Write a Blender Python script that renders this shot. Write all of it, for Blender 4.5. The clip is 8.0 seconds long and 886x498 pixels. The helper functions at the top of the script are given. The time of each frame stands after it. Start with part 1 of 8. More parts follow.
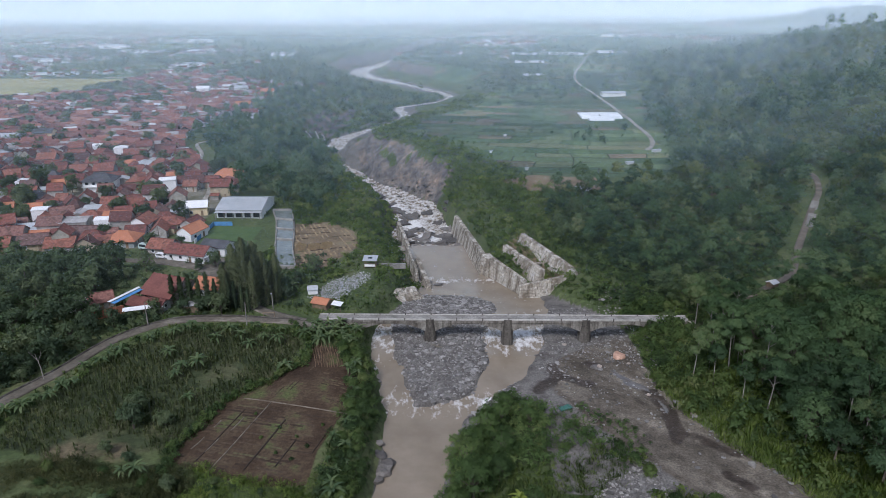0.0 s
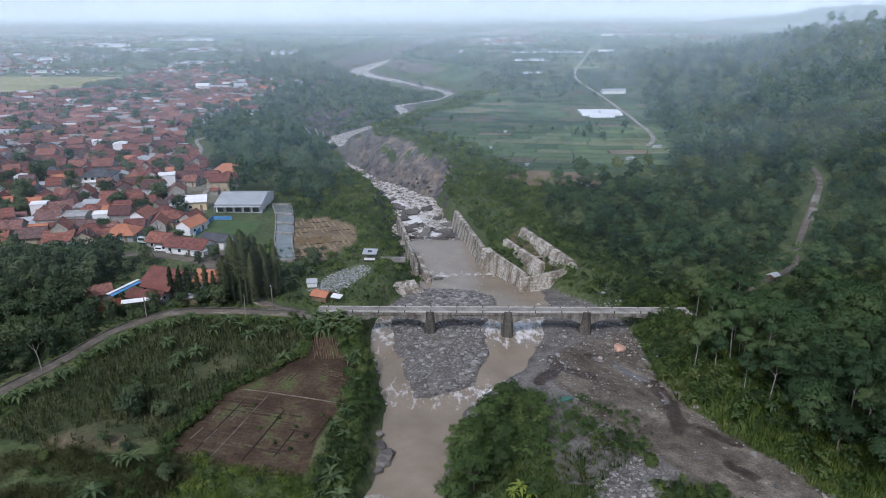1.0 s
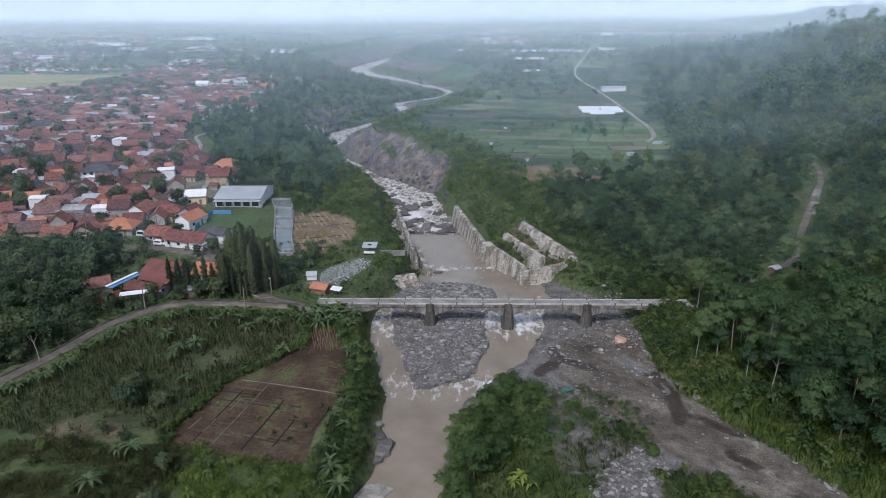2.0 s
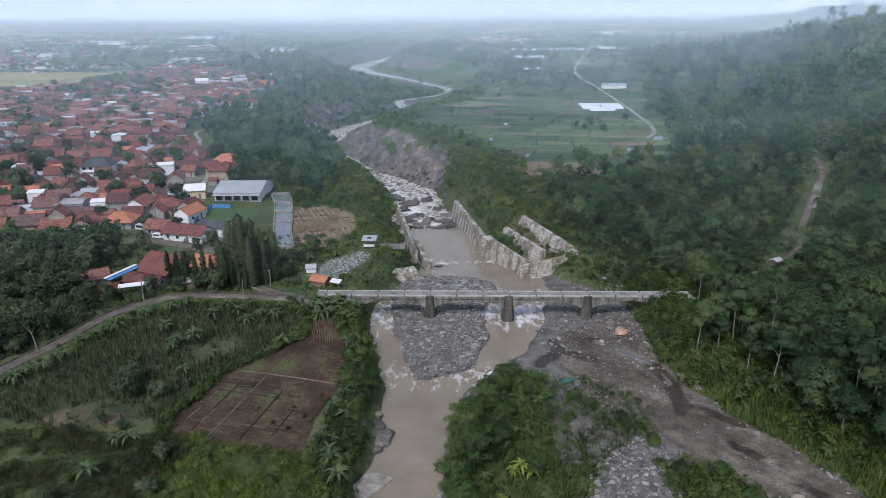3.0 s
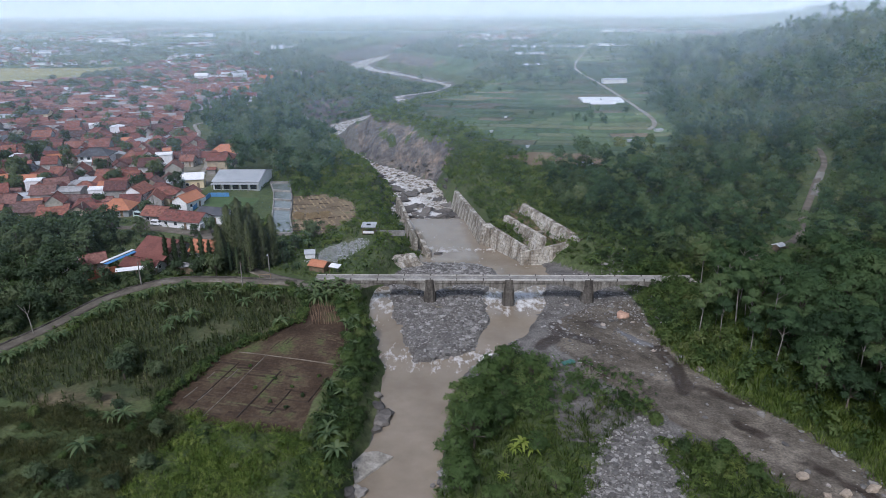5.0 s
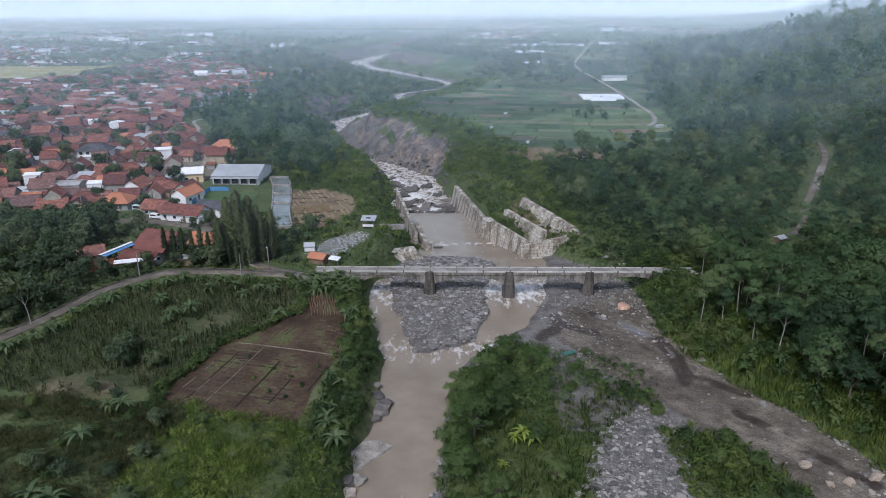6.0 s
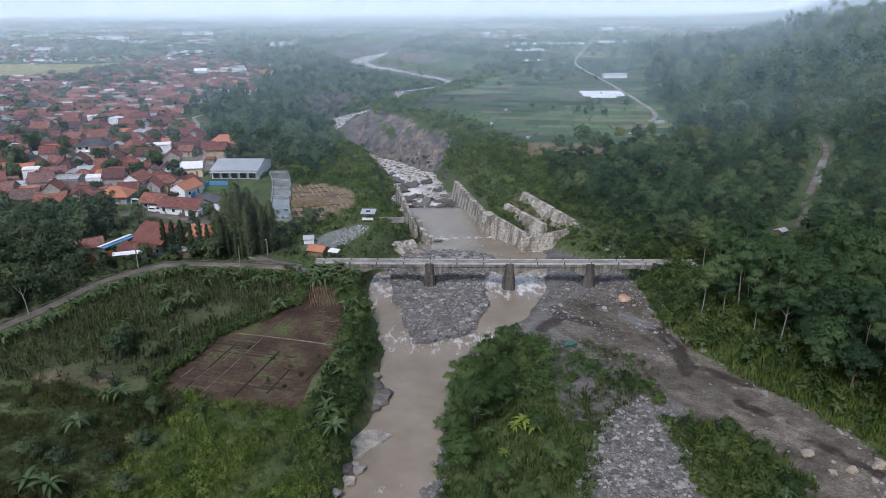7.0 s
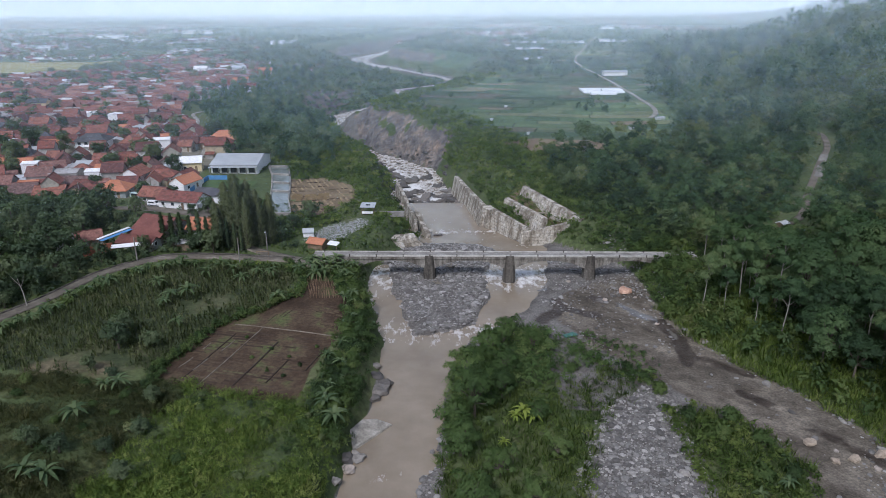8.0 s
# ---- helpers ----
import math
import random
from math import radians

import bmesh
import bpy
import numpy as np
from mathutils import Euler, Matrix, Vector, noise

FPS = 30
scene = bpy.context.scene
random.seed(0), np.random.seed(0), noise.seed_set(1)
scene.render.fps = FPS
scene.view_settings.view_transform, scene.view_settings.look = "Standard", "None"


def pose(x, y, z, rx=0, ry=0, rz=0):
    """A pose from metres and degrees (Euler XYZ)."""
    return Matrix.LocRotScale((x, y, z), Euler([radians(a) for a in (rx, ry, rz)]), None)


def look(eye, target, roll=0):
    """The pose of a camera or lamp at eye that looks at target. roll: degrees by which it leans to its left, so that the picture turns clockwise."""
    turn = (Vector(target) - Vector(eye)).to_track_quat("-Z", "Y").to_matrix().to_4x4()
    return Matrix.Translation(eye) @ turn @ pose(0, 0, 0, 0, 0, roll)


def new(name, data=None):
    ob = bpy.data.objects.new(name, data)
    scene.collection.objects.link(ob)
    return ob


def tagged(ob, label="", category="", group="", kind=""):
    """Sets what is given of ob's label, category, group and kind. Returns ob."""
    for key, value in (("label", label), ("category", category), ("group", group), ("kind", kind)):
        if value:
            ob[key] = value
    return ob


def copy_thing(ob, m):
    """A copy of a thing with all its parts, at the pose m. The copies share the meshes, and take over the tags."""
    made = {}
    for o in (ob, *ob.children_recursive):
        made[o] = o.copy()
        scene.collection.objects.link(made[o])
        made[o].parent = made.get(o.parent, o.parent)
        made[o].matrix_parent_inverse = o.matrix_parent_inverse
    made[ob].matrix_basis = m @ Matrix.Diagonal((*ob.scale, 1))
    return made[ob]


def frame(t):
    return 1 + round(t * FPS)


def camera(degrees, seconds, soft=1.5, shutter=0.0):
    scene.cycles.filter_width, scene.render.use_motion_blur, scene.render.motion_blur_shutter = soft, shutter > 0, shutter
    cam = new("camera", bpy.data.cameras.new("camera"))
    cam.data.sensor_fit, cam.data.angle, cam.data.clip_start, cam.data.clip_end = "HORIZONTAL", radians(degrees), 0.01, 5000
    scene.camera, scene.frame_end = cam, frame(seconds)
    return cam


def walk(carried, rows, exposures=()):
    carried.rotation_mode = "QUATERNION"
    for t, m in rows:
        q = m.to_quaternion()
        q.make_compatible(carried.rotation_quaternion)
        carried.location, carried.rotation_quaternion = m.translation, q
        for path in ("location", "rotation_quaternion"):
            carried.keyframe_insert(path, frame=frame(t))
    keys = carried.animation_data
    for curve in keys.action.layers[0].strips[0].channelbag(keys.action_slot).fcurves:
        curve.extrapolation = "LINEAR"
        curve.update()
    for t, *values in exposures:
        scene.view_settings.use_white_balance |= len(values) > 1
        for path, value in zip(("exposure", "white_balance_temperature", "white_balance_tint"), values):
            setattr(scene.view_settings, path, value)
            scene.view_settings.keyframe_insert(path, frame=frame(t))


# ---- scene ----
# The drone sinks straight down, looking ahead over a river valley; x right, y ahead, z up.
cam = camera(66.0, 8.0, 0.65)
EYE, TILT, LEAN = 90.0, -19.857, 0.26
ROWS = [(0.0, 0.0), (0.5, -1.13), (1.0, -2.24), (1.5, -3.35), (3.0, -6.75), (3.5, -7.86), (4.0, -8.97),
        (4.5, -10.08), (6.0, -13.4), (6.5, -14.49), (7.0, -15.57), (7.5, -16.63), (8.0, -17.65)]
EXPOSURE, KELVIN, TINT = 0.28, 5930, 16
walk(cam, [(t, pose(0, 0, EYE + z, 90 + TILT, LEAN, 0)) for t, z in ROWS], [(0.0, EXPOSURE, KELVIN, TINT), (8.0, EXPOSURE + 0.06, KELVIN, TINT)])

# ---------------------------------------------------------------- light
SUN_ELEVATION, SUN_TURN = radians(48), radians(200)
world = bpy.data.worlds.new("sky")
scene.world = world
world.use_nodes = True
wn = world.node_tree
sky = wn.nodes.new("ShaderNodeTexSky")
sky.sky_type, sky.sun_disc = "NISHITA", False
sky.sun_elevation, sky.sun_rotation = SUN_ELEVATION, SUN_TURN
sky.air_density, sky.dust_density, sky.ozone_density = 1.2, 1.5, 2.5
wn.nodes["Background"].inputs["Strength"].default_value = 0.10
hazy = wn.nodes.new("ShaderNodeHueSaturation")
hazy.inputs["Saturation"].default_value = 0.62
wn.links.new(sky.outputs[0], hazy.inputs["Color"])
wn.links.new(hazy.outputs[0], wn.nodes["Background"].inputs["Color"])
sun = new("sun", bpy.data.lights.new("sun", "SUN"))
sun.data.energy, sun.data.angle, sun.data.color = 2.05, radians(15), (1.0, 0.985, 0.97)
sun.matrix_world = look((0, 0, 0), (-math.sin(SUN_TURN) * math.cos(SUN_ELEVATION), -math.cos(SUN_TURN) * math.cos(SUN_ELEVATION), -math.sin(SUN_ELEVATION)))


# ---------------------------------------------------------------- materials
def material(name, rough=0.85, metal=0.0, gloss=0.3):
    m = bpy.data.materials.new(name)
    m.use_nodes = True
    b = m.node_tree.nodes["Principled BSDF"]
    b.inputs["Roughness"].default_value = rough
    b.inputs["Metallic"].default_value = metal
    b.inputs["Specular IOR Level"].default_value = gloss
    return m, m.node_tree, b


def place(nt):
    return nt.nodes.new("ShaderNodeNewGeometry").outputs["Position"]


def grain(nt, scale, detail=4.0, rough=0.6, where=None):
    n = nt.nodes.new("ShaderNodeTexNoise")
    n.inputs["Scale"].default_value, n.inputs["Detail"].default_value, n.inputs["Roughness"].default_value = scale, detail, rough
    nt.links.new(where or place(nt), n.inputs["Vector"])
    return n.outputs["Fac"]


def ramp(nt, fac, stops):
    r = nt.nodes.new("ShaderNodeValToRGB")
    e = r.color_ramp.elements
    while len(e) < len(stops):
        e.new(0.5)
    for el, (p, c) in zip(e, stops):
        el.position, el.color = p, (*c, 1)
    nt.links.new(fac, r.inputs[0])
    return r.outputs[0]


def mixed(nt, fac, a, b, how="MIX"):
    n = nt.nodes.new("ShaderNodeMix")
    n.data_type, n.blend_type = "RGBA", how
    for k, v in ((0, fac), (6, a), (7, b)):
        if hasattr(v, "node"):
            nt.links.new(v, n.inputs[k])
        else:
            n.inputs[k].default_value = (*v, 1) if isinstance(v, tuple) else v
    return n.outputs[2]


def sums(nt, op, a, b=0.0, clamp=False):
    n = nt.nodes.new("ShaderNodeMath")
    n.operation, n.use_clamp = op, clamp
    for k, v in ((0, a), (1, b)):
        if hasattr(v, "node"):
            nt.links.new(v, n.inputs[k])
        else:
            n.inputs[k].default_value = v
    return n.outputs[0]


def bump(nt, b, height, strength=0.5, distance=0.1):
    n = nt.nodes.new("ShaderNodeBump")
    n.inputs["Strength"].default_value, n.inputs["Distance"].default_value = strength, distance
    nt.links.new(height, n.inputs["Height"])
    nt.links.new(n.outputs[0], b.inputs["Normal"])


def shade(nt, colour, scale, low=0.7, high=1.25, detail=5.0):
    """Fine light and dark grain laid over a colour."""
    return mixed(nt, 1.0, colour, ramp(nt, grain(nt, scale, detail), [(0.3, (low,) * 3), (0.7, (high,) * 3)]), "MULTIPLY")


def patchy(name, stops, big=0.2, fine=3.0, rough=0.85, relief=0.3, metal=0.0, gloss=0.3, low=0.75, high=1.2):
    m, nt, b = material(name, rough, metal, gloss)
    f = grain(nt, big)
    nt.links.new(shade(nt, ramp(nt, f, stops), fine, low, high), b.inputs["Base Color"])
    if relief:
        bump(nt, b, grain(nt, fine * 1.5), relief, 0.08)
    return m


def one_of(name, stops, fine=1.5, rough=0.85, relief=0.2, low=0.7, high=1.2, island=False, wear=None, gloss=0.3):
    """Each object (or island) takes its own colour from the ramp, with worn grain over it."""
    m, nt, b = material(name, rough, 0.0, gloss)
    r = nt.nodes.new("ShaderNodeNewGeometry").outputs["Random Per Island"] if island else nt.nodes.new("ShaderNodeObjectInfo").outputs["Random"]
    c = ramp(nt, r, stops)
    if wear:
        c = mixed(nt, ramp(nt, grain(nt, 0.55, 6.0), [(0.5, (0, 0, 0)), (0.68, (0.75, 0.75, 0.75))]), c, wear)
    nt.links.new(shade(nt, c, fine, low, high), b.inputs["Base Color"])
    if relief:
        bump(nt, b, grain(nt, fine * 2), relief, 0.06)
    return m


def leaf_material(name, stops, through_light=0.42, spot=0.2):
    """Leaves: a colour for each plant, a little for each leaf, with light passing through."""
    m, nt, b = material(name, 0.62, 0.0, 0.2)
    isl = nt.nodes.new("ShaderNodeNewGeometry").outputs["Random Per Island"]
    ob = nt.nodes.new("ShaderNodeObjectInfo").outputs["Random"]
    own = nt.nodes.new("ShaderNodeAttribute")
    own.attribute_name = "tint"
    many = sums(nt, "GREATER_THAN", own.outputs["Fac"], 0.5)
    each = sums(nt, "ADD", sums(nt, "MULTIPLY", sums(nt, "SUBTRACT", own.outputs["Fac"], 1.0), many), sums(nt, "MULTIPLY", ob, sums(nt, "SUBTRACT", 1.0, many)))
    f = sums(nt, "ADD", sums(nt, "MULTIPLY", isl, spot), sums(nt, "MULTIPLY", each, 0.72))
    f = sums(nt, "ADD", f, sums(nt, "MULTIPLY", sums(nt, "SUBTRACT", grain(nt, 0.5, 3.0), 0.5), 0.7))
    f = sums(nt, "ADD", f, sums(nt, "MULTIPLY", sums(nt, "SUBTRACT", grain(nt, 0.045, 3.0), 0.52), 1.1), True)
    c = ramp(nt, f, stops)
    nt.links.new(c, b.inputs["Base Color"])
    t = nt.nodes.new("ShaderNodeBsdfTranslucent")
    nt.links.new(mixed(nt, 1.0, c, (1.0, 1.15, 0.6), "MULTIPLY"), t.inputs["Color"])
    s = nt.nodes.new("ShaderNodeMixShader")
    s.inputs[0].default_value = through_light
    nt.links.new(b.outputs[0], s.inputs[1])
    nt.links.new(t.outputs[0], s.inputs[2])
    nt.links.new(s.outputs[0], nt.nodes["Material Output"].inputs["Surface"])
    return m


LEAF_FOREST = leaf_material("forest leaves", [(0.0, (0.036, 0.068, 0.043)), (0.35, (0.076, 0.128, 0.073)), (0.65, (0.132, 0.192, 0.106)), (1.0, (0.23, 0.265, 0.155))])
LEAF_DEEP = leaf_material("deep green leaves", [(0.0, (0.034, 0.064, 0.03)), (0.35, (0.066, 0.116, 0.05)), (0.65, (0.11, 0.17, 0.07)), (1.0, (0.19, 0.225, 0.1))])
LEAF_OLIVE = leaf_material("olive leaves", [(0.0, (0.052, 0.08, 0.036)), (0.35, (0.105, 0.145, 0.06)), (0.65, (0.17, 0.205, 0.09)), (1.0, (0.28, 0.29, 0.145))])
LEAF_DARK = leaf_material("dark leaves", [(0.0, (0.046, 0.072, 0.042)), (0.5, (0.088, 0.125, 0.066)), (1.0, (0.165, 0.195, 0.1))])
LEAF_BUSH = leaf_material("bush leaves", [(0.0, (0.034, 0.06, 0.022)), (0.4, (0.068, 0.11, 0.034)), (0.75, (0.112, 0.158, 0.048)), (1.0, (0.18, 0.2, 0.078))])
LEAF_ISLAND = leaf_material("fresh leaves", [(0.0, (0.042, 0.074, 0.026)), (0.4, (0.08, 0.132, 0.042)), (0.75, (0.13, 0.188, 0.062)), (1.0, (0.21, 0.24, 0.092))], 0.42)
LEAF_BANANA = leaf_material("banana leaves", [(0.0, (0.062, 0.1, 0.045)), (0.5, (0.105, 0.15, 0.066)), (1.0, (0.185, 0.225, 0.105))], 0.4)
LEAF_YOUNG = leaf_material("young banana leaves", [(0.0, (0.16, 0.22, 0.04)), (0.5, (0.25, 0.31, 0.06)), (1.0, (0.36, 0.4, 0.1))], 0.45)
LEAF_CYPRESS = leaf_material("needle foliage", [(0.0, (0.12, 0.14, 0.08)), (0.5, (0.19, 0.21, 0.115)), (1.0, (0.28, 0.29, 0.165))], 0.5)
LEAF_CROP = leaf_material("crop leaves", [(0.0, (0.06, 0.077, 0.037)), (0.5, (0.11, 0.132, 0.062)), (1.0, (0.215, 0.215, 0.118))], 0.5)
LEAF_DULL = leaf_material("dull weeds", [(0.0, (0.045, 0.055, 0.022)), (0.5, (0.08, 0.092, 0.036)), (1.0, (0.17, 0.155, 0.075))], 0.5)
LEAF_MEADOW = leaf_material("lush weeds", [(0.0, (0.07, 0.115, 0.026)), (0.35, (0.14, 0.2, 0.044)), (0.7, (0.215, 0.275, 0.066)), (1.0, (0.33, 0.345, 0.125))], 0.5)
LEAF_GRASS = leaf_material("tall grass", [(0.0, (0.05, 0.082, 0.022)), (0.35, (0.096, 0.144, 0.036)), (0.7, (0.155, 0.203, 0.054)), (1.0, (0.255, 0.265, 0.1))], 0.5)
BARK = patchy("bark", [(0.3, (0.06, 0.048, 0.036)), (0.7, (0.15, 0.128, 0.1))], 0.8, 6.0)
PALE_BARK = patchy("pale bark", [(0.3, (0.17, 0.155, 0.13)), (0.7, (0.34, 0.315, 0.27))], 0.8, 6.0)
ROOF_TILE = one_of("clay roof tiles", [(0.0, (0.075, 0.045, 0.043)), (0.2, (0.135, 0.056, 0.05)), (0.55, (0.195, 0.075, 0.06)), (0.8, (0.26, 0.108, 0.076)), (0.92, (0.2, 0.112, 0.096)), (1.0, (0.12, 0.085, 0.08))], 1.2, 0.9, 0.3, 0.55, 1.3, wear=(0.085, 0.055, 0.045))
ROOF_FAR = one_of("far clay roofs", [(0.0, (0.11, 0.06, 0.054)), (0.3, (0.17, 0.078, 0.064)), (0.6, (0.22, 0.095, 0.075)), (0.78, (0.28, 0.135, 0.098)), (0.86, (0.24, 0.22, 0.21)), (0.95, (0.3, 0.29, 0.28)), (1.0, (0.55, 0.55, 0.54))], 1.0, 0.9, 0.0, 0.6, 1.3, island=True)
ROOF_ORANGE = patchy("new orange tiles", [(0.3, (0.37, 0.15, 0.085)), (0.7, (0.47, 0.2, 0.11))], 0.4, 3.0)
ROOF_DARK = patchy("dark grey roof", [(0.3, (0.05, 0.052, 0.058)), (0.7, (0.10, 0.10, 0.108))], 0.3, 3.0)
METAL_ROOF = patchy("zinc roof sheets", [(0.3, (0.34, 0.36, 0.37)), (0.7, (0.46, 0.475, 0.48))], 0.15, 2.0, 0.6, 0.05, 0.1, 0.4, 0.9, 1.06)
RUST_ROOF = patchy("grey asbestos sheets", [(0.3, (0.2, 0.19, 0.18)), (0.7, (0.42, 0.41, 0.4))], 0.3, 2.0, 0.8, 0.1)
PLASTER = one_of("house plaster", [(0.0, (0.26, 0.245, 0.22)), (0.3, (0.42, 0.4, 0.37)), (0.55, (0.4, 0.33, 0.22)), (0.75, (0.3, 0.33, 0.32)), (1.0, (0.56, 0.55, 0.52))], 0.7, 0.9, 0.1, 0.7, 1.1, wear=(0.22, 0.195, 0.165))
PLASTER_FAR = one_of("far plaster", [(0.0, (0.25, 0.235, 0.21)), (0.6, (0.42, 0.4, 0.37)), (1.0, (0.6, 0.58, 0.55))], 0.7, 0.9, 0.0, island=True)
WHITE = patchy("white paint", [(0.3, (0.66, 0.66, 0.65)), (0.7, (0.8, 0.8, 0.79))], 0.3, 2.0, 0.7, 0.05, low=0.88, high=1.05)
CREAM = patchy("cream paint", [(0.3, (0.62, 0.5, 0.3)), (0.7, (0.72, 0.6, 0.38))], 0.3, 2.0, 0.7, 0.05, low=0.85, high=1.05)
BLUE = patchy("blue paint", [(0.3, (0.06, 0.19, 0.4)), (0.7, (0.11, 0.28, 0.5))], 0.3, 2.0, 0.6, 0.05)
GLASS_DARK = patchy("dark window glass", [(0.3, (0.02, 0.024, 0.028)), (0.7, (0.05, 0.055, 0.06))], 0.5, 2.0, 0.15, 0.0, 0.0, 0.5)
WOOD = patchy("weathered wood", [(0.3, (0.13, 0.09, 0.055)), (0.7, (0.28, 0.21, 0.14))], 0.7, 5.0)
CONCRETE = patchy("weathered concrete", [(0.3, (0.15, 0.14, 0.12)), (0.55, (0.24, 0.226, 0.2)), (0.75, (0.35, 0.333, 0.3))], 0.25, 2.0, 0.9, 0.3)


def streaked(name, stops, run, amount=0.8, scale=0.8):
    """Old concrete with dark runs of water down its faces."""
    m, nt, b = material(name, 0.92, 0.0, 0.2)
    mp = nt.nodes.new("ShaderNodeMapping")
    mp.inputs["Scale"].default_value = (1.0, 1.0, 0.12)
    nt.links.new(place(nt), mp.inputs[0])
    c = ramp(nt, grain(nt, 0.3, 6.0), stops)
    c = mixed(nt, ramp(nt, grain(nt, scale, 6.0, 0.65, mp.outputs[0]), [(0.42, (0, 0, 0)), (0.62, (amount,) * 3)]), c, run)
    nt.links.new(shade(nt, c, 2.2, 0.65, 1.25), b.inputs["Base Color"])
    bump(nt, b, grain(nt, 3.0), 0.4, 0.08)
    return m


CONCRETE_DARK = streaked("stained concrete", [(0.3, (0.06, 0.054, 0.046)), (0.55, (0.115, 0.104, 0.088)), (0.75, (0.2, 0.183, 0.155))], (0.035, 0.031, 0.026))
BEAM = streaked("bridge beam concrete", [(0.3, (0.17, 0.155, 0.13)), (0.55, (0.255, 0.237, 0.205)), (0.75, (0.36, 0.337, 0.295))], (0.07, 0.06, 0.048), 0.85)


def masonry_material():
    """Coursed blocks with dark joints and brown runs of water over them."""
    m, nt, b = material("river stone masonry", 0.9, 0.0, 0.2)
    sep, com = nt.nodes.new("ShaderNodeSeparateXYZ"), nt.nodes.new("ShaderNodeCombineXYZ")
    nt.links.new(place(nt), sep.inputs[0])
    nt.links.new(sums(nt, "ADD", sums(nt, "MULTIPLY", sep.outputs[1], 0.9), sums(nt, "MULTIPLY", sep.outputs[0], -0.5)), com.inputs[0])
    nt.links.new(sep.outputs[2], com.inputs[1])
    wall = nt.nodes.new("ShaderNodeTexBrick")
    wall.inputs["Scale"].default_value, wall.inputs["Mortar Size"].default_value = 1.0, 0.05
    wall.inputs["Brick Width"].default_value, wall.inputs["Row Height"].default_value = 2.4, 1.05
    wall.inputs["Color1"].default_value, wall.inputs["Color2"].default_value = (0.56, 0.52, 0.44, 1), (0.43, 0.385, 0.31, 1)
    wall.inputs["Mortar"].default_value = (0.2, 0.175, 0.135, 1)
    nt.links.new(com.outputs[0], wall.inputs["Vector"])
    runs = nt.nodes.new("ShaderNodeMapping")
    runs.inputs["Scale"].default_value = (1.0, 1.0, 0.25)
    nt.links.new(place(nt), runs.inputs[0])
    c = mixed(nt, ramp(nt, grain(nt, 0.35, 7.0, 0.65, runs.outputs[0]), [(0.42, (0, 0, 0)), (0.58, (0.92,) * 3)]), wall.outputs["Color"], (0.15, 0.122, 0.088))
    c = mixed(nt, ramp(nt, grain(nt, 0.5, 8.0, 0.75), [(0.54, (0, 0, 0)), (0.66, (0.8,) * 3)]), c, (0.6, 0.58, 0.53))
    nt.links.new(shade(nt, c, 1.4, 0.55, 1.25), b.inputs["Base Color"])
    bump(nt, b, grain(nt, 2.0), 0.6, 0.12)
    return m


MASONRY = masonry_material()
PALE_CONCRETE = patchy("pale concrete", [(0.3, (0.155, 0.14, 0.115)), (0.5, (0.27, 0.248, 0.208)), (0.7, (0.4, 0.372, 0.322))], 0.4, 2.5, 0.9, 0.3)
ASPHALT = patchy("pale worn road", [(0.3, (0.085, 0.073, 0.056)), (0.55, (0.15, 0.13, 0.102)), (0.75, (0.26, 0.232, 0.19))], 0.2, 1.5, 0.9, 0.2)
DIRT = patchy("dirt track", [(0.3, (0.09, 0.074, 0.056)), (0.7, (0.2, 0.17, 0.132))], 0.2, 1.5)
STONE = one_of("river stones", [(0.0, (0.08, 0.075, 0.068)), (0.4, (0.16, 0.152, 0.14)), (0.8, (0.245, 0.234, 0.217)), (1.0, (0.34, 0.325, 0.3))], 2.0, 0.85, 0.3, island=True)
STONE_PALE = one_of("dry cobbles", [(0.0, (0.08, 0.075, 0.067)), (0.4, (0.15, 0.142, 0.13)), (0.75, (0.235, 0.223, 0.203)), (1.0, (0.37, 0.35, 0.318))], 2.0, 0.85, 0.3, island=True)
ROCK_DARK = one_of("dark river rock", [(0.0, (0.07, 0.065, 0.06)), (0.6, (0.115, 0.104, 0.092)), (1.0, (0.19, 0.172, 0.15))], 1.2, 0.75, 0.6)
BOULDER = one_of("boulders", [(0.0, (0.14, 0.13, 0.12)), (0.6, (0.27, 0.25, 0.22)), (1.0, (0.4, 0.33, 0.27))], 1.5, 0.9, 0.4)
PLASTIC_SHEET = patchy("white plastic sheet", [(0.3, (0.6, 0.62, 0.63)), (0.7, (0.8, 0.81, 0.82))], 0.1, 1.0, 0.5, 0.05)
GREEN_TURF = patchy("lawn", [(0.3, (0.05, 0.09, 0.028)), (0.7, (0.085, 0.13, 0.042))], 0.3, 3.0)
POND_WATER = patchy("pond water", [(0.3, (0.12, 0.14, 0.13)), (0.7, (0.2, 0.22, 0.21))], 0.2, 1.0, 0.08, 0.02)
RUBBISH = one_of("rubbish", [(0.0, (0.16, 0.155, 0.15)), (0.35, (0.34, 0.335, 0.33)), (0.75, (0.52, 0.515, 0.51)), (0.92, (0.3, 0.29, 0.28)), (1.0, (0.16, 0.19, 0.3))], 3.0, 0.8, 0.1, island=True)


# ---------------------------------------------------------------- shape of the land
def knots(y, rows, k):
    return np.interp(y, [r[0] for r in rows], [r[k] for r in rows])


def smooth(a, b, x):
    t = np.clip((x - a) / (b - a), 0, 1)
    return t * t * (3 - 2 * t)


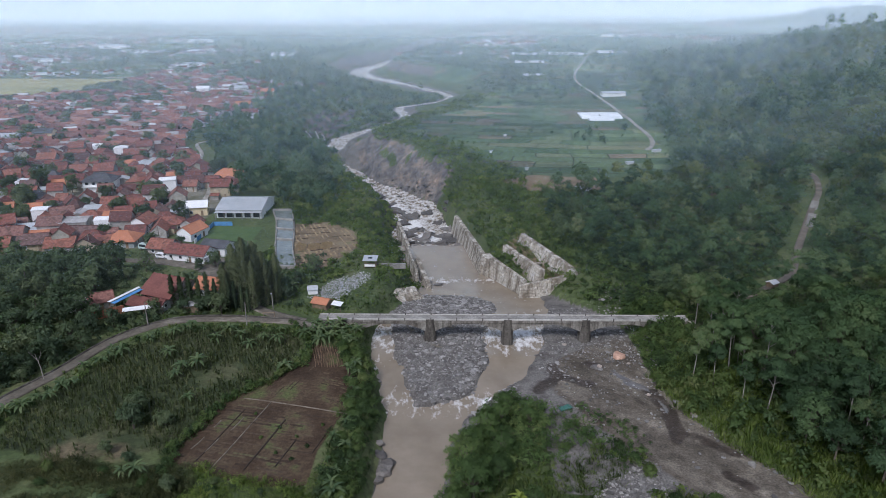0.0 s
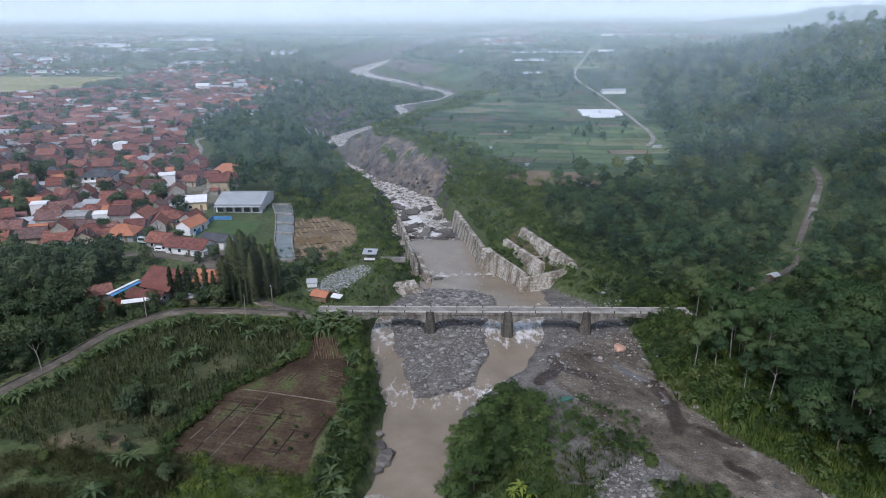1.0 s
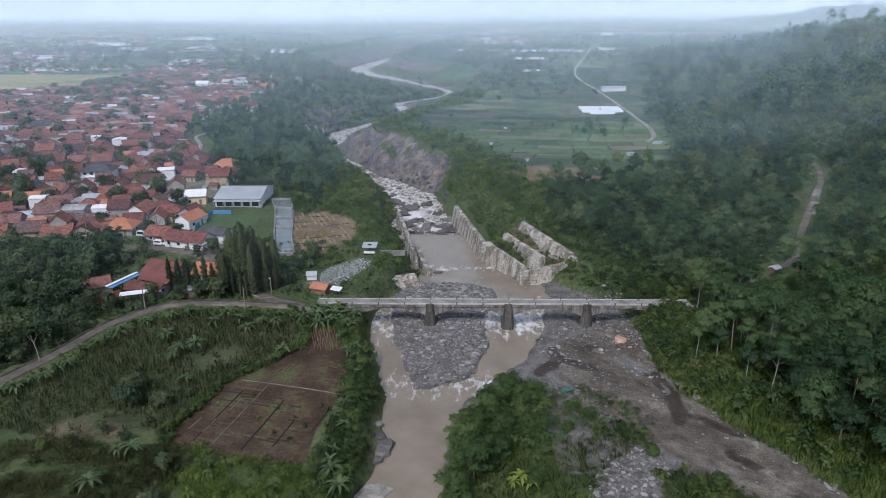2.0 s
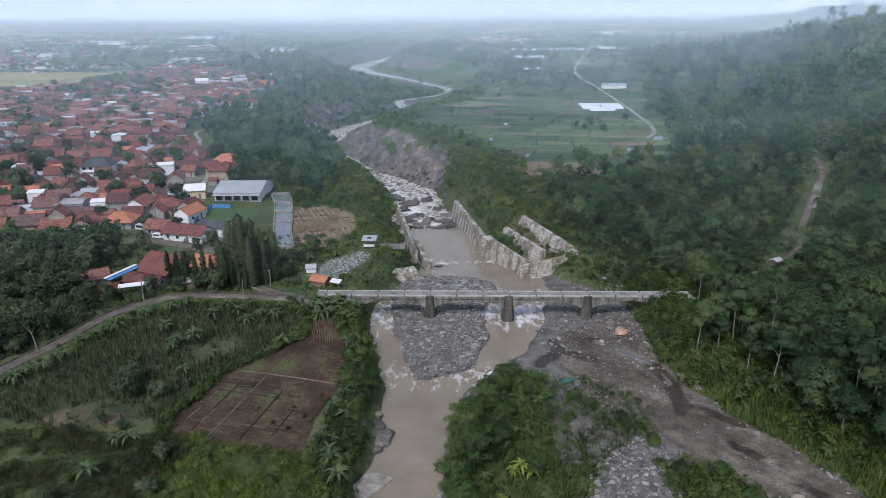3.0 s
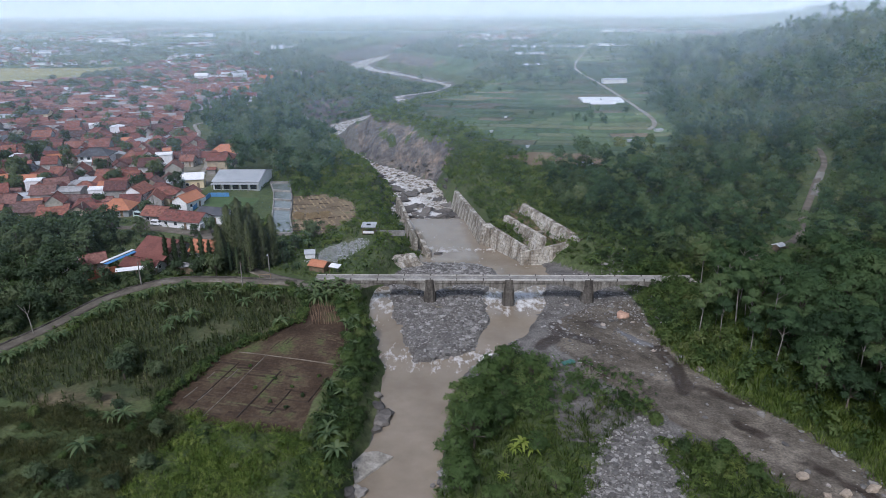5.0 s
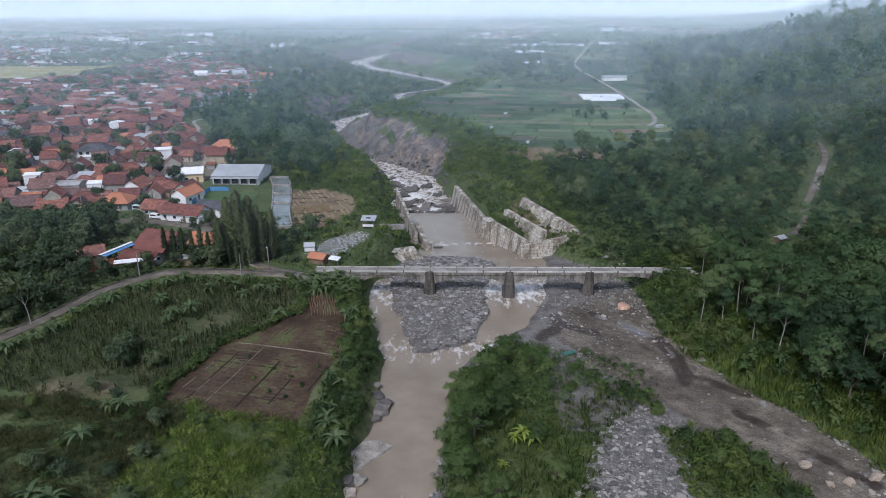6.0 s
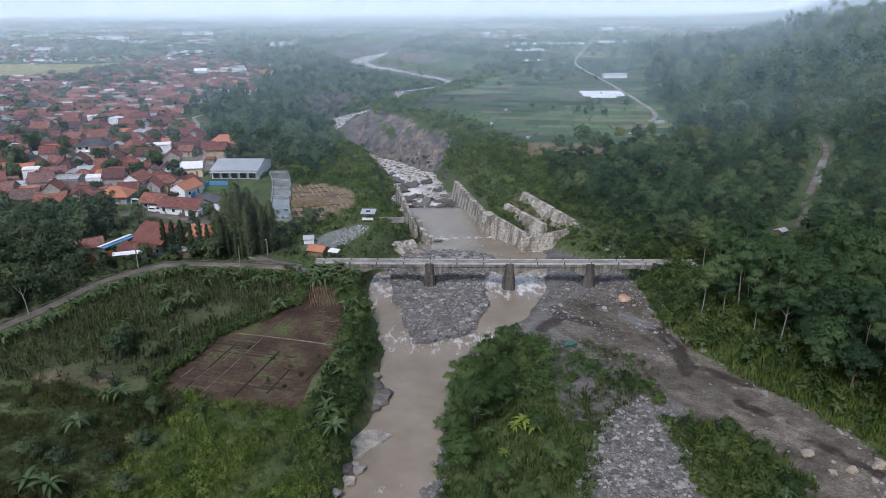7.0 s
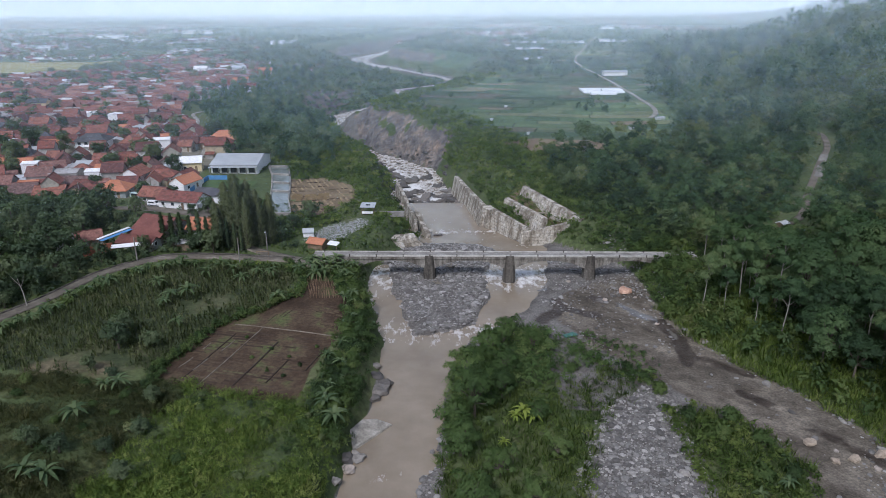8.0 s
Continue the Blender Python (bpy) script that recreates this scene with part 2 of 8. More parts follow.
def lattice(ix, iy, seed):
    h = (ix * 374761393 + iy * 668265263 + seed * 974634777) & 0x7FFFFFFF
    h = ((h ^ (h >> 13)) * 1274126177) & 0x7FFFFFFF
    return ((h ^ (h >> 16)) & 0xFFFF) / 65535.0


def value_noise(x, y, size, seed=0):
    x, y = np.asarray(x, float) / size, np.asarray(y, float) / size
    ix, iy = np.floor(x).astype(np.int64), np.floor(y).astype(np.int64)
    fx, fy = x - ix, y - iy
    fx, fy = fx * fx * (3 - 2 * fx), fy * fy * (3 - 2 * fy)
    a, b = lattice(ix, iy, seed), lattice(ix + 1, iy, seed)
    c, d = lattice(ix, iy + 1, seed), lattice(ix + 1, iy + 1, seed)
    return (a * (1 - fx) + b * fx) * (1 - fy) + (c * (1 - fx) + d * fx) * fy - 0.5


def rough_noise(x, y, size, seed=0):
    return value_noise(x, y, size, seed) + 0.5 * value_noise(x, y, size / 2.1, seed + 7) + 0.25 * value_noise(x, y, size / 4.3, seed + 13)


# the valley by stretches: y, left bank top, left bed edge, right bed edge, right bank top
VALLEY = [(-400, -24, -18, 80, 92), (60, -20, -17, 76, 88), (80, -19, -16, 73, 84), (100, -17, -13.5, 67, 80), (125, -16.5, -12.5, 52, 66),
          (135, -18, -14, 49.5, 58), (150, -22, -18, 49, 56), (168, -23, -18.5, 49, 58), (182, -21, -16, 44, 54), (200, -18, -9.5, 33, 46),
          (210, -20, -7.5, 25.5, 44), (225, -25, -11.5, 16, 32), (250, -30, -16.5, 12, 26), (270, -34, -19.5, 8, 23), (285, -36, -21.5, 5.5, 20)]
GORGE = [(305, -36, -19, 0, 15), (340, -50, -30, -7, 7), (360, -58, -41, -19, 2), (400, -74, -61, -47, -16), (430, -88, -72, -60, -42),
         (460, -102, -84, -72, -38), (500, -112, -87, -75, -25), (541, -116, -80, -68, 4), (580, -118, -59, -48, 14), (641, -118, -40, -29, 30),
         (696, -118, -47, -36, 34), (736, -150, -9, 3, 50), (866, -190, -37, -25, 40), (1019, -195, -132, -104, -60), (1280, -135, -100, -72, -40),
         (1510, -95, -66, -36, -10), (1840, -45, -20, 12, 40), (5200, 300, 320, 350, 390)]


def eased(rows, step=14):
    """The rows again, at short steps along a smooth curve through them."""
    a, out = np.array(rows, float), []
    m = np.gradient(a[:, 1:], a[:, 0], axis=0)
    for i in range(len(a) - 1):
        h = a[i + 1, 0] - a[i, 0]
        n = max(int(h / step), 1)
        for t in np.arange(n) / n:
            p = (2 * t ** 3 - 3 * t ** 2 + 1) * a[i, 1:] + (t ** 3 - 2 * t ** 2 + t) * h * m[i] + (-2 * t ** 3 + 3 * t ** 2) * a[i + 1, 1:] + (t ** 3 - t ** 2) * h * m[i + 1]
            out.append((a[i, 0] + t * h, *p))
    return out + [tuple(a[-1])]


BANKS = VALLEY + eased(GORGE)
BED = [(-400, 7), (60, 6.0), (125, 5.7), (152, 5.8), (166, 5.5), (178, 4.2), (190, 2.6), (205, 0.9), (225, -0.3), (257, -1.0), (259.5, -3.4), (280, -5.2), (300, -6.4),
       (400, -8.3), (550, -9.2), (1000, -9), (5200, -6)]
# the running water: y, left edge, right edge
CHANNEL = [(-400, -18, -8), (60, -17, -7), (80, -16, -4), (92, -15, -1), (107, -13, 0.6), (117, -12.6, 1.8), (126, -12.4, 4.5), (129, -9, 7.5), (132, 1, 10),
           (136, 6, 14), (142, 9, 19), (150, 12, 22), (158, 10.5, 25), (166, 9.5, 27), (174, 12, 28.7), (186, 14, 31), (193, 13, 31), (198, 10, 30), (203, -5, 28), (212, -9, 28), (230, -14, 20), (5200, -14, 20)]
ARM = [(-19.5, 176), (-15, 174), (-13.2, 160), (-11.5, 151), (-9.5, 140), (-6.5, 131), (-4.9, 127.5), (-12, 122), (-14.2, 133), (-17, 145), (-19.5, 158)]
FOOT = [(-400, 110), (60, 100), (120, 84), (180, 78), (240, 84), (300, 108), (360, 124), (420, 132), (500, 146), (620, 178), (760, 205), (980, 270), (1250, 480), (1600, 800), (5200, 2600)]


def land(x, y):
    """Height of the ground."""
    x, y = np.asarray(x, float), np.asarray(y, float)
    wob = rough_noise(x, y, 26, 3) * smooth(290, 340, y)
    xx = x + 8 * wob
    lt, lb, rb, rt = (knots(y, BANKS, k) for k in (1, 2, 3, 4))
    zb = knots(y, BED, 1)
    left = 10 + 2 * smooth(-46, -74, x) + 0.5 * rough_noise(x, y, 30, 1)
    left = left + 1.2 * smooth(60, 95, 175 - y) * smooth(-30, -60, x)
    rise = x - knots(y, FOOT, 1)
    hill = 12 + 0.10 * np.clip(rise, 0, 70) * smooth(350, 250, y)
    hill = hill + 32 * np.exp(-(np.minimum(x - 255, 0) / 75) ** 2 - ((y - 360) / 95) ** 2)
    hill = hill + 29 * np.exp(-((x - 388) / 60) ** 2 - ((y - 650) / 120) ** 2) + 17 * np.exp(-((x - 385) / 140) ** 2 - ((y - 650) / 165) ** 2) + 26 * np.exp(-((x - 560) / 130) ** 2 - ((y - 680) / 200) ** 2)
    hill = hill + 4 * rough_noise(x, y, 70, 5) * smooth(10, 90, rise)
    hill = hill + 44 * np.exp(-((x - 1700) / 560) ** 2 - ((y - 2650) / 330) ** 2) + 52 * np.exp(-((x - 1250) / 400) ** 2 - ((y - 2050) / 180) ** 2)
    right = hill - 3.5 * smooth(150, 90, y) * smooth(100, 60, x) - 3.0 * smooth(190, 215, y) * smooth(285, 250, y) * smooth(60, 35, x)
    right = right + 0.6 * rough_noise(x, y, 30, 2)
    up_l = np.clip((lb - xx) / np.maximum(lb - lt, 0.5), 0, 1)
    up_r = np.clip((xx - rb) / np.maximum(rt - rb, 0.5), 0, 1)
    up_l = up_l * up_l * (3 - 2 * up_l)
    up_r = up_r ** (0.7 + 1.0 * smooth(440, 520, y))
    gully = rough_noise(x * 1.6, y * 0.5, 9, 15) * smooth(320, 345, y) * smooth(470, 440, y)
    up_r = np.clip(up_r + 0.35 * gully * 4 * up_r * (1 - up_r), 0, 1)
    cl, cr = knots(y, CHANNEL, 1), knots(y, CHANNEL, 2)
    wet = smooth(-0.8, 1.2, np.minimum(x - cl, cr - x) + 2.4 * rough_noise(x, y, 8, 9))
    arm = smooth(0.35, 0.65, inside(x, y, ARM, 2.0) + 0.5 * rough_noise(x, y, 4, 19))
    wet = np.maximum(np.maximum(wet, arm), smooth(196, 208, y))
    bar = 0.75 + 0.5 * rough_noise(x, y, 12, 4) + 0.9 * smooth(14, 0, np.abs(x - 12)) * smooth(128, 100, y)
    bed = zb + bar * (1 - wet) - 0.7 * wet
    z = bed + np.where(xx < lb, (left - bed) * up_l, 0) + np.where(xx > rb, (right - bed) * up_r, 0)
    return z


def land_at(x, y):
    return float(land(np.array([x]), np.array([y]))[0])


def inside(x, y, poly, soft=1.0):
    """1 within the outline, falling to 0 outside it."""
    x, y = np.asarray(x, float), np.asarray(y, float)
    ins, dist = np.zeros(x.shape, bool), np.full(x.shape, 1e9)
    for (ax, ay), (bx, by) in zip(poly, poly[1:] + poly[:1]):
        if ay != by:
            ins ^= ((ay > y) != (by > y)) & (x < (bx - ax) * (y - ay) / (by - ay) + ax)
        t = np.clip(((x - ax) * (bx - ax) + (y - ay) * (by - ay)) / max((bx - ax) ** 2 + (by - ay) ** 2, 1e-9), 0, 1)
        dist = np.minimum(dist, np.hypot(x - ax - t * (bx - ax), y - ay - t * (by - ay)))
    return np.clip(0.5 + np.where(ins, dist, -dist) / (2 * soft), 0, 1)


def along(x, y, line):
    """Distance to a line of points."""
    x, y = np.asarray(x, float), np.asarray(y, float)
    dist = np.full(x.shape, 1e9)
    for (ax, ay), (bx, by) in zip(line, line[1:]):
        t = np.clip(((x - ax) * (bx - ax) + (y - ay) * (by - ay)) / ((bx - ax) ** 2 + (by - ay) ** 2), 0, 1)
        dist = np.minimum(dist, np.hypot(x - ax - t * (bx - ax), y - ay - t * (by - ay)))
    return dist


PLOUGHED = [(-20.1, 143.2), (-18, 130.6), (-21.5, 119.8), (-24.2, 108.6), (-24.4, 98.7), (-34.4, 98.7), (-50.8, 105.4), (-50.8, 114.2), (-46.6, 126.4), (-39.1, 135.6), (-33.5, 143.3), (-33.1, 151.9), (-25.8, 150.3)]
HEDGE = [(-39.7, 163.7), (-34.1, 154), (-33.3, 142.5), (-39.8, 133.6), (-46.6, 126.7), (-50, 115.4), (-51.8, 108.1), (-51.7, 100)]
ROAD = [(-150, 20), (-112, 74), (-92, 122), (-86.7, 134.3), (-81.2, 150), (-71.2, 160.3), (-57.7, 164.5), (-46, 165), (-39, 164), (-32, 160.6)]
LANE = [(-37.5, 165), (-46.9, 169.5), (-54.6, 175.2), (-60, 184), (-73, 197), (-96, 205), (-135, 210), (-190, 212)]
TRACK = [(80, 172), (92.8, 178.8), (102.2, 186.6), (113.9, 206.5), (137.4, 244.4), (149.7, 264.1), (159.3, 289), (156, 306)]
FAR_ROAD = [(112, 372), (123.3, 403.4), (130.5, 500.3), (134.2, 593.4), (141.6, 754.3), (193.4, 975), (273.3, 1282.7), (420, 1800)]
CANAL_ZONE = [(-70, 264), (-59, 264), (-55.5, 248), (-50.5, 221), (-46, 201), (-55.5, 201), (-60.5, 222), (-66.5, 250)]
EDGE_LANE = [(-141, 411), (-145.5, 400), (-134, 373.5), (-126.5, 347), (-119.6, 334), (-112, 318), (-104, 294), (-100, 272)]
STUBBLE = [(-62, 246), (-45, 254), (-32, 240), (-30, 222), (-38, 205), (-48, 200), (-55, 216)]
BARE = [(25.3, 307.9), (38.6, 287.9), (71.5, 292.1), (73.9, 314.5), (42.5, 319.6)]
BARE_HILL = [(104, 272), (106, 283), (123, 296), (139, 312), (142, 304), (118, 276)]
RICE = [(-378.7, 592.7), (-323.2, 648.9), (-339.6, 775), (-520, 790), (-620, 640)]
VILLAGE = [(-520, 216), (-140, 214), (-104, 218), (-93, 246), (-90, 290), (-100, 318), (-122, 335), (-158, 400), (-164, 450), (-152, 540), (-148, 620), (-178, 715), (-335, 840), (-330, 640), (-400, 585), (-640, 585), (-640, 300)]
CROP = [(-86, 108), (-85, 120), (-79, 138), (-74, 148), (-66, 155), (-54, 158.5), (-40, 158.5), (-35, 152), (-36, 142), (-42, 132), (-49, 124), (-52, 110), (-60, 106), (-72, 104)]
ISLAND = [(-0.5, 70), (0, 95), (1.5, 109), (7.4, 122), (14.8, 132), (24.9, 124.5), (30.3, 117.5), (38.3, 111), (37, 106), (29, 101), (24, 92), (20, 78), (19, 68)]
COBBLES = [(19, 60), (20.3, 78.6), (24.8, 92), (29.8, 101.7), (39.2, 107.1), (37.5, 95), (36.8, 84.9), (36, 70), (36, 60)]
ISLET = [(38, 100), (44.7, 99.8), (51.5, 93.3), (53.6, 84.8), (51.2, 76), (44, 62), (37.5, 62), (37.8, 84)]


def link_mesh(name, me, mats, parent=None):
    for m in mats if isinstance(mats, (list, tuple)) else [mats]:
        me.materials.append(m)
    ob = new(name, me)
    if parent is not None:
        ob.parent = parent
    return ob


def raw_mesh(name, v, f, soft=False, normals=None):
    """A mesh from an array of places and an array of faces with as many corners each."""
    v, f = np.asarray(v, np.float32), np.asarray(f, np.int32)
    me = bpy.data.meshes.new(name)
    me.vertices.add(len(v))
    me.vertices.foreach_set("co", v.ravel())
    me.loops.add(f.size)
    me.loops.foreach_set("vertex_index", f.ravel())
    me.polygons.add(len(f))
    me.polygons.foreach_set("loop_start", np.arange(0, f.size, f.shape[1], dtype=np.int32))
    me.polygons.foreach_set("use_smooth", np.full(len(f), soft or normals is not None))
    me.update(calc_edges=True)
    me.validate()
    if normals is not None:
        me.normals_split_custom_set_from_vertices(np.asarray(normals, np.float32))
    return me


def sheet_faces(rows, cols):
    i = np.arange(rows * cols).reshape(rows, cols)
    return np.stack([i[:-1, :-1], i[:-1, 1:], i[1:, 1:], i[1:, :-1]], -1).reshape(-1, 4)


# ground: finer close by, reaching the horizon
yy = np.concatenate([np.linspace(-380, 56, 60), 60 * np.exp(np.arange(0, 400) * 0.011)])
uu = np.linspace(-1, 1, 390)
uu = 0.55 * uu + 0.45 * uu ** 3
gy = np.repeat(yy[:, None], 390, 1)
gx = uu[None, :] * (70 + 1.5 * np.maximum(gy, 120))
gz = land(gx, gy)
ground_mesh = raw_mesh("ground", np.stack([gx, gy, gz], -1).reshape(-1, 3), sheet_faces(*gx.shape), True)


def cover(name, values):
    a = ground_mesh.attributes.new(name, "FLOAT", "POINT")
    a.data.foreach_set("value", np.asarray(values, np.float32).ravel())


SIDE_BASIN = [(21, 238), (30, 240), (44, 202), (32, 202), (26, 216)]
lb_, rb_ = knots(gy, BANKS, 2), knots(gy, BANKS, 3)
rt_, lt_ = knots(gy, BANKS, 4), knots(gy, BANKS, 1)
in_bed = smooth(-1.0, 1.5, np.minimum(gx - lb_, rb_ - gx) + 9 * smooth(380, 480, gy) * (1 + rough_noise(gx, gy, 30, 87)))
silt = in_bed * smooth(-3, 5, gx - np.interp(gy, [60, 90, 105, 120, 135, 150, 165], [52, 50, 42, 32, 24, 27, 44])) * smooth(172, 150, gy)
slope_y, slope_x = np.gradient(gz)
run_y, run_x = np.gradient(gy)[0], np.gradient(gx)[1]
steepness = np.hypot(slope_y / run_y, slope_x / run_x)
green = np.maximum(inside(gx, gy, ISLAND, 1.5) * np.where((gx > 20) & (gy > 100), 0.25, 1.0), inside(gx, gy, ISLET, 1.5))
cover("gravel", in_bed * (1 - green))
cover("silt", silt * (1 - green))
cover("plough", inside(gx, gy, PLOUGHED, 0.8))
cover("stubble", np.maximum.reduce([inside(gx, gy, STUBBLE, 1.2), inside(gx, gy, BARE, 2.5), inside(gx, gy, BARE_HILL, 2.0), inside(gx, gy, SIDE_BASIN, 1.0), 0.52 * inside(gx, gy, [(-76, 112), (-60, 113), (-55, 106), (-60, 101), (-78, 100)], 4)]))
cover("cropland", inside(gx, gy, CROP, 2.0))
WET_LINES = [[(26.3, 147), (27, 142), (21.5, 136)], [(27, 142), (33.2, 138)], [(47, 134.5), (48.5, 127), (47, 117.5)], [(35, 147.5), (37, 146)], [(53, 106), (56, 102)], [(60, 94), (66, 86)], [(49, 120), (57, 112)]]
cover("wet", in_bed * np.max([np.clip(1 - along(gx, gy, l) / 5, 0, 1) * (1.0 if k < 4 else 0.85) for k, l in enumerate(WET_LINES)], 0))
cover("rice", inside(gx, gy, RICE, 6))
cover("cliff", smooth(0.42, 0.75, steepness) * smooth(322, 345, gy) * smooth(14, -2, gx) * smooth(lt_ - 5, lt_ + 25, gx) * smooth(rt_ + 12, rt_ - 2, gx))
cover("plain", smooth(20, -10, gx - knots(gy, FOOT, 1)) * smooth(290, 340, gy) * np.maximum(smooth(5, 25, gx - rt_), smooth(620, 760, gy) * smooth(0, 40, np.maximum(lt_ - gx, gx - rb_ - 12))))
cover("street", inside(gx, gy, VILLAGE, 5.0))


def ground_material():
    m, nt, b = material("ground", 0.92, 0.0, 0.2)

    def att(name, edge=0.25, size=0.35):
        a = nt.nodes.new("ShaderNodeAttribute")
        a.attribute_name = name
        n = sums(nt, "MULTIPLY", sums(nt, "SUBTRACT", grain(nt, size, 5.0), 0.5), edge * 4)
        v = sums(nt, "ADD", a.outputs["Fac"], sums(nt, "MULTIPLY", n, sums(nt, "MULTIPLY", a.outputs["Fac"], sums(nt, "SUBTRACT", 1.0, a.outputs["Fac"]))))
        return ramp(nt, v, [(0.4, (0, 0, 0)), (0.6, (1, 1, 1))])

    grass = ramp(nt, grain(nt, 0.06, 6.0), [(0.3, (0.045, 0.065, 0.025)), (0.5, (0.075, 0.10, 0.038)), (0.7, (0.12, 0.13, 0.06))])
    grass = shade(nt, grass, 0.9, 0.6, 1.3)
    # fields of the plain: plots between dark ditches, each with its own crop
    mp = nt.nodes.new("ShaderNodeMapping")
    mp.inputs["Rotation"].default_value, mp.inputs["Scale"].default_value = (0, 0, 0.16), (1.0, 1.0, 0.0)
    nt.links.new(place(nt), mp.inputs[0])
    drift = nt.nodes.new("ShaderNodeTexNoise")
    drift.inputs["Scale"].default_value, drift.inputs["Detail"].default_value = 0.02, 2.0
    nt.links.new(mp.outputs[0], drift.inputs["Vector"])
    bent = nt.nodes.new("ShaderNodeVectorMath")
    bent.operation = "MULTIPLY_ADD"
    bent.inputs[1].default_value = (16, 16, 0)
    nt.links.new(drift.outputs["Color"], bent.inputs[0])
    nt.links.new(mp.outputs[0], bent.inputs[2])
    plots = nt.nodes.new("ShaderNodeTexBrick")
    plots.offset, plots.squash, plots.squash_frequency = 0.37, 1.6, 3
    plots.inputs["Scale"].default_value, plots.inputs["Mortar Size"].default_value, plots.inputs["Mortar Smooth"].default_value = 1.0, 0.45, 0.3
    plots.inputs["Brick Width"].default_value, plots.inputs["Row Height"].default_value = 19.0, 12.0
    plots.inputs["Color1"].default_value, plots.inputs["Color2"].default_value, plots.inputs["Mortar"].default_value = (0, 0, 0, 1), (1, 1, 1, 1), (0.5, 0.5, 0.5, 1)
    nt.links.new(bent.outputs[0], plots.inputs["Vector"])
    crops = ramp(nt, plots.outputs["Color"], [(0.0, (0.045, 0.082, 0.04)), (0.3, (0.066, 0.108, 0.05)), (0.62, (0.09, 0.13, 0.062)), (0.8, (0.12, 0.135, 0.072)), (1.0, (0.145, 0.118, 0.085))])
    crops = mixed(nt, plots.outputs["Fac"], crops, (0.034, 0.05, 0.026))
    crops = shade(nt, shade(nt, crops, 0.03, 0.8, 1.2), 0.5, 0.65, 1.35)
    big = nt.nodes.new("ShaderNodeTexVoronoi")
    big.distance, big.inputs["Scale"].default_value, big.inputs["Randomness"].default_value = "CHEBYCHEV", 0.014, 0.9
    nt.links.new(mp.outputs[0], big.inputs["Vector"])
    tone = nt.nodes.new("ShaderNodeSeparateColor")
    nt.links.new(big.outputs["Color"], tone.inputs[0])
    crops = mixed(nt, 1.0, crops, ramp(nt, tone.outputs[1], [(0.0, (0.55, 0.6, 0.6)), (0.45, (1.0, 1.0, 1.0)), (0.75, (1.25, 1.2, 1.15)), (1.0, (1.7, 1.55, 1.45))]), "MULTIPLY")
    c = mixed(nt, att("plain"), grass, crops)
    c = mixed(nt, att("rice", 0.1), c, shade(nt, ramp(nt, grain(nt, 0.03), [(0.3, (0.2, 0.2, 0.075)), (0.7, (0.36, 0.31, 0.13))]), 0.3))
    c = mixed(nt, att("street"), c, ramp(nt, grain(nt, 0.15), [(0.3, (0.10, 0.10, 0.06)), (0.7, (0.24, 0.22, 0.18))]))
    rock = ramp(nt, grain(nt, 0.12, 8.0), [(0.3, (0.065, 0.061, 0.06)), (0.48, (0.13, 0.118, 0.11)), (0.58, (0.175, 0.145, 0.122)), (0.72, (0.3, 0.22, 0.165))])
    c = mixed(nt, att("cliff", 0.5, 0.15), c, shade(nt, shade(nt, rock, 0.8, 0.55, 1.4), 0.25, 0.6, 1.35))
    gravel = shade(nt, ramp(nt, grain(nt, 0.3, 6.0), [(0.3, (0.085, 0.077, 0.067)), (0.7, (0.19, 0.177, 0.16))]), 3.0, 0.55, 1.45)
    c = mixed(nt, att("gravel"), c, gravel)
    turn = nt.nodes.new("ShaderNodeMapping")
    turn.inputs["Rotation"].default_value = (0, 0, radians(50))
    nt.links.new(place(nt), turn.inputs[0])
    mp2 = nt.nodes.new("ShaderNodeMapping")
    mp2.inputs["Scale"].default_value = (0.42, 1.0, 1.0)
    nt.links.new(turn.outputs[0], mp2.inputs[0])
    mud = ramp(nt, grain(nt, 0.22, 7.0, 0.6, mp2.outputs[0]), [(0.3, (0.08, 0.066, 0.049)), (0.47, (0.125, 0.107, 0.083)), (0.66, (0.185, 0.16, 0.126))])
    c = mixed(nt, att("silt", 0.5, 0.1), c, shade(nt, shade(nt, shade(nt, mud, 2.6, 0.55, 1.35), 0.5, 0.7, 1.25), 0.11, 0.65, 1.3))
    damp = nt.nodes.new("ShaderNodeAttribute")
    damp.attribute_name = "wet"
    wet = ramp(nt, sums(nt, "ADD", damp.outputs["Fac"], sums(nt, "MULTIPLY", sums(nt, "SUBTRACT", grain(nt, 0.28, 6.0, 0.62), 0.5), 0.85)), [(0.62, (0, 0, 0)), (0.74, (1, 1, 1))])
    c = mixed(nt, wet, c, shade(nt, ramp(nt, grain(nt, 0.4, 4.0), [(0.3, (0.035, 0.027, 0.021)), (0.7, (0.075, 0.06, 0.048))]), 2.0))
    nt.links.new(ramp(nt, wet, [(0.0, (0.92,) * 3), (1.0, (0.4,) * 3)]), b.inputs["Roughness"])
    c = mixed(nt, att("cropland", 0.3), c, shade(nt, ramp(nt, grain(nt, 0.12, 6.0), [(0.3, (0.032, 0.042, 0.02)), (0.5, (0.052, 0.066, 0.03)), (0.7, (0.1, 0.1, 0.05))]), 1.2, 0.65, 1.3))
    mp3 = nt.nodes.new("ShaderNodeMapping")
    mp3.inputs["Rotation"].default_value = (0, 0, radians(-27))
    nt.links.new(place(nt), mp3.inputs[0])
    wave = nt.nodes.new("ShaderNodeTexWave")
    wave.inputs["Scale"].default_value, wave.inputs["Distortion"].default_value, wave.inputs["Detail"].default_value = 0.42, 2.5, 3.0
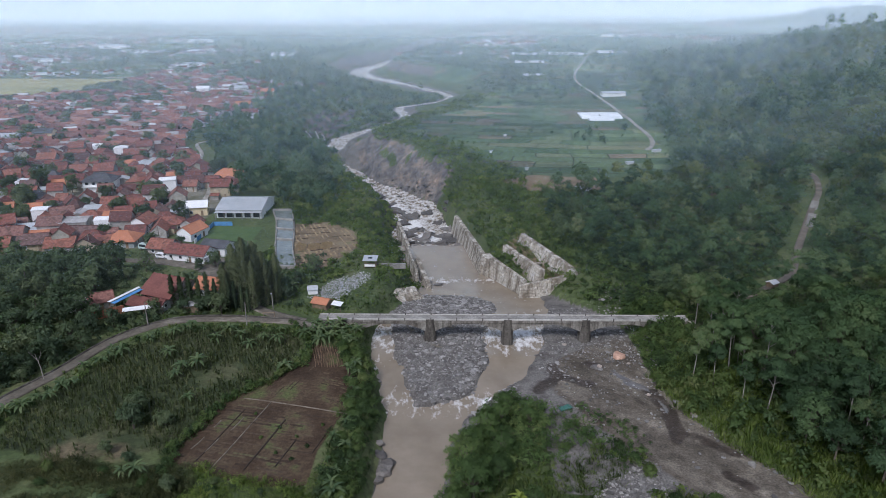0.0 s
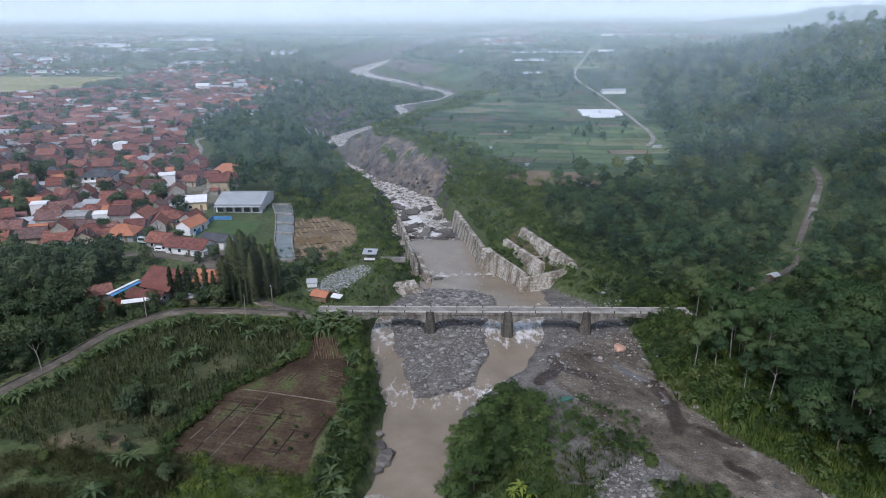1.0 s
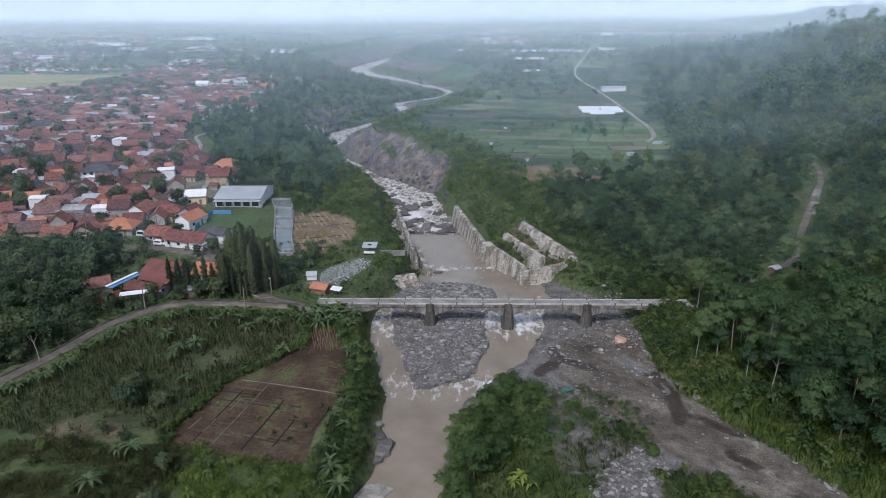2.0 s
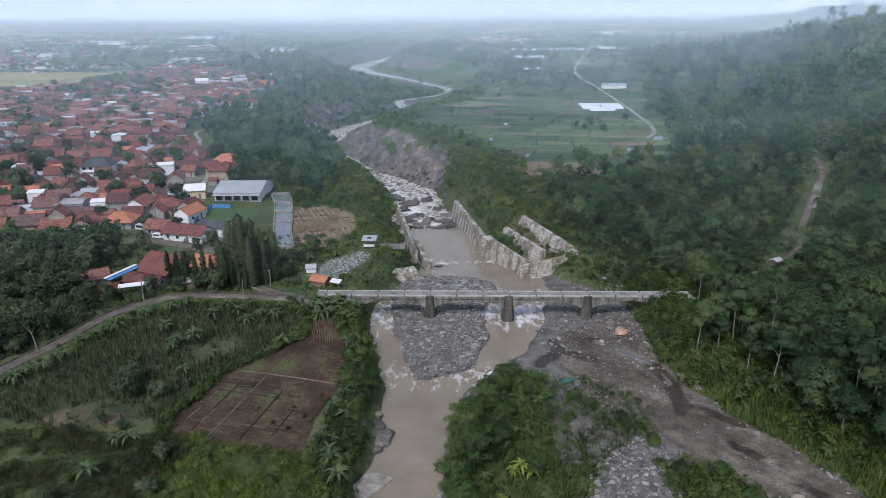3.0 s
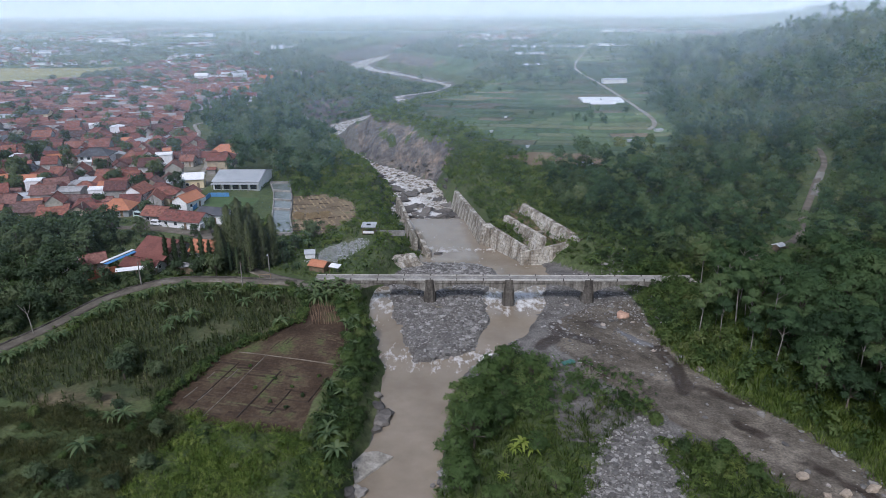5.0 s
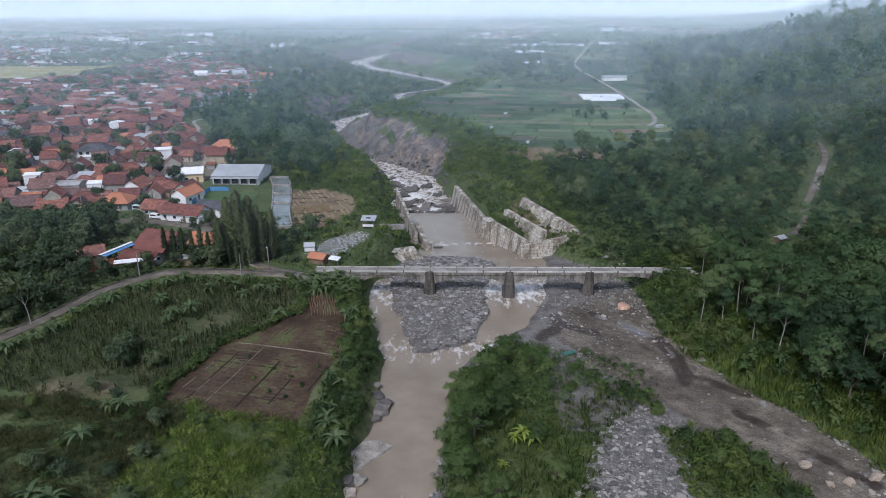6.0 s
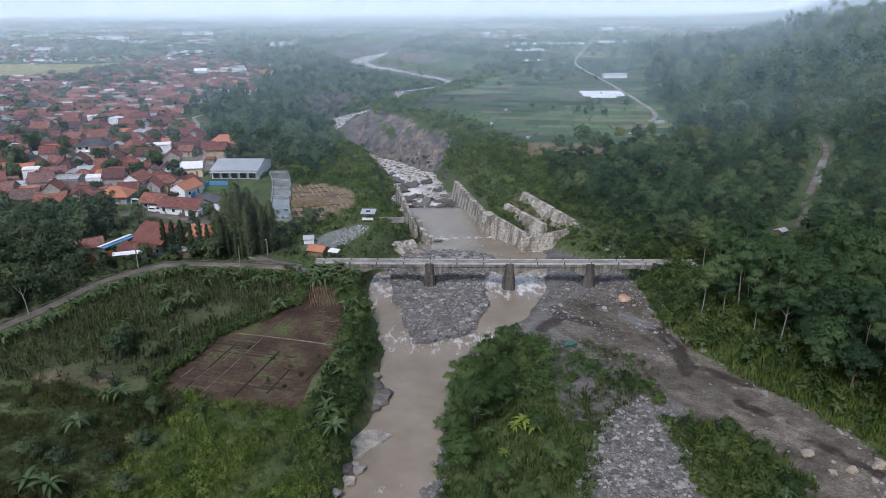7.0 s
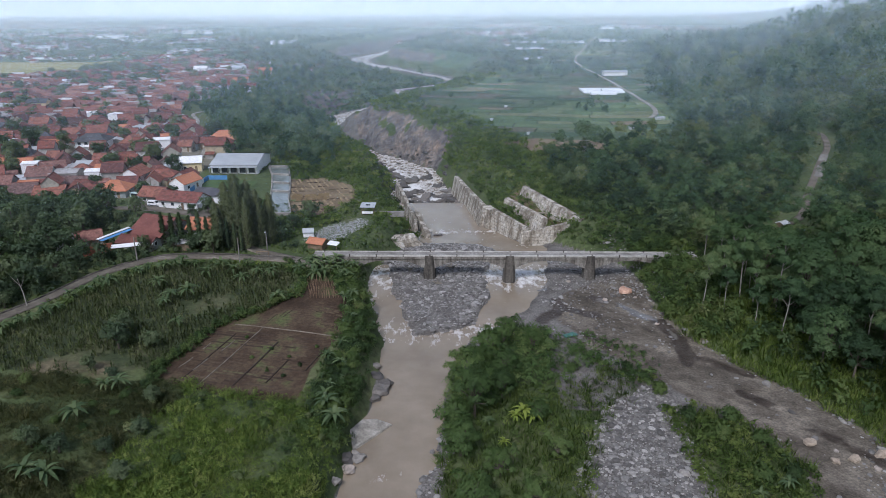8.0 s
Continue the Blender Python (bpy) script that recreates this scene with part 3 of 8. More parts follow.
    nt.links.new(mp3.outputs[0], wave.inputs["Vector"])
    soil = mixed(nt, 0.0, ramp(nt, grain(nt, 0.14, 6.0), [(0.3, (0.036, 0.023, 0.0145)), (0.48, (0.06, 0.039, 0.0235)), (0.58, (0.084, 0.059, 0.036)), (0.68, (0.085, 0.1, 0.036))]), wave.outputs["Color"], "OVERLAY")
    c = mixed(nt, att("plough", 0.15), c, shade(nt, soil, 1.6, 0.65, 1.3))
    dry = shade(nt, ramp(nt, grain(nt, 0.1, 6.0), [(0.3, (0.1, 0.076, 0.046)), (0.5, (0.175, 0.13, 0.08)), (0.62, (0.21, 0.165, 0.1)), (0.75, (0.12, 0.13, 0.055))]), 1.2, 0.7, 1.25)
    c = mixed(nt, att("stubble", 0.4, 0.2), c, dry)
    nt.links.new(c, b.inputs["Base Color"])
    bump(nt, b, grain(nt, 1.2, 8.0), 0.7, 0.35)
    return m


ground = tagged(link_mesh("ground", ground_mesh, ground_material()), "valley ground with grass, ploughed soil, gravel and fields", "ground", kind="structure")


# water: a sheet that follows the bed from stretch to stretch
def water_material():
    m, nt, b = material("muddy water", 0.32, 0.0, 0.3)
    c = ramp(nt, grain(nt, 0.12, 4.0), [(0.3, (0.2, 0.16, 0.112)), (0.7, (0.275, 0.226, 0.166))])
    a = nt.nodes.new("ShaderNodeAttribute")
    a.attribute_name = "foam"
    mp = nt.nodes.new("ShaderNodeMapping")
    mp.inputs["Scale"].default_value = (1.0, 0.45, 1.0)
    nt.links.new(place(nt), mp.inputs[0])
    f = sums(nt, "ADD", sums(nt, "MULTIPLY", a.outputs["Fac"], 0.62), sums(nt, "MULTIPLY", sums(nt, "SUBTRACT", grain(nt, 0.55, 8.0, 0.72, mp.outputs[0]), 0.5), 1.5))
    foam = ramp(nt, f, [(0.36, (0, 0, 0)), (0.6, (1, 1, 1))])
    nt.links.new(mixed(nt, foam, c, (0.7, 0.68, 0.65)), b.inputs["Base Color"])
    nt.links.new(ramp(nt, foam, [(0.0, (0.26,) * 3), (1.0, (0.75,) * 3)]), b.inputs["Roughness"])
    bump(nt, b, grain(nt, 0.9, 6.0, 0.6, mp.outputs[0]), 0.35, 0.18)
    return m


wy = np.concatenate([np.linspace(-300, 60, 20), np.arange(61, 700, 1.5), np.arange(702, 2400, 8.0)])
wu = np.linspace(0, 1, 44)
WY = np.repeat(wy[:, None], 44, 1)
margin = np.interp(WY, [300, 380, 560], [9, 3, -0.5])
wl, wr = knots(WY, BANKS, 2) - margin, knots(WY, BANKS, 3) + margin
wl = wl + 5 * rough_noise(WY, WY * 0, 17, 23) * smooth(380, 480, WY)
wr = wr + 5 * rough_noise(WY, WY * 0, 19, 29) * smooth(380, 480, WY)
WX = wl + (wr - wl) * wu[None, :]
foam = np.interp(WY, [60, 123, 127, 134, 139, 150, 158, 168, 176, 190, 212, 217, 222, 256, 260, 268, 300, 420, 480, 700], [0, 0, 0.45, 0.6, 0.25, 0.2, 0.6, 0.7, 0.4, 0.3, 0.28, 0.6, 0.28, 0.24, 0.4, 0.62, 0.72, 0.68, 0.66, 0.62])
for fx0, fy0, rx0, ry0, much in ((21, 164, 5, 11, 0.75), (24, 176, 4, 6, 0.35), (10, 131.5, 5, 3, 1.0), (-16.5, 150, 2.5, 9, 0.5), (0, 215, 8, 1.3, 0.85), (-6, 262, 9, 4, 0.85), (-9, 84, 6, 3, 0.35), (-8, 276, 9, 9, 0.95), (-14, 300, 8, 14, 0.95), (-26, 330, 10, 16, 0.9)):
    foam = np.maximum(foam, much * 1.25 * np.exp(-((WX - fx0) / rx0) ** 2 - ((WY - fy0) / ry0) ** 2))
WZ = knots(WY, BED, 1) + 0.12 * foam * rough_noise(WX, WY, 2.0, 21)
water_mesh = raw_mesh("water", np.stack([WX, WY, WZ], -1).reshape(-1, 3), sheet_faces(*WX.shape), True)
fa = water_mesh.attributes.new("foam", "FLOAT", "POINT")
fa.data.foreach_set("value", foam.astype(np.float32).ravel())
tagged(link_mesh("water", water_mesh, water_material()), "muddy brown river with white rapids", "river", kind="structure")


# ---------------------------------------------------------------- building blocks
def bm_mesh(name, bm, soft=False):
    me = bpy.data.meshes.new(name)
    bm.to_mesh(me)
    bm.free()
    if soft:
        me.polygons.foreach_set("use_smooth", [True] * len(me.polygons))
    return me


def part(name, bm, mat, parent, label=""):
    ob = link_mesh(name, bm_mesh(name, bm) if isinstance(bm, bmesh.types.BMesh) else bm, mat, parent)
    return tagged(ob, label)


def solid(bm, x0, y0, z0, x1, y1, z1, bevel=0.0, m=None):
    """A box between two corners, its edges eased."""
    r = bmesh.ops.create_cube(bm, size=1.0, matrix=(m or Matrix()) @ Matrix.Translation(((x0 + x1) / 2, (y0 + y1) / 2, (z0 + z1) / 2)) @ Matrix.Diagonal((x1 - x0, y1 - y0, z1 - z0, 1)))
    if bevel:
        es = list({e for v in r["verts"] for e in v.link_edges})
        bmesh.ops.bevel(bm, geom=es, offset=bevel, segments=1, affect="EDGES")
    return bm


def box(*a, **k):
    return solid(bmesh.new(), *a, **k)


def hull(pts, bevel=0.0):
    """A convex block from its corner places."""
    bm = bmesh.new()
    for p in pts:
        bm.verts.new(p)
    bmesh.ops.convex_hull(bm, input=bm.verts[:])
    if bevel:
        bmesh.ops.dissolve_limit(bm, angle_limit=0.02, verts=bm.verts[:], edges=bm.edges[:])
        bmesh.ops.bevel(bm, geom=bm.edges[:], offset=bevel, segments=1, affect="EDGES")
    return bm


def empty(name, m, label="", category="", group="", kind=""):
    ob = new(name)
    ob.matrix_basis = m
    ob.empty_display_size = 0.5
    return tagged(ob, label, category, group, kind)


def tube(points, radii, sides=6):
    """Ring after ring along the points: places and four-cornered faces."""
    v, f = [], []
    for i, (p, r) in enumerate(zip(points, radii)):
        d = Vector(points[min(i + 1, len(points) - 1)]) - Vector(points[max(i - 1, 0)])
        a = d.orthogonal().normalized()
        b = d.cross(a).normalized()
        for k in range(sides):
            t = 2 * math.pi * k / sides
            v.append(tuple(Vector(p) + r * (math.cos(t) * a + math.sin(t) * b)))
    for i in range(len(points) - 1):
        for k in range(sides):
            f.append((i * sides + k, i * sides + (k + 1) % sides, (i + 1) * sides + (k + 1) % sides, (i + 1) * sides + k))
    return v, f


def tubes(lines, sides=6):
    V, F = [], []
    for pts, radii in lines:
        v, f = tube(pts, radii, sides)
        F += [tuple(i + len(V) for i in q) for q in f]
        V += v
    return np.array(V), np.array(F)


def ribbon(name, line, width, lift, mat, label, category, thick=0.25, step=1.5):
    """A road laid along a line on the land, with edges that go into the ground."""
    pts = [Vector(p) for p in line]
    fine = []
    for i in range(len(pts) - 1):
        a, b, c, d = pts[max(i - 1, 0)], pts[i], pts[i + 1], pts[min(i + 2, len(pts) - 1)]
        n = max(2, int((c - b).length / step))
        for k in range(n):
            t = k / n
            fine.append(0.5 * (2 * b + (c - a) * t + (2 * a - 5 * b + 4 * c - d) * t * t + (3 * b - a - 3 * c + d) * t ** 3))
    fine.append(pts[-1])
    p = np.array([tuple(q) for q in fine])
    d = np.gradient(p, axis=0)
    nrm = np.stack([-d[:, 1], d[:, 0]], 1) / np.maximum(np.hypot(d[:, 0], d[:, 1]), 1e-6)[:, None]
    mid = land(p[:, 0], p[:, 1])
    k = np.array([0.08, 0.2, 0.5, 0.2, 0.08])
    for _ in range(3):
        mid = np.convolve(np.pad(mid, 2, "edge"), k / k.sum(), "valid")
    rows = []
    for s, dz in ((-0.5, -thick), (-0.5, 0), (-0.25, 0.03), (0, 0.05), (0.25, 0.03), (0.5, 0), (0.5, -thick)):
        q = p + nrm * (s * width) * (1 + 0.05 * value_noise(p[:, :1], p[:, 1:], 6, 31))
        rows.append(np.stack([q[:, 0], q[:, 1], np.maximum(mid, land(q[:, 0], q[:, 1])) + lift + dz], -1))
    v = np.stack(rows, 1)
    return tagged(link_mesh(name, raw_mesh(name, v.reshape(-1, 3), sheet_faces(*v.shape[:2]), True), mat), label, category, kind="structure")


def block_wall(name, a, b, base, top, thick, lean, mat, parent, label=""):
    """A battered wall from a to b; base and top heights at both ends; lean: how far its foot stands out to its right side."""
    a, b = Vector((*a, 0)), Vector((*b, 0))
    n = (b - a).cross(Vector((0, 0, 1))).normalized()
    pts = []
    for p, z0, z1 in ((a, base[0], top[0]), (b, base[1], top[1])):
        pts += [p + n * lean + Vector((0, 0, z0)), p + Vector((0, 0, z1)), p - n * thick + Vector((0, 0, z1)), p - n * (thick + 0.2) + Vector((0, 0, z0))]
    return part(name, hull(pts, 0.08), mat, parent, label)


# ---------------------------------------------------------------- roads
ribbon("road_1", ROAD, 2.9, 0.25, ASPHALT, "narrow pale worn road curving above the fields", "road")
rp = np.array(ROAD[1:-1])
rd = np.gradient(rp, axis=0)
out_side = rp + 1.85 * np.stack([-rd[:, 1], rd[:, 0]], 1) / np.hypot(rd[:, 0], rd[:, 1])[:, None]
ribbon("kerb", [tuple(q) for q in out_side], 0.3, 0.4, CONCRETE_DARK, "low stained concrete wall along the road edge", "kerb", 0.7)
ribbon("road_2", LANE, 3.2, 0.12, ASPHALT, "village lane of worn pale paving", "road")
ribbon("road_3", TRACK, 2.3, 0.25, DIRT, "dirt track climbing between the trees", "road")
ribbon("road_5", EDGE_LANE, 2.2, 0.3, PALE_CONCRETE, "narrow pale concrete lane at the village edge", "road")
ribbon("road_4", FAR_ROAD, 2.5, 0.35, PALE_CONCRETE, "straight country road across the fields", "road", step=6)

# ---------------------------------------------------------------- bridge
KERB_PALE = patchy("pale kerb concrete", [(0.3, (0.3, 0.285, 0.25)), (0.55, (0.42, 0.4, 0.36)), (0.75, (0.52, 0.5, 0.45))], 0.5, 2.5, 0.9, 0.3)
bridge = empty("bridge", pose(0, 161.85, 0, 0, 0, -1.2), "long narrow concrete arch bridge over the river", "bridge")
PIERS = (-3.7, 16.5, 36.7)
part("deck", box(-33, -1.45, 12.1, 63, 1.45, 12.6, 0.05), CONCRETE, bridge, "pale worn road deck")
part("edge_beam", box(-33, -1.74, 11.75, 63, -1.6, 12.32, 0.03), BEAM, bridge, "stained edge beam with dark runs")
for y0 in (-1.6, 1.32):
    parapet = part("parapet", box(-33, y0, 12.36, 63, y0 + 0.3, 12.78, 0.04), KERB_PALE, bridge)
    for i in range(14):
        x = -30.5 + 6.75 * i
        part("post", box(x - 0.13, y0 - 0.1, 12.0, x + 0.13, y0 + 0.3, 13.0, 0.03), CONCRETE_DARK, parapet)
for i, x in enumerate(PIERS):
    bm = bmesh.new()
    for z, wx, wy in ((2.5, 1.8, 2.7), (9.6, 1.5, 2.2), (12.1, 1.45, 1.55)):
        for k in range(10):
            t = 2 * math.pi * k / 10
            cx, cy = math.cos(t), math.sin(t)
            bm.verts.new((x + wx * math.copysign(abs(cx) ** 0.45, cx), wy * math.copysign(abs(cy) ** 0.8, cy), z))
    bm.verts.ensure_lookup_table()
    for r in (0, 10):
        for k in range(10):
            bm.faces.new([bm.verts[j] for j in (r + k, r + (k + 1) % 10, r + 10 + (k + 1) % 10, r + 10 + k)])
    bm.faces.new([bm.verts[20 + k] for k in range(10)])
    pier = part("pier", bm, CONCRETE_DARK, bridge, "dark stained pier with streaks")
    part("pier_footing", hull([(x + sx * (2.6 - t), sy * (4.2 - t), 2.2 + 3.2 * t) for sx in (-1, 1) for sy in (-1, 1) for t in (0, 1)], 0.15), CONCRETE_DARK, pier)
    part("pilaster", box(x - 1.0, -2.0, 6.5, x + 1.0, -1.5, 12.7, 0.06), CONCRETE_DARK, pier)
for x0, x1 in zip((-23.5,) + PIERS, PIERS + (57.0,)):
    for y0 in (-1.5, 0.65):
        bm = bmesh.new()
        lo, hi = [], []
        for k in range(25):
            s = k / 24
            x = x0 + (x1 - x0) * s
            lo.append((x, 11.35 - 2.9 * abs(2 * s - 1) ** 2.4))
            hi.append((x, 12.1))
        rim = lo + hi[::-1]
        near, far = [bm.verts.new((x, y0, z)) for x, z in rim], [bm.verts.new((x, y0 + 0.85, z)) for x, z in rim]
        for k in range(24):
            a, b, c, d = k, k + 1, 48 - k, 49 - k
            bm.faces.new((near[a], near[b], near[c], near[d]))
            bm.faces.new((far[d], far[c], far[b], far[a]))
            bm.faces.new((near[b], near[a], far[a], far[b]))
        part("arch_beam", bm, BEAM, bridge)
for x0, x1 in ((-33, -23), (56.5, 65)):
    part("abutment", hull([(x0, -2.1, 4), (x1, -2.4, 4), (x0, 2.1, 4), (x1, 2.4, 4), (x0, -1.55, 12.09), (x1, -1.55, 12.09), (x0, 1.55, 12.09), (x1, 1.55, 12.09)], 0.05), MASONRY, bridge)

# ---------------------------------------------------------------- spillway walls below the bridge
spill = empty("spillway_wall", pose(0, 0, 0), "pale weathered masonry walls of a spillway", "retaining wall", kind="structure")
block_wall("chute_wall", (4.6, 285), (13.6, 223), (-9, -4), (2.6, 6.8), 1.6, 2.4, MASONRY, spill)
part("corner_block", hull([(12.4, 224, -3), (15.2, 219.2, -3), (18.2, 223.4, -3), (13.4, 223.4, 6.7), (15.3, 220.4, 6.5), (17.2, 223, 6.6), (16.3, 226, 6.7), (14, 227, 6.7)], 0.1), MASONRY, spill)
block_wall("apron_wall", (16.2, 222), (25.6, 201.5), (-3, -3), (6.8, 6.3), 1.2, 1.8, MASONRY, spill, "tan stained masonry wall")
block_wall("middle_wall", (21.6, 233), (31.6, 207), (-1, -1), (7.4, 7.8), 1.5, 3.2, MASONRY, spill)
block_wall("upper_wall", (27.8, 234), (42.2, 199.5), (0, 2), (11.4, 9.8), 1.5, 4.2, MASONRY, spill)
block_wall("end_wall", (23.8, 198.6), (39.5, 200.5), (-2, 1), (5.6, 8.6), 1.2, 0.8, MASONRY, spill)
block_wall("tie_wall", (29.4, 214), (35.4, 216), (2, 2), (7.2, 7.4), 0.9, 0.2, MASONRY, spill)
left_wall = empty("river_wall", pose(0, 0, 0), "broken low concrete river wall with stained faces", "retaining wall", kind="structure")
block_wall("wall_run", (-20.6, 286), (-14.6, 251), (-9, -4), (-0.4, 1.4), 1.3, 1.0, MASONRY, left_wall)
block_wall("wall_run", (-14.6, 250), (-10.2, 230), (-4, -3), (0.9, 1.8), 1.4, 0.8, CONCRETE, left_wall)
block_wall("wall_run", (-10.4, 231), (-5.6, 208), (-3, -2), (3.2, 2.2), 1.5, 0.9, MASONRY, left_wall)
block_wall("wall_run", (-14.2, 238), (-9.6, 214), (-2, -2), (5.4, 5.2), 0.9, 0.5, MASONRY, left_wall)
part("wing_slab", hull([(-17, 189.2, 3.0), (-5.0, 195.0, 0.8), (-4.8, 197, 0.8), (-17.5, 195, 3), (-16.8, 191.2, 6.6), (-9.0, 196.6, 6.0), (-9.4, 198.5, 6.0), (-17.4, 194, 6.7)], 0.1), MASONRY, left_wall)
slab = tagged(link_mesh("concrete_slab", bm_mesh("concrete_slab", hull([(-14.6, 90.2, 5.0), (-15.6, 94, 5.2), (-13.9, 97.4, 5.2), (-11.4, 98.2, 5.2), (-8.6, 97.5, 5.2), (-12.8, 92.0, 5.0), (-14.5, 90.5, 6.3), (-15.5, 94.1, 7.2), (-13.8, 97.3, 7.1), (-11.5, 98.0, 6.8), (-8.8, 97.4, 6.1), (-12.9, 92.4, 6.25)], 0.06)), PALE_CONCRETE), "broken pale concrete slab lying on the river bank", "slab")


# ---------------------------------------------------------------- plants
RNG = np.random.default_rng(5)


def unit(n):
    v = RNG.normal(size=(n, 3))
    return v / np.linalg.norm(v, axis=1, keepdims=True)


def leaves(blobs, n, size, droop=0.0, low=-0.35, slim=0.5):
    """Sprays of pointed leaves lying over the outside of boughs; each corner carries its place and the crown's own normal."""
    vol = np.array([max(b[3] * b[4], 0.01) for b in blobs])
    m = max(n // 4, 1)
    B = np.array(blobs)[RNG.choice(len(blobs), m, p=vol / vol.sum())]
    d = unit(m)
    d[:, 2] = np.where(d[:, 2] < low, -d[:, 2], d[:, 2])
    c = B[:, :3] + d * B[:, 3:6] * RNG.uniform(0.7, 1.08, (m, 1))
    reach = size * RNG.uniform(0.9, 2.1, m)
    w = RNG.integers(0, m, n)
    heart = np.average(np.array(blobs)[:, :3], axis=0, weights=vol) - np.array([0, 0, 0.3])
    whole = c - heart
    whole /= np.maximum(np.linalg.norm(whole, axis=1, keepdims=True), 1e-6)
    away = 0.75 * d + 0.55 * whole + np.array([0, 0, 0.3])
    away = (away / np.linalg.norm(away, axis=1, keepdims=True))[w]
    face = away + 0.75 * unit(n)
    face /= np.linalg.norm(face, axis=1, keepdims=True)
    o = np.cross(face, unit(n))
    o /= np.maximum(np.linalg.norm(o, axis=1, keepdims=True), 1e-6)
    s = size * RNG.uniform(0.6, 1.35, (n, 1))
    at = c[w] + o * (reach[w] * RNG.uniform(0.05, 0.8, n))[:, None] + 0.6 * s * unit(n)
    side = np.cross(face, o) * s * slim
    q = np.stack([at + side, at - side, at + o * s * 1.6 - np.array([0, 0, 1.0]) * s * droop], 1)
    return with_normals(q, away + 0.25 * unit(n))


def with_normals(q, away):
    """Wind each leaf so that it faces the way it is lit from, and store that way beside its corners."""
    g = np.cross(q[:, 1] - q[:, 0], q[:, 2] - q[:, 0])
    turned = (g * away).sum(1) < 0
    q[turned] = q[turned][:, ::-1]
    away = away / np.maximum(np.linalg.norm(away, axis=1, keepdims=True), 1e-6)
    return np.concatenate([q, np.repeat(away[:, None], q.shape[1], 1)], -1)


def faces_of(q):
    return np.arange(q.shape[0] * q.shape[1], dtype=np.int32).reshape(-1, q.shape[1])


def tall_tree(n, size):
    """Slender pale trunk and a flat-topped feathery crown in a few tiers."""
    h = RNG.uniform(12, 17)
    bl = [(0, 0, h, 1.8, 1.8, 1.0)]
    lines = [([(0, 0, -1.0), (0.15, 0.1, h * 0.5), (0, 0, h)], [0.2, 0.14, 0.05])]
    for k in range(9):
        t = k * 2.4 + RNG.uniform(-0.4, 0.4)
        r, z = RNG.uniform(1.0, 2.9), h * RNG.uniform(0.68, 0.97)
        bl.append((r * math.cos(t), r * math.sin(t), z, RNG.uniform(1.0, 1.7), RNG.uniform(1.0, 1.7), RNG.uniform(0.5, 0.9)))
        lines.append(([(0, 0, z - 2.2), (r * 0.5 * math.cos(t), r * 0.5 * math.sin(t), z - 0.9), (r * math.cos(t), r * math.sin(t), z)], [0.08, 0.06, 0.03]))
    return lines, leaves(bl, n, size, 0.2)


def round_tree(n, size, h=8.0, w=3.6):
    h, w = h * RNG.uniform(0.85, 1.15), w * RNG.uniform(0.85, 1.15)
    bl = [(0, 0, h * 0.72, w * 0.62, w * 0.62, h * 0.26)]
    lines = [([(0, 0, -0.8), (0.1, 0, h * 0.3), (0, 0.1, h * 0.65)], [0.28, 0.2, 0.1])]
    for k in range(20):
        t = k * 2.4 + RNG.uniform(-0.5, 0.5)
        z = h * RNG.uniform(0.3, 0.97)
        r = w * RNG.uniform(0.35, 0.95) * math.sin(math.pi * (0.2 + 0.75 * (z / h - 0.3))) ** 0.6
        bl.append((r * math.cos(t), r * math.sin(t), z, w * RNG.uniform(0.14, 0.34), w * RNG.uniform(0.14, 0.34), h * RNG.uniform(0.06, 0.13)))
        lines.append(([(0, 0, h * 0.3), (r * 0.6 * math.cos(t), r * 0.6 * math.sin(t), z * 0.8), (r * math.cos(t), r * math.sin(t), z)], [0.12, 0.08, 0.03]))
    return lines, leaves(bl, n, size, 0.15)


def bush_plant(n, size, h=2.0, w=1.6):
    bl = [(RNG.uniform(-w, w) * 0.5, RNG.uniform(-w, w) * 0.5, h * RNG.uniform(0.25, 0.65), w * RNG.uniform(0.4, 0.7), w * RNG.uniform(0.4, 0.7), h * RNG.uniform(0.3, 0.45)) for _ in range(5)]
    lines = [([(0, 0, -0.4), (b[0] * 0.5, b[1] * 0.5, b[2] * 0.6), b[:3]], [0.06, 0.045, 0.02]) for b in bl[:3]]
    return lines, leaves(bl, n, size, 0.2, -0.1)


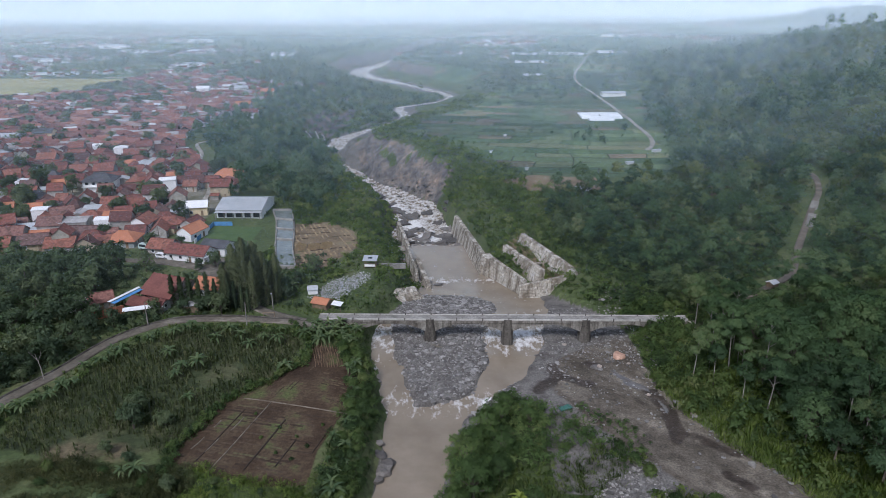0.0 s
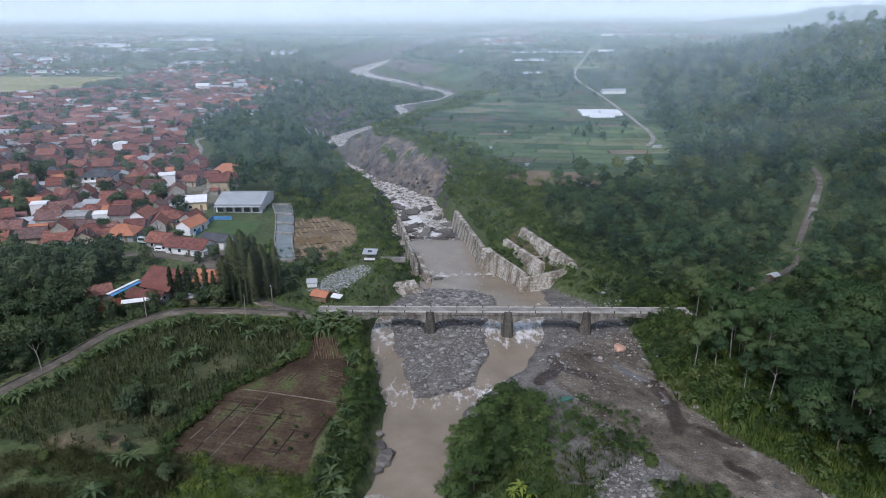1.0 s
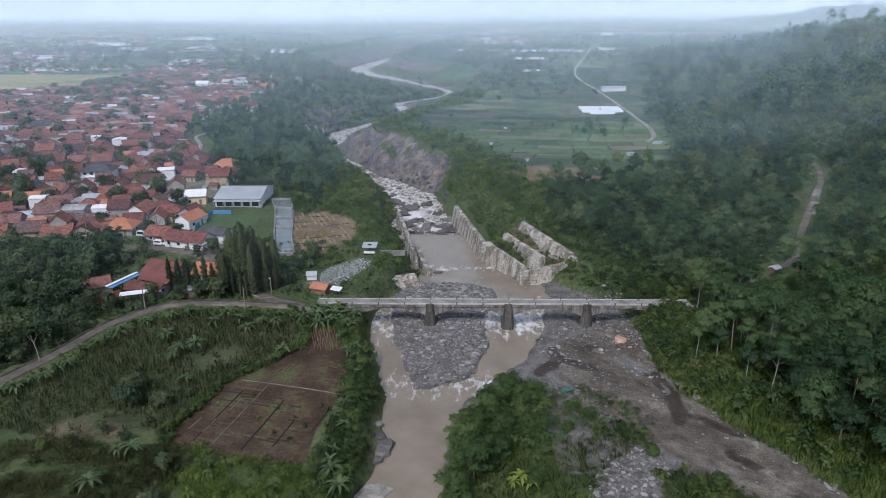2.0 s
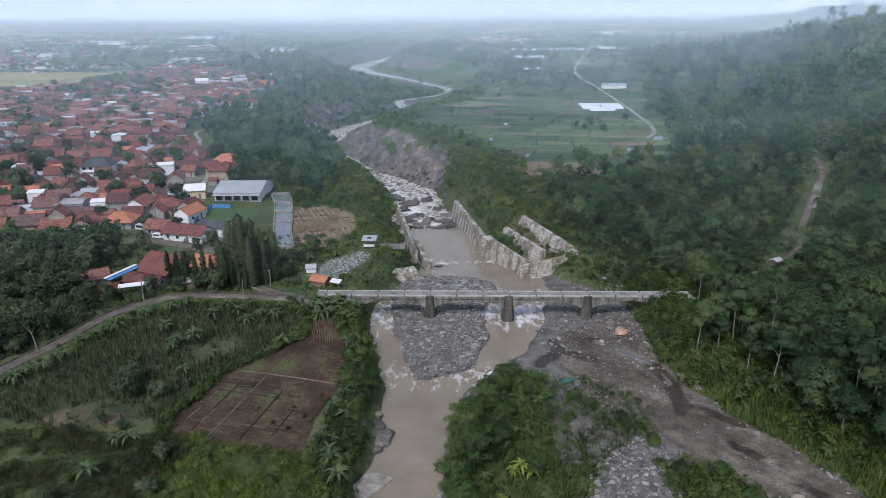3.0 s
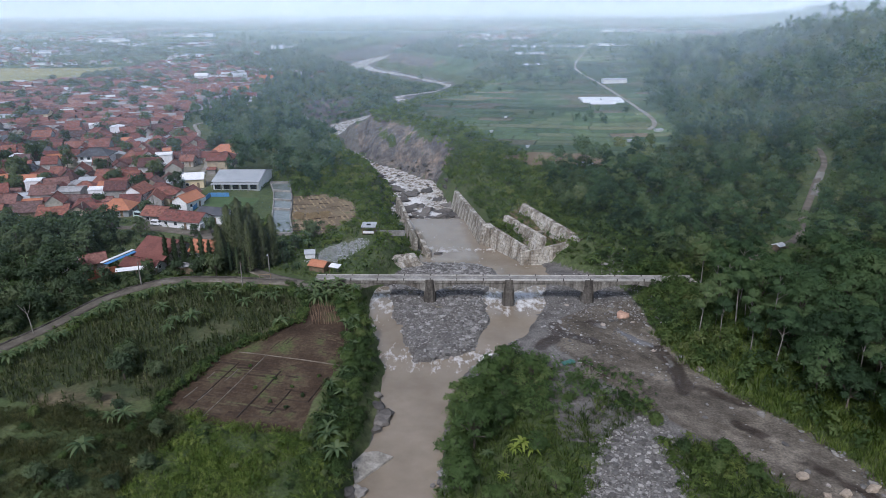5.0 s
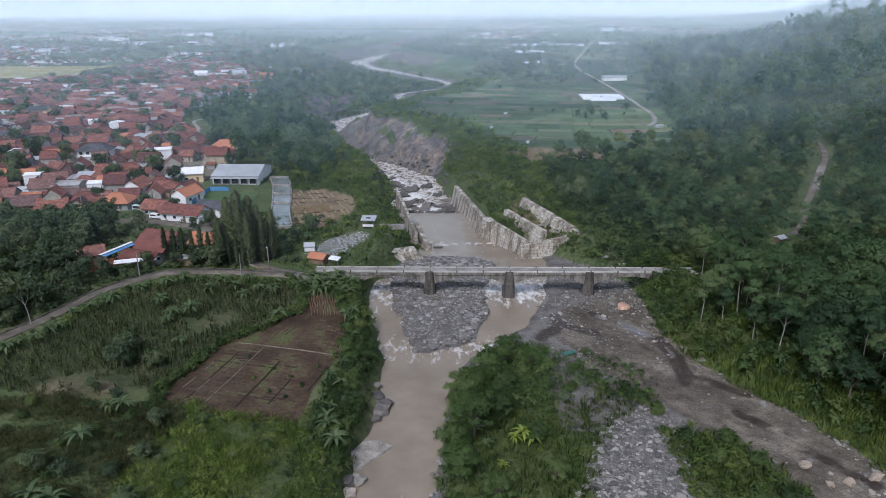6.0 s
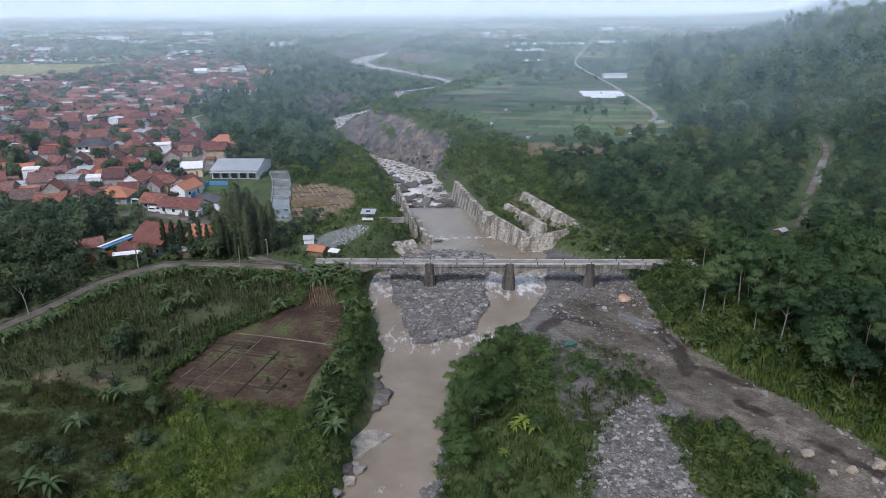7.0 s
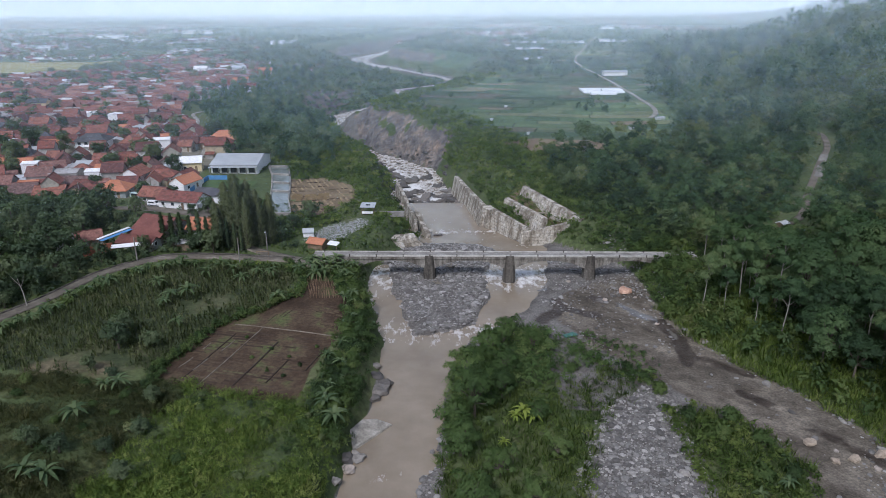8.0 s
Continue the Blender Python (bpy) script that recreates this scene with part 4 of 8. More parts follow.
def conifer(n, size, h=15.0, w=1.9):
    lines = [([(0, 0, -0.8), (0, 0, h * 0.5), (0, 0, h * 0.97)], [0.2, 0.13, 0.03])]
    z = RNG.uniform(0, 1, n) ** 0.8
    prof = np.interp(z, [0, 0.08, 0.35, 0.7, 0.92, 1.0], [0.5, 0.9, 1.0, 0.8, 0.4, 0.06]) * w * (1 + 0.3 * np.sin(z * 40 + RNG.uniform(0, 6)))
    t = RNG.uniform(0, 2 * math.pi, n)
    bough = np.floor(z * 26) * 1.7 + np.floor((t + z * 3) * 1.6) * 5.3
    r = prof * RNG.uniform(0.35, 1.05, n) * (0.72 + 0.5 * np.abs(np.sin(bough * 12.9)))
    c = np.stack([r * np.cos(t), r * np.sin(t), 0.6 + z * h], 1)
    out = np.stack([np.cos(t), np.sin(t), np.full(n, 0.9)], 1)
    s = size * RNG.uniform(0.6, 1.3, (n, 1))
    side = np.stack([-np.sin(t), np.cos(t), np.zeros(n)], 1) * s * 0.35 + 0.1 * s * unit(n)
    tip = out / np.linalg.norm(out, axis=1, keepdims=True) * s
    return lines, with_normals(np.stack([c - tip * 0.5 - side, c - tip * 0.5 + side, c + tip], 1), np.stack([np.cos(t), np.sin(t), np.full(n, 0.35)], 1) + 0.7 * unit(n))


def plant_thing(name, made, leaf_mat, bark, label, category, group):
    lines, q = made
    root = empty(name, Matrix(), label, category, group)
    v, f = tubes(lines, 4)
    part("trunk", raw_mesh("trunk", v, f, True), bark, root)
    part("crown", raw_mesh("crown", q[..., :3].reshape(-1, 3), faces_of(q), normals=q[..., 3:].reshape(-1, 3)), leaf_mat, root)
    return root


def scatter(n, x0, y0, x1, y1, keep, gap, near=None):
    """Places at random that keep their distance from one another."""
    x, y = RNG.uniform(x0, x1, n), RNG.uniform(y0, y1, n)
    ok = keep(x, y) > RNG.uniform(0.02, 0.98, n)
    x, y = x[ok], y[ok]
    cells, out = {}, []
    for px, py in zip(x, y):
        i, j = int(px // gap), int(py // gap)
        if any((px - a) ** 2 + (py - b) ** 2 < gap * gap for di in (-1, 0, 1) for dj in (-1, 0, 1) for a, b in cells.get((i + di, j + dj), ())):
            continue
        cells.setdefault((i, j), []).append((px, py))
        out.append((px, py))
    return np.array(out).reshape(-1, 2)


def spread(v, f, spots, scales, lift=0.0):
    """One array of many turned and sized copies of a plant, standing on the land."""
    n, t = len(spots), RNG.uniform(0, 2 * math.pi, len(spots))
    c, s = np.cos(t)[:, None], np.sin(t)[:, None]
    sc = np.asarray(scales).reshape(-1, 1)
    wide = sc * RNG.uniform(0.85, 1.15, (n, 1))
    X = (v[None, :, 0] * c - v[None, :, 1] * s) * wide + spots[:, :1]
    Y = (v[None, :, 0] * s + v[None, :, 1] * c) * wide + spots[:, 1:]
    Z = v[None, :, 2] * sc + (land(spots[:, 0], spots[:, 1]) + lift)[:, None]
    F = f[None] + (np.arange(n) * len(v))[:, None, None]
    P = np.stack([X, Y, Z], -1)
    if v.shape[1] > 3:
        P = np.concatenate([P, np.stack([v[None, :, 3] * c - v[None, :, 4] * s, v[None, :, 3] * s + v[None, :, 4] * c, np.repeat(v[None, :, 5], n, 0)], -1), np.repeat(1 + RNG.random((n, 1, 1)), len(v), 1)], -1)
    return P.reshape(-1, P.shape[-1]), F.reshape(-1, f.shape[1])


def stuff(name, makers, spots, scales, mat, label, category):
    """Plants that nobody could count: one mesh for all of them."""
    if not len(spots):
        return None
    V, F, base = [], [], 0
    pick = RNG.integers(0, len(makers), len(spots))
    for k, (lines, q) in enumerate(makers):
        sel = pick == k
        if not sel.any():
            continue
        vv, ff = spread(q.reshape(-1, q.shape[-1]), faces_of(q), spots[sel], scales[sel])
        V.append(vv)
        F.append(ff + base)
        base += len(vv)
    V = np.concatenate(V)
    me = raw_mesh(name, V[:, :3], np.concatenate(F), normals=V[:, 3:6] if V.shape[1] > 3 else None)
    if V.shape[1] > 3:
        me.attributes.new("tint", "FLOAT", "POINT").data.foreach_set("value", V[:, 6].astype(np.float32))
    return tagged(link_mesh(name, me, mat), label, category, kind="stuff")


def plant_out(templates, spots, scales, lean=0.0):
    for k, ((x, y), s) in enumerate(zip(spots, scales)):
        tmpl = templates[k % len(templates)]
        m = pose(x, y, land_at(x, y), RNG.uniform(-lean, lean), RNG.uniform(-lean, lean), RNG.uniform(0, 360)) @ Matrix.Diagonal((s, s, s * RNG.uniform(0.9, 1.12), 1))
        copy_thing(tmpl, m)


def retire(templates):
    for tmpl in templates:
        for o in (*tmpl.children_recursive, tmpl):
            bpy.data.objects.remove(o)


def off(x, y, line, d):
    return smooth(d, d + 1.5, along(x, y, line))


def clear(x, y):
    """0 on roads, water and the bridge."""
    k = off(x, y, ROAD, 2.6) * off(x, y, LANE, 2.6) * off(x, y, TRACK, 4.0) * off(x, y, FAR_ROAD, 5.0)
    return k * (1 - smooth(3.5, 2.5, np.abs(y - 161.8)) * smooth(-36, -34, x) * smooth(64, 62, x))


def outside_bed(x, y, a=2.0):
    lb, rb = knots(y, BANKS, 2), knots(y, BANKS, 3)
    return np.where((x < lb - a) | (x > rb + a), 1.0, 0.0)


# woods on the slope across the river
CLEARING = [(22, 228), (24, 240), (36, 236), (52, 206), (62, 180), (40, 166), (36, 178), (42, 196)]
TRACK_BANK = [(94, 176), (118, 205), (146, 250), (162, 290), (176, 300), (168, 262), (150, 240), (128, 205), (104, 182)]


def right_woods(x, y):
    rt = knots(y, BANKS, 4)
    k = smooth(-1, 3, x - rt + 3.5 * smooth(170, 150, y) - 5 * smooth(300, 320, y)) * clear(x, y) * (1 - inside(x, y, CLEARING, 3))
    fields = smooth(282, 300, y) * smooth(6, -6, x - knots(y, FOOT, 1))
    k = k * (1 - fields) * (1 - inside(x, y, BARE, 6)) * (1 - inside(x, y, BARE_HILL, 2)) * (1 - 0.9 * inside(x, y, [(88, 190), (90, 214), (92, 244), (100, 244), (98, 212), (96, 190)], 2)) * (1 - 0.9 * inside(x, y, TRACK_BANK, 2))
    gaps = value_noise(x, y, 45, 41) + 0.4 * value_noise(x, y, 16, 43)
    k = k * (1 - smooth(64, 60, x) * smooth(136, 142, y) * smooth(176, 168, y)) * (1 - 0.85 * inside(x, y, [(20, 262), (78, 262), (78, 296), (20, 296)], 4))
    return k * np.where(gaps < -0.33, 0.25, 1.0)


wood_spots = scatter(60000, 40, 84, 330, 330, lambda x, y: right_woods(x, y) * (x < 0.85 * y + 25), 4.1)
dist_key = wood_spots[:, 1] + 0.35 * wood_spots[:, 0]
wood_spots = wood_spots[np.argsort(dist_key)]
tall = [plant_thing("tree", tall_tree(3300, 0.27), LEAF_DEEP, PALE_BARK, "slender tree with pale trunk and layered green crown", "tree", "trees on the wooded slope") for _ in range(7)]
broad = [plant_thing("tree", round_tree(5200, 0.27, 11, 4.6), LEAF_DEEP, BARK, "broad dark green tree in the wooded slope", "tree", "trees on the wooded slope") for _ in range(4)]
near_n = 130
mix_near = RNG.random(near_n) < np.where((wood_spots[:near_n, 0] > 72) | (wood_spots[:near_n, 1] < 118), 0.8, 0.12)
sel = wood_spots[:near_n]
plant_out(tall, sel[~mix_near], RNG.uniform(0.6, 0.95, (~mix_near).sum()), 3)
plant_out(broad, sel[mix_near], RNG.uniform(0.7, 1.15, mix_near.sum()), 3)
retire(tall + broad)
rest = wood_spots[near_n:]
olive = value_noise(rest[:, 0], rest[:, 1], 22, 48) + 0.6 * value_noise(rest[:, 0], rest[:, 1], 7, 49) > np.where(rest[:, 1] < 230, 0.3, 0.02)
closer = np.arange(len(rest)) < 430
stuff("slope_trees", [tall_tree(1250, 0.31) for _ in range(7)] + [round_tree(1250, 0.31, 9, 3.6) for _ in range(2)], rest[closer & ~olive], RNG.uniform(0.5, 1.0, (closer & ~olive).sum()), LEAF_DEEP, "close green trees behind the river bank", "woodland")
stuff("woodland", [tall_tree(640, 0.42) for _ in range(7)] + [round_tree(640, 0.4, 9, 3.6) for _ in range(3)], rest[~closer & ~olive], RNG.uniform(0.4, 1.15, (~closer & ~olive).sum()), LEAF_FOREST, "dense green woodland on the slope across the river", "woodland")
stuff("pale_woodland", [tall_tree(640, 0.42) for _ in range(4)] + [round_tree(680, 0.4, 9, 3.6) for _ in range(4)], rest[olive], RNG.uniform(0.45, 1.0, olive.sum()), LEAF_OLIVE, "paler olive green trees among the woodland", "woodland")
under = scatter(26000, 44, 84, 200, 300, lambda x, y: smooth(-1, 3, x - knots(y, BANKS, 3) - 2) * clear(x, y) * (1 - 0.25 * inside(x, y, TRACK_BANK, 2)) * (1 - inside(x, y, BARE, 2)) * (x < 0.85 * y + 20) * smooth(300, 285, y), 3.1)
stuff("undergrowth", [bush_plant(96, 0.39, 2.2, 1.9) for _ in range(6)], under, RNG.uniform(0.6, 1.4, len(under)), LEAF_BUSH, "green bushes and tall grass on the river bank", "undergrowth")
hill_spots = scatter(60000, 90, 300, 720, 900, lambda x, y: smooth(-4, 8, x - knots(y, FOOT, 1)) * (x < 0.78 * y + 40) * clear(x, y) * np.where(value_noise(x, y, 60, 47) < -0.36, 0.2, 1), 6.4)
olive = value_noise(hill_spots[:, 0], hill_spots[:, 1], 40, 52) + 0.6 * value_noise(hill_spots[:, 0], hill_spots[:, 1], 12, 53) > 0.08
stuff("pale_hill_woods", [round_tree(170, 0.8, 9, 4.2) for _ in range(5)], hill_spots[olive], RNG.uniform(0.55, 1.1, olive.sum()), LEAF_OLIVE, "paler olive trees on the hill beyond the fields", "woodland")
hill_spots = hill_spots[~olive]
stuff("hill_woods", [round_tree(160, 0.82, 9, 4.2) for _ in range(7)] + [tall_tree(140, 0.8) for _ in range(5)], hill_spots, RNG.uniform(0.45, 1.5, len(hill_spots)), LEAF_FOREST, "dense woods covering the hill beyond the fields", "woodland")
far_hill = scatter(16000, 150, 880, 2400, 3000, lambda x, y: smooth(-4, 20, x - knots(y, FOOT, 1)) * (x < 0.78 * y + 40), 17)
stuff("far_woods", [round_tree(30, 4.2, 13, 9) for _ in range(5)], far_hill, RNG.uniform(0.7, 1.2, len(far_hill)), LEAF_DARK, "far hazy woods on the distant ridge", "woodland")

# woods along the gorge beside the village
GORGE_WOOD = [(-90, 279), (-64, 272), (-50, 268), (-44, 290), (-54, 318), (-68, 355), (-92, 420), (-110, 470), (-108, 520), (-116, 650), (-150, 640), (-152, 560), (-156, 470), (-150, 410), (-124, 350), (-106, 322), (-92, 325), (-86, 290)]
gw = scatter(20000, -160, 255, -30, 660, lambda x, y: inside(x, y, GORGE_WOOD, 4) * smooth(5, 8, along(x, y, EDGE_LANE)) * (1 - inside(x, y, CANAL_ZONE, 3)) * (1 - inside(x, y, [(-92, 246), (-66, 246), (-66, 276), (-92, 276)], 3)) * np.where(value_noise(x, y, 30, 45) + 0.3 * smooth(380, 300, y) < -0.12, 0.3, 1.0), 4.9)
stuff("gorge_woods", [round_tree(300, 0.8, 9.5, 4.0) for _ in range(4)] + [tall_tree(270, 0.82) for _ in range(3)], gw, RNG.uniform(0.5, 1.1, len(gw)) * np.interp(gw[:, 1], [300, 420, 600], [1, 0.75, 0.6]) * np.interp(knots(gw[:, 1], BANKS, 2) - gw[:, 0], [14, 45], [0.5, 1.0]), LEAF_FOREST, "dark dense trees along the gorge rim", "woodland")
ls = scatter(16000, -70, 180, 0, 420, lambda x, y: outside_bed(x, y, 1.5) * (x < knots(y, BANKS, 2)) * smooth(-62, -56, x) * (1 - inside(x, y, STUBBLE, 2)) * (1 - inside(x, y, CANAL_ZONE, 1.5)) * clear(x, y) * smooth(190, 198, y) * np.where(x > -40, 0.3, 0.8) * off(x, y, [(-28, 193), (-22, 207)], 5), 2.9)
stuff("bank_scrub", [bush_plant(110, 0.48, 2.0, 2.0) for _ in range(6)], ls, RNG.uniform(0.5, 1.3, len(ls)), LEAF_GRASS, "green scrub on the river bank", "undergrowth")
rs = scatter(26000, -90, 212, 60, 620, lambda x, y: (x > np.where(y < 335, knots(y, BANKS, 3) + 4.5, knots(y, BANKS, 4) - 4)) * smooth(26, 10, x - knots(y, BANKS, 4)) * (1 - inside(x, y, SIDE_BASIN, 2)) * np.where(value_noise(x, y, 12, 51) > -0.2, 0.95, 0.25), 3.1)
stuff("cliff_scrub", [bush_plant(100, 0.42, 2.6, 2.4) for _ in range(6)], rs, RNG.uniform(0.5, 1.2, len(rs)), LEAF_GRASS, "scrub clinging to the slope above the gorge", "undergrowth")
gs = scatter(16000, -150, 330, 0, 800, lambda x, y: (x < knots(y, BANKS, 2) - 2) * (x > knots(y, BANKS, 1) - 12) * 0.85, 3.9)
stuff("gorge_scrub", [bush_plant(50, 0.7, 2.6, 2.4) for _ in range(6)], gs, RNG.uniform(0.5, 1.3, len(gs)), LEAF_FOREST, "green scrub covering the gorge side", "undergrowth")
fr = scatter(9000, -420, 640, 160, 1700, lambda x, y: smooth(-40, 0, np.minimum(x - knots(y, BANKS, 1) + 40, knots(y, BANKS, 4) + 40 - x)) * np.where((x > knots(y, BANKS, 2) - 60) & (x < knots(y, BANKS, 3) + 60), 0.0, 0.7), 9)
stuff("river_woods", [round_tree(70, 1.4, 5, 4) for _ in range(5)], fr, RNG.uniform(0.6, 1.2, len(fr)), LEAF_DARK, "hazy trees along the far river", "woodland")


# scattered trees of the plain: hedgerows and clumps
def plain_trees(x, y):
    n = value_noise(x * 0.35, y, 70, 61) + 0.5 * value_noise(x * 0.5, y, 22, 63)
    k = np.where(n > 0.2, 0.8, 0.15)
    edge = smooth(10, -10, x - knots(y, FOOT, 1))
    far = smooth(620, 720, y) + smooth(10, 30, x - knots(y, BANKS, 4)) * 0.22
    far = far * np.where((x > knots(y, BANKS, 1) - 4) & (x < knots(y, BANKS, 4) + 8), 0.04, 1)
    return k * edge * np.clip(far, 0, 1) * (1 - inside(x, y, RICE, 10)) * off(x, y, FAR_ROAD, 4) * np.where(np.abs(x) < 0.75 * y + 20, 1, 0)


pt = np.concatenate([scatter(26000, -900, 300, 330, 1250, plain_trees, 6.5), scatter(22000, -2200, 1250, 1700, 3200, plain_trees, 15)])
by = pt[:, 1] < 700
stuff("field_trees", [round_tree(210, 0.5, 5.0, 2.2) for _ in range(6)], pt[by], RNG.uniform(0.4, 1.3, by.sum()), LEAF_FOREST, "single trees standing between the fields", "trees")
pt = pt[~by]
stuff("hedgerow_trees", [round_tree(44, 1.0, 5.0, 2.5) for _ in range(6)], pt, RNG.uniform(0.5, 1.5, len(pt)) * np.interp(pt[:, 1], [300, 1200, 3000], [0.8, 1.1, 2.2]), LEAF_DARK, "trees and hedges scattered over the plain", "trees")


# ---------------------------------------------------------------- houses
def house(w, d, h, rise, kind, over=0.7, roof_mat=None, wall_mat=None, windows=True, label="", group="village houses", annex=0.0, annex_mat=None):
    """A plastered house: walls with gables, roof slabs with eaves, ridge, windows and door."""
    roof_mat, wall_mat = roof_mat or ROOF_TILE, wall_mat or PLASTER
    root = empty("house", Matrix(), label, "house", group)
    bm = bmesh.new()
    x, y = w / 2, d / 2
    lo = [bm.verts.new(p) for p in ((-x, -y, -1), (x, -y, -1), (x, y, -1), (-x, y, -1))]
    hi = [bm.verts.new(p) for p in ((-x, -y, h), (x, -y, h), (x, y, h), (-x, y, h))]
    for i in range(4):
        if kind == "hip" or i % 2 == 0:
            bm.faces.new((lo[i], lo[(i + 1) % 4], hi[(i + 1) % 4], hi[i]))
        else:
            a, b = hi[i], hi[(i + 1) % 4]
            top = bm.verts.new((a.co.x, 0, h + rise - 0.12))
            bm.faces.new((lo[i], lo[(i + 1) % 4], b, top, a))
    part("wall", bm, wall_mat, root)
    s = rise / y
    ex, ey, ez = x + over * (0.6 if kind == "gable" else 1), y + over, h - over * s
    rx = ex if kind == "gable" else max(x - y * 0.8, 0.3)
    bm = bmesh.new()
    th = 0.14
    for dz in (0, th):
        for p in ((-ex, -ey, ez), (ex, -ey, ez), (ex, ey, ez), (-ex, ey, ez), (-rx, 0, h + rise), (rx, 0, h + rise)):
            bm.verts.new((p[0], p[1], p[2] + dz))
    bm.verts.ensure_lookup_table()
    for o, flip in ((0, True), (6, False)):
        fs = [(0, 1, 5, 4), (2, 3, 4, 5)] + ([(1, 2, 5), (3, 0, 4)] if kind == "hip" else [])
        for f in fs:
            f = [bm.verts[i + o] for i in f]
            bm.faces.new(f[::-1] if flip else f)
    rim = [(0, 1), (1, 2), (2, 3), (3, 0)] if kind == "hip" else [(0, 1), (1, 5), (5, 2), (2, 3), (3, 4), (4, 0)]
    for a, b in rim:
        bm.faces.new([bm.verts[i] for i in (a, b, b + 6, a + 6)])
    roof = part("roof", bm, roof_mat, root)
    part("ridge_cap", box(-rx, -0.16, h + rise + th - 0.08, rx, 0.16, h + rise + th + 0.1, 0.05), roof_mat, roof)
    if annex:
        ax, al = x * annex, 2.6
        an = part("annex", hull([(ax + sx * 1.9, -y - al * (1 if k else 0) + (0.02 if not k else 0), z) for sx in (-1, 1) for k in (0, 1) for z in (-1, 2.5 - 0.5 * k)]), wall_mat, root)
        part("annex_roof", hull([(ax + sx * 2.3, -y - (al + 0.5) * k, 2.62 - 0.62 * k + dz) for sx in (-1, 1) for k in (0, 1) for dz in (0, 0.1)]), annex_mat or RUST_ROOF, an)
    if windows:
        n = max(1, int(w // 3.2))
        for k in range(n):
            wx = -x + w * (k + 0.5) / n
            if k == n // 2:
                part("door", box(wx - 0.45, -y - 0.06, 0, wx + 0.45, -y + 0.02, 2.05, 0.02), WOOD, root)
                continue
            win = part("window", box(wx - 0.65, -y - 0.07, 0.9, wx + 0.65, -y + 0.02, 2.1, 0.02), WHITE, root)
            part("pane", box(wx - 0.52, -y - 0.1, 1.02, wx + 0.52, -y - 0.05, 1.98), GLASS_DARK, win)
        win = part("window", box(x - 0.02, -0.6, 0.9, x + 0.07, 0.6, 2.1, 0.02), WHITE, root)
        part("pane", box(x + 0.05, -0.48, 1.02, x + 0.1, 0.48, 1.98), GLASS_DARK, win)
    return root


SPECIAL = [(-97, 258, 7), (-107, 302, 7), (-151.5, 287, 14), (-100, 311, 9), (-122.7, 243, 8), (-80, 262, 20), (-88, 238, 10), (-114, 280, 9), (-100, 225, 5)]
TURN = 13.0
cells = []
for q in np.arange(-100, 900, 7.1):
    for p in np.arange(-900, 300, 7.9):
        p2 = p + (3.4 if int(q // 7.1) % 2 else 0) + RNG.uniform(-1.3, 1.3)
        q2 = q + RNG.uniform(-1.2, 1.2)
        x = p2 * math.cos(radians(TURN)) - q2 * math.sin(radians(TURN))
        y = p2 * math.sin(radians(TURN)) + q2 * math.cos(radians(TURN))
        if abs(x) < 0.74 * y + 16 and 200 < y < 850:
            cells.append((x, y))
cells = np.array(cells)
ok = (inside(cells[:, 0], cells[:, 1], VILLAGE, 1.0) > 0.5) & (along(cells[:, 0], cells[:, 1], LANE) > 7) & (along(cells[:, 0], cells[:, 1], EDGE_LANE) > 6)
for sx, sy, sr in SPECIAL:
    ok &= np.hypot(cells[:, 0] - sx, cells[:, 1] - sy) > sr
cells = cells[ok]
lot = RNG.random(len(cells))
green = value_noise(cells[:, 0], cells[:, 1], 34, 71) + 0.5 * value_noise(cells[:, 0], cells[:, 1], 14, 73)
is_tree = (green > 0.34) | (lot < 0.04)
tree_lots, house_lots = cells[is_tree], cells[~is_tree]
house_lots = house_lots[np.argsort(house_lots[:, 1] - 0.1 * house_lots[:, 0])]
LABELS = {"gable": "small plastered village house under a weathered red tile gable roof", "hip": "plastered village house under a weathered red tile hipped roof"}
kinds = []
for w, d, h, rise, kind in ((9.5, 7.6, 3.0, 2.3, "gable"), (8.6, 8.2, 3.1, 2.5, "gable"), (10.4, 7.4, 2.9, 2.1, "gable"), (9.0, 8.6, 3.1, 2.4, "hip"), (11.0, 8.0, 3.2, 2.3, "hip"), (7.6, 6.6, 2.8, 1.9, "gable"), (9.4, 8.0, 5.6, 2.2, "gable")):
    side = (0.5, -0.5, 0.45, -0.4, 0.0, 0.0, -0.5)[len(kinds)]
    kinds.append(house(w, d, h, rise, kind, label=LABELS[kind], annex=side, annex_mat=(RUST_ROOF, METAL_ROOF, ROOF_TILE, WHITE)[len(kinds) % 4]))
sheds = [house(7.5, 7.0, 6.0, 0.5, "gable", 0.3, WHITE, WHITE, label="white two-storey house with flat pale roof"), house(8.4, 7.4, 3.2, 0.8, "gable", 0.4, METAL_ROOF, label="low house with a pale grey metal roof"), house(7.8, 6.8, 3.0, 0.9, "gable", 0.4, RUST_ROOF, label="low house with dull grey sheet roof"),
         house(8.6, 7.8, 3.2, 2.2, "gable", 0.6, ROOF_ORANGE, label="plastered house with new bright orange roof tiles"), house(8.8, 8.0, 3.3, 2.2, "hip", 0.6, ROOF_DARK, label="plastered house with dark grey hipped roof")]
near_houses = house_lots[:290]
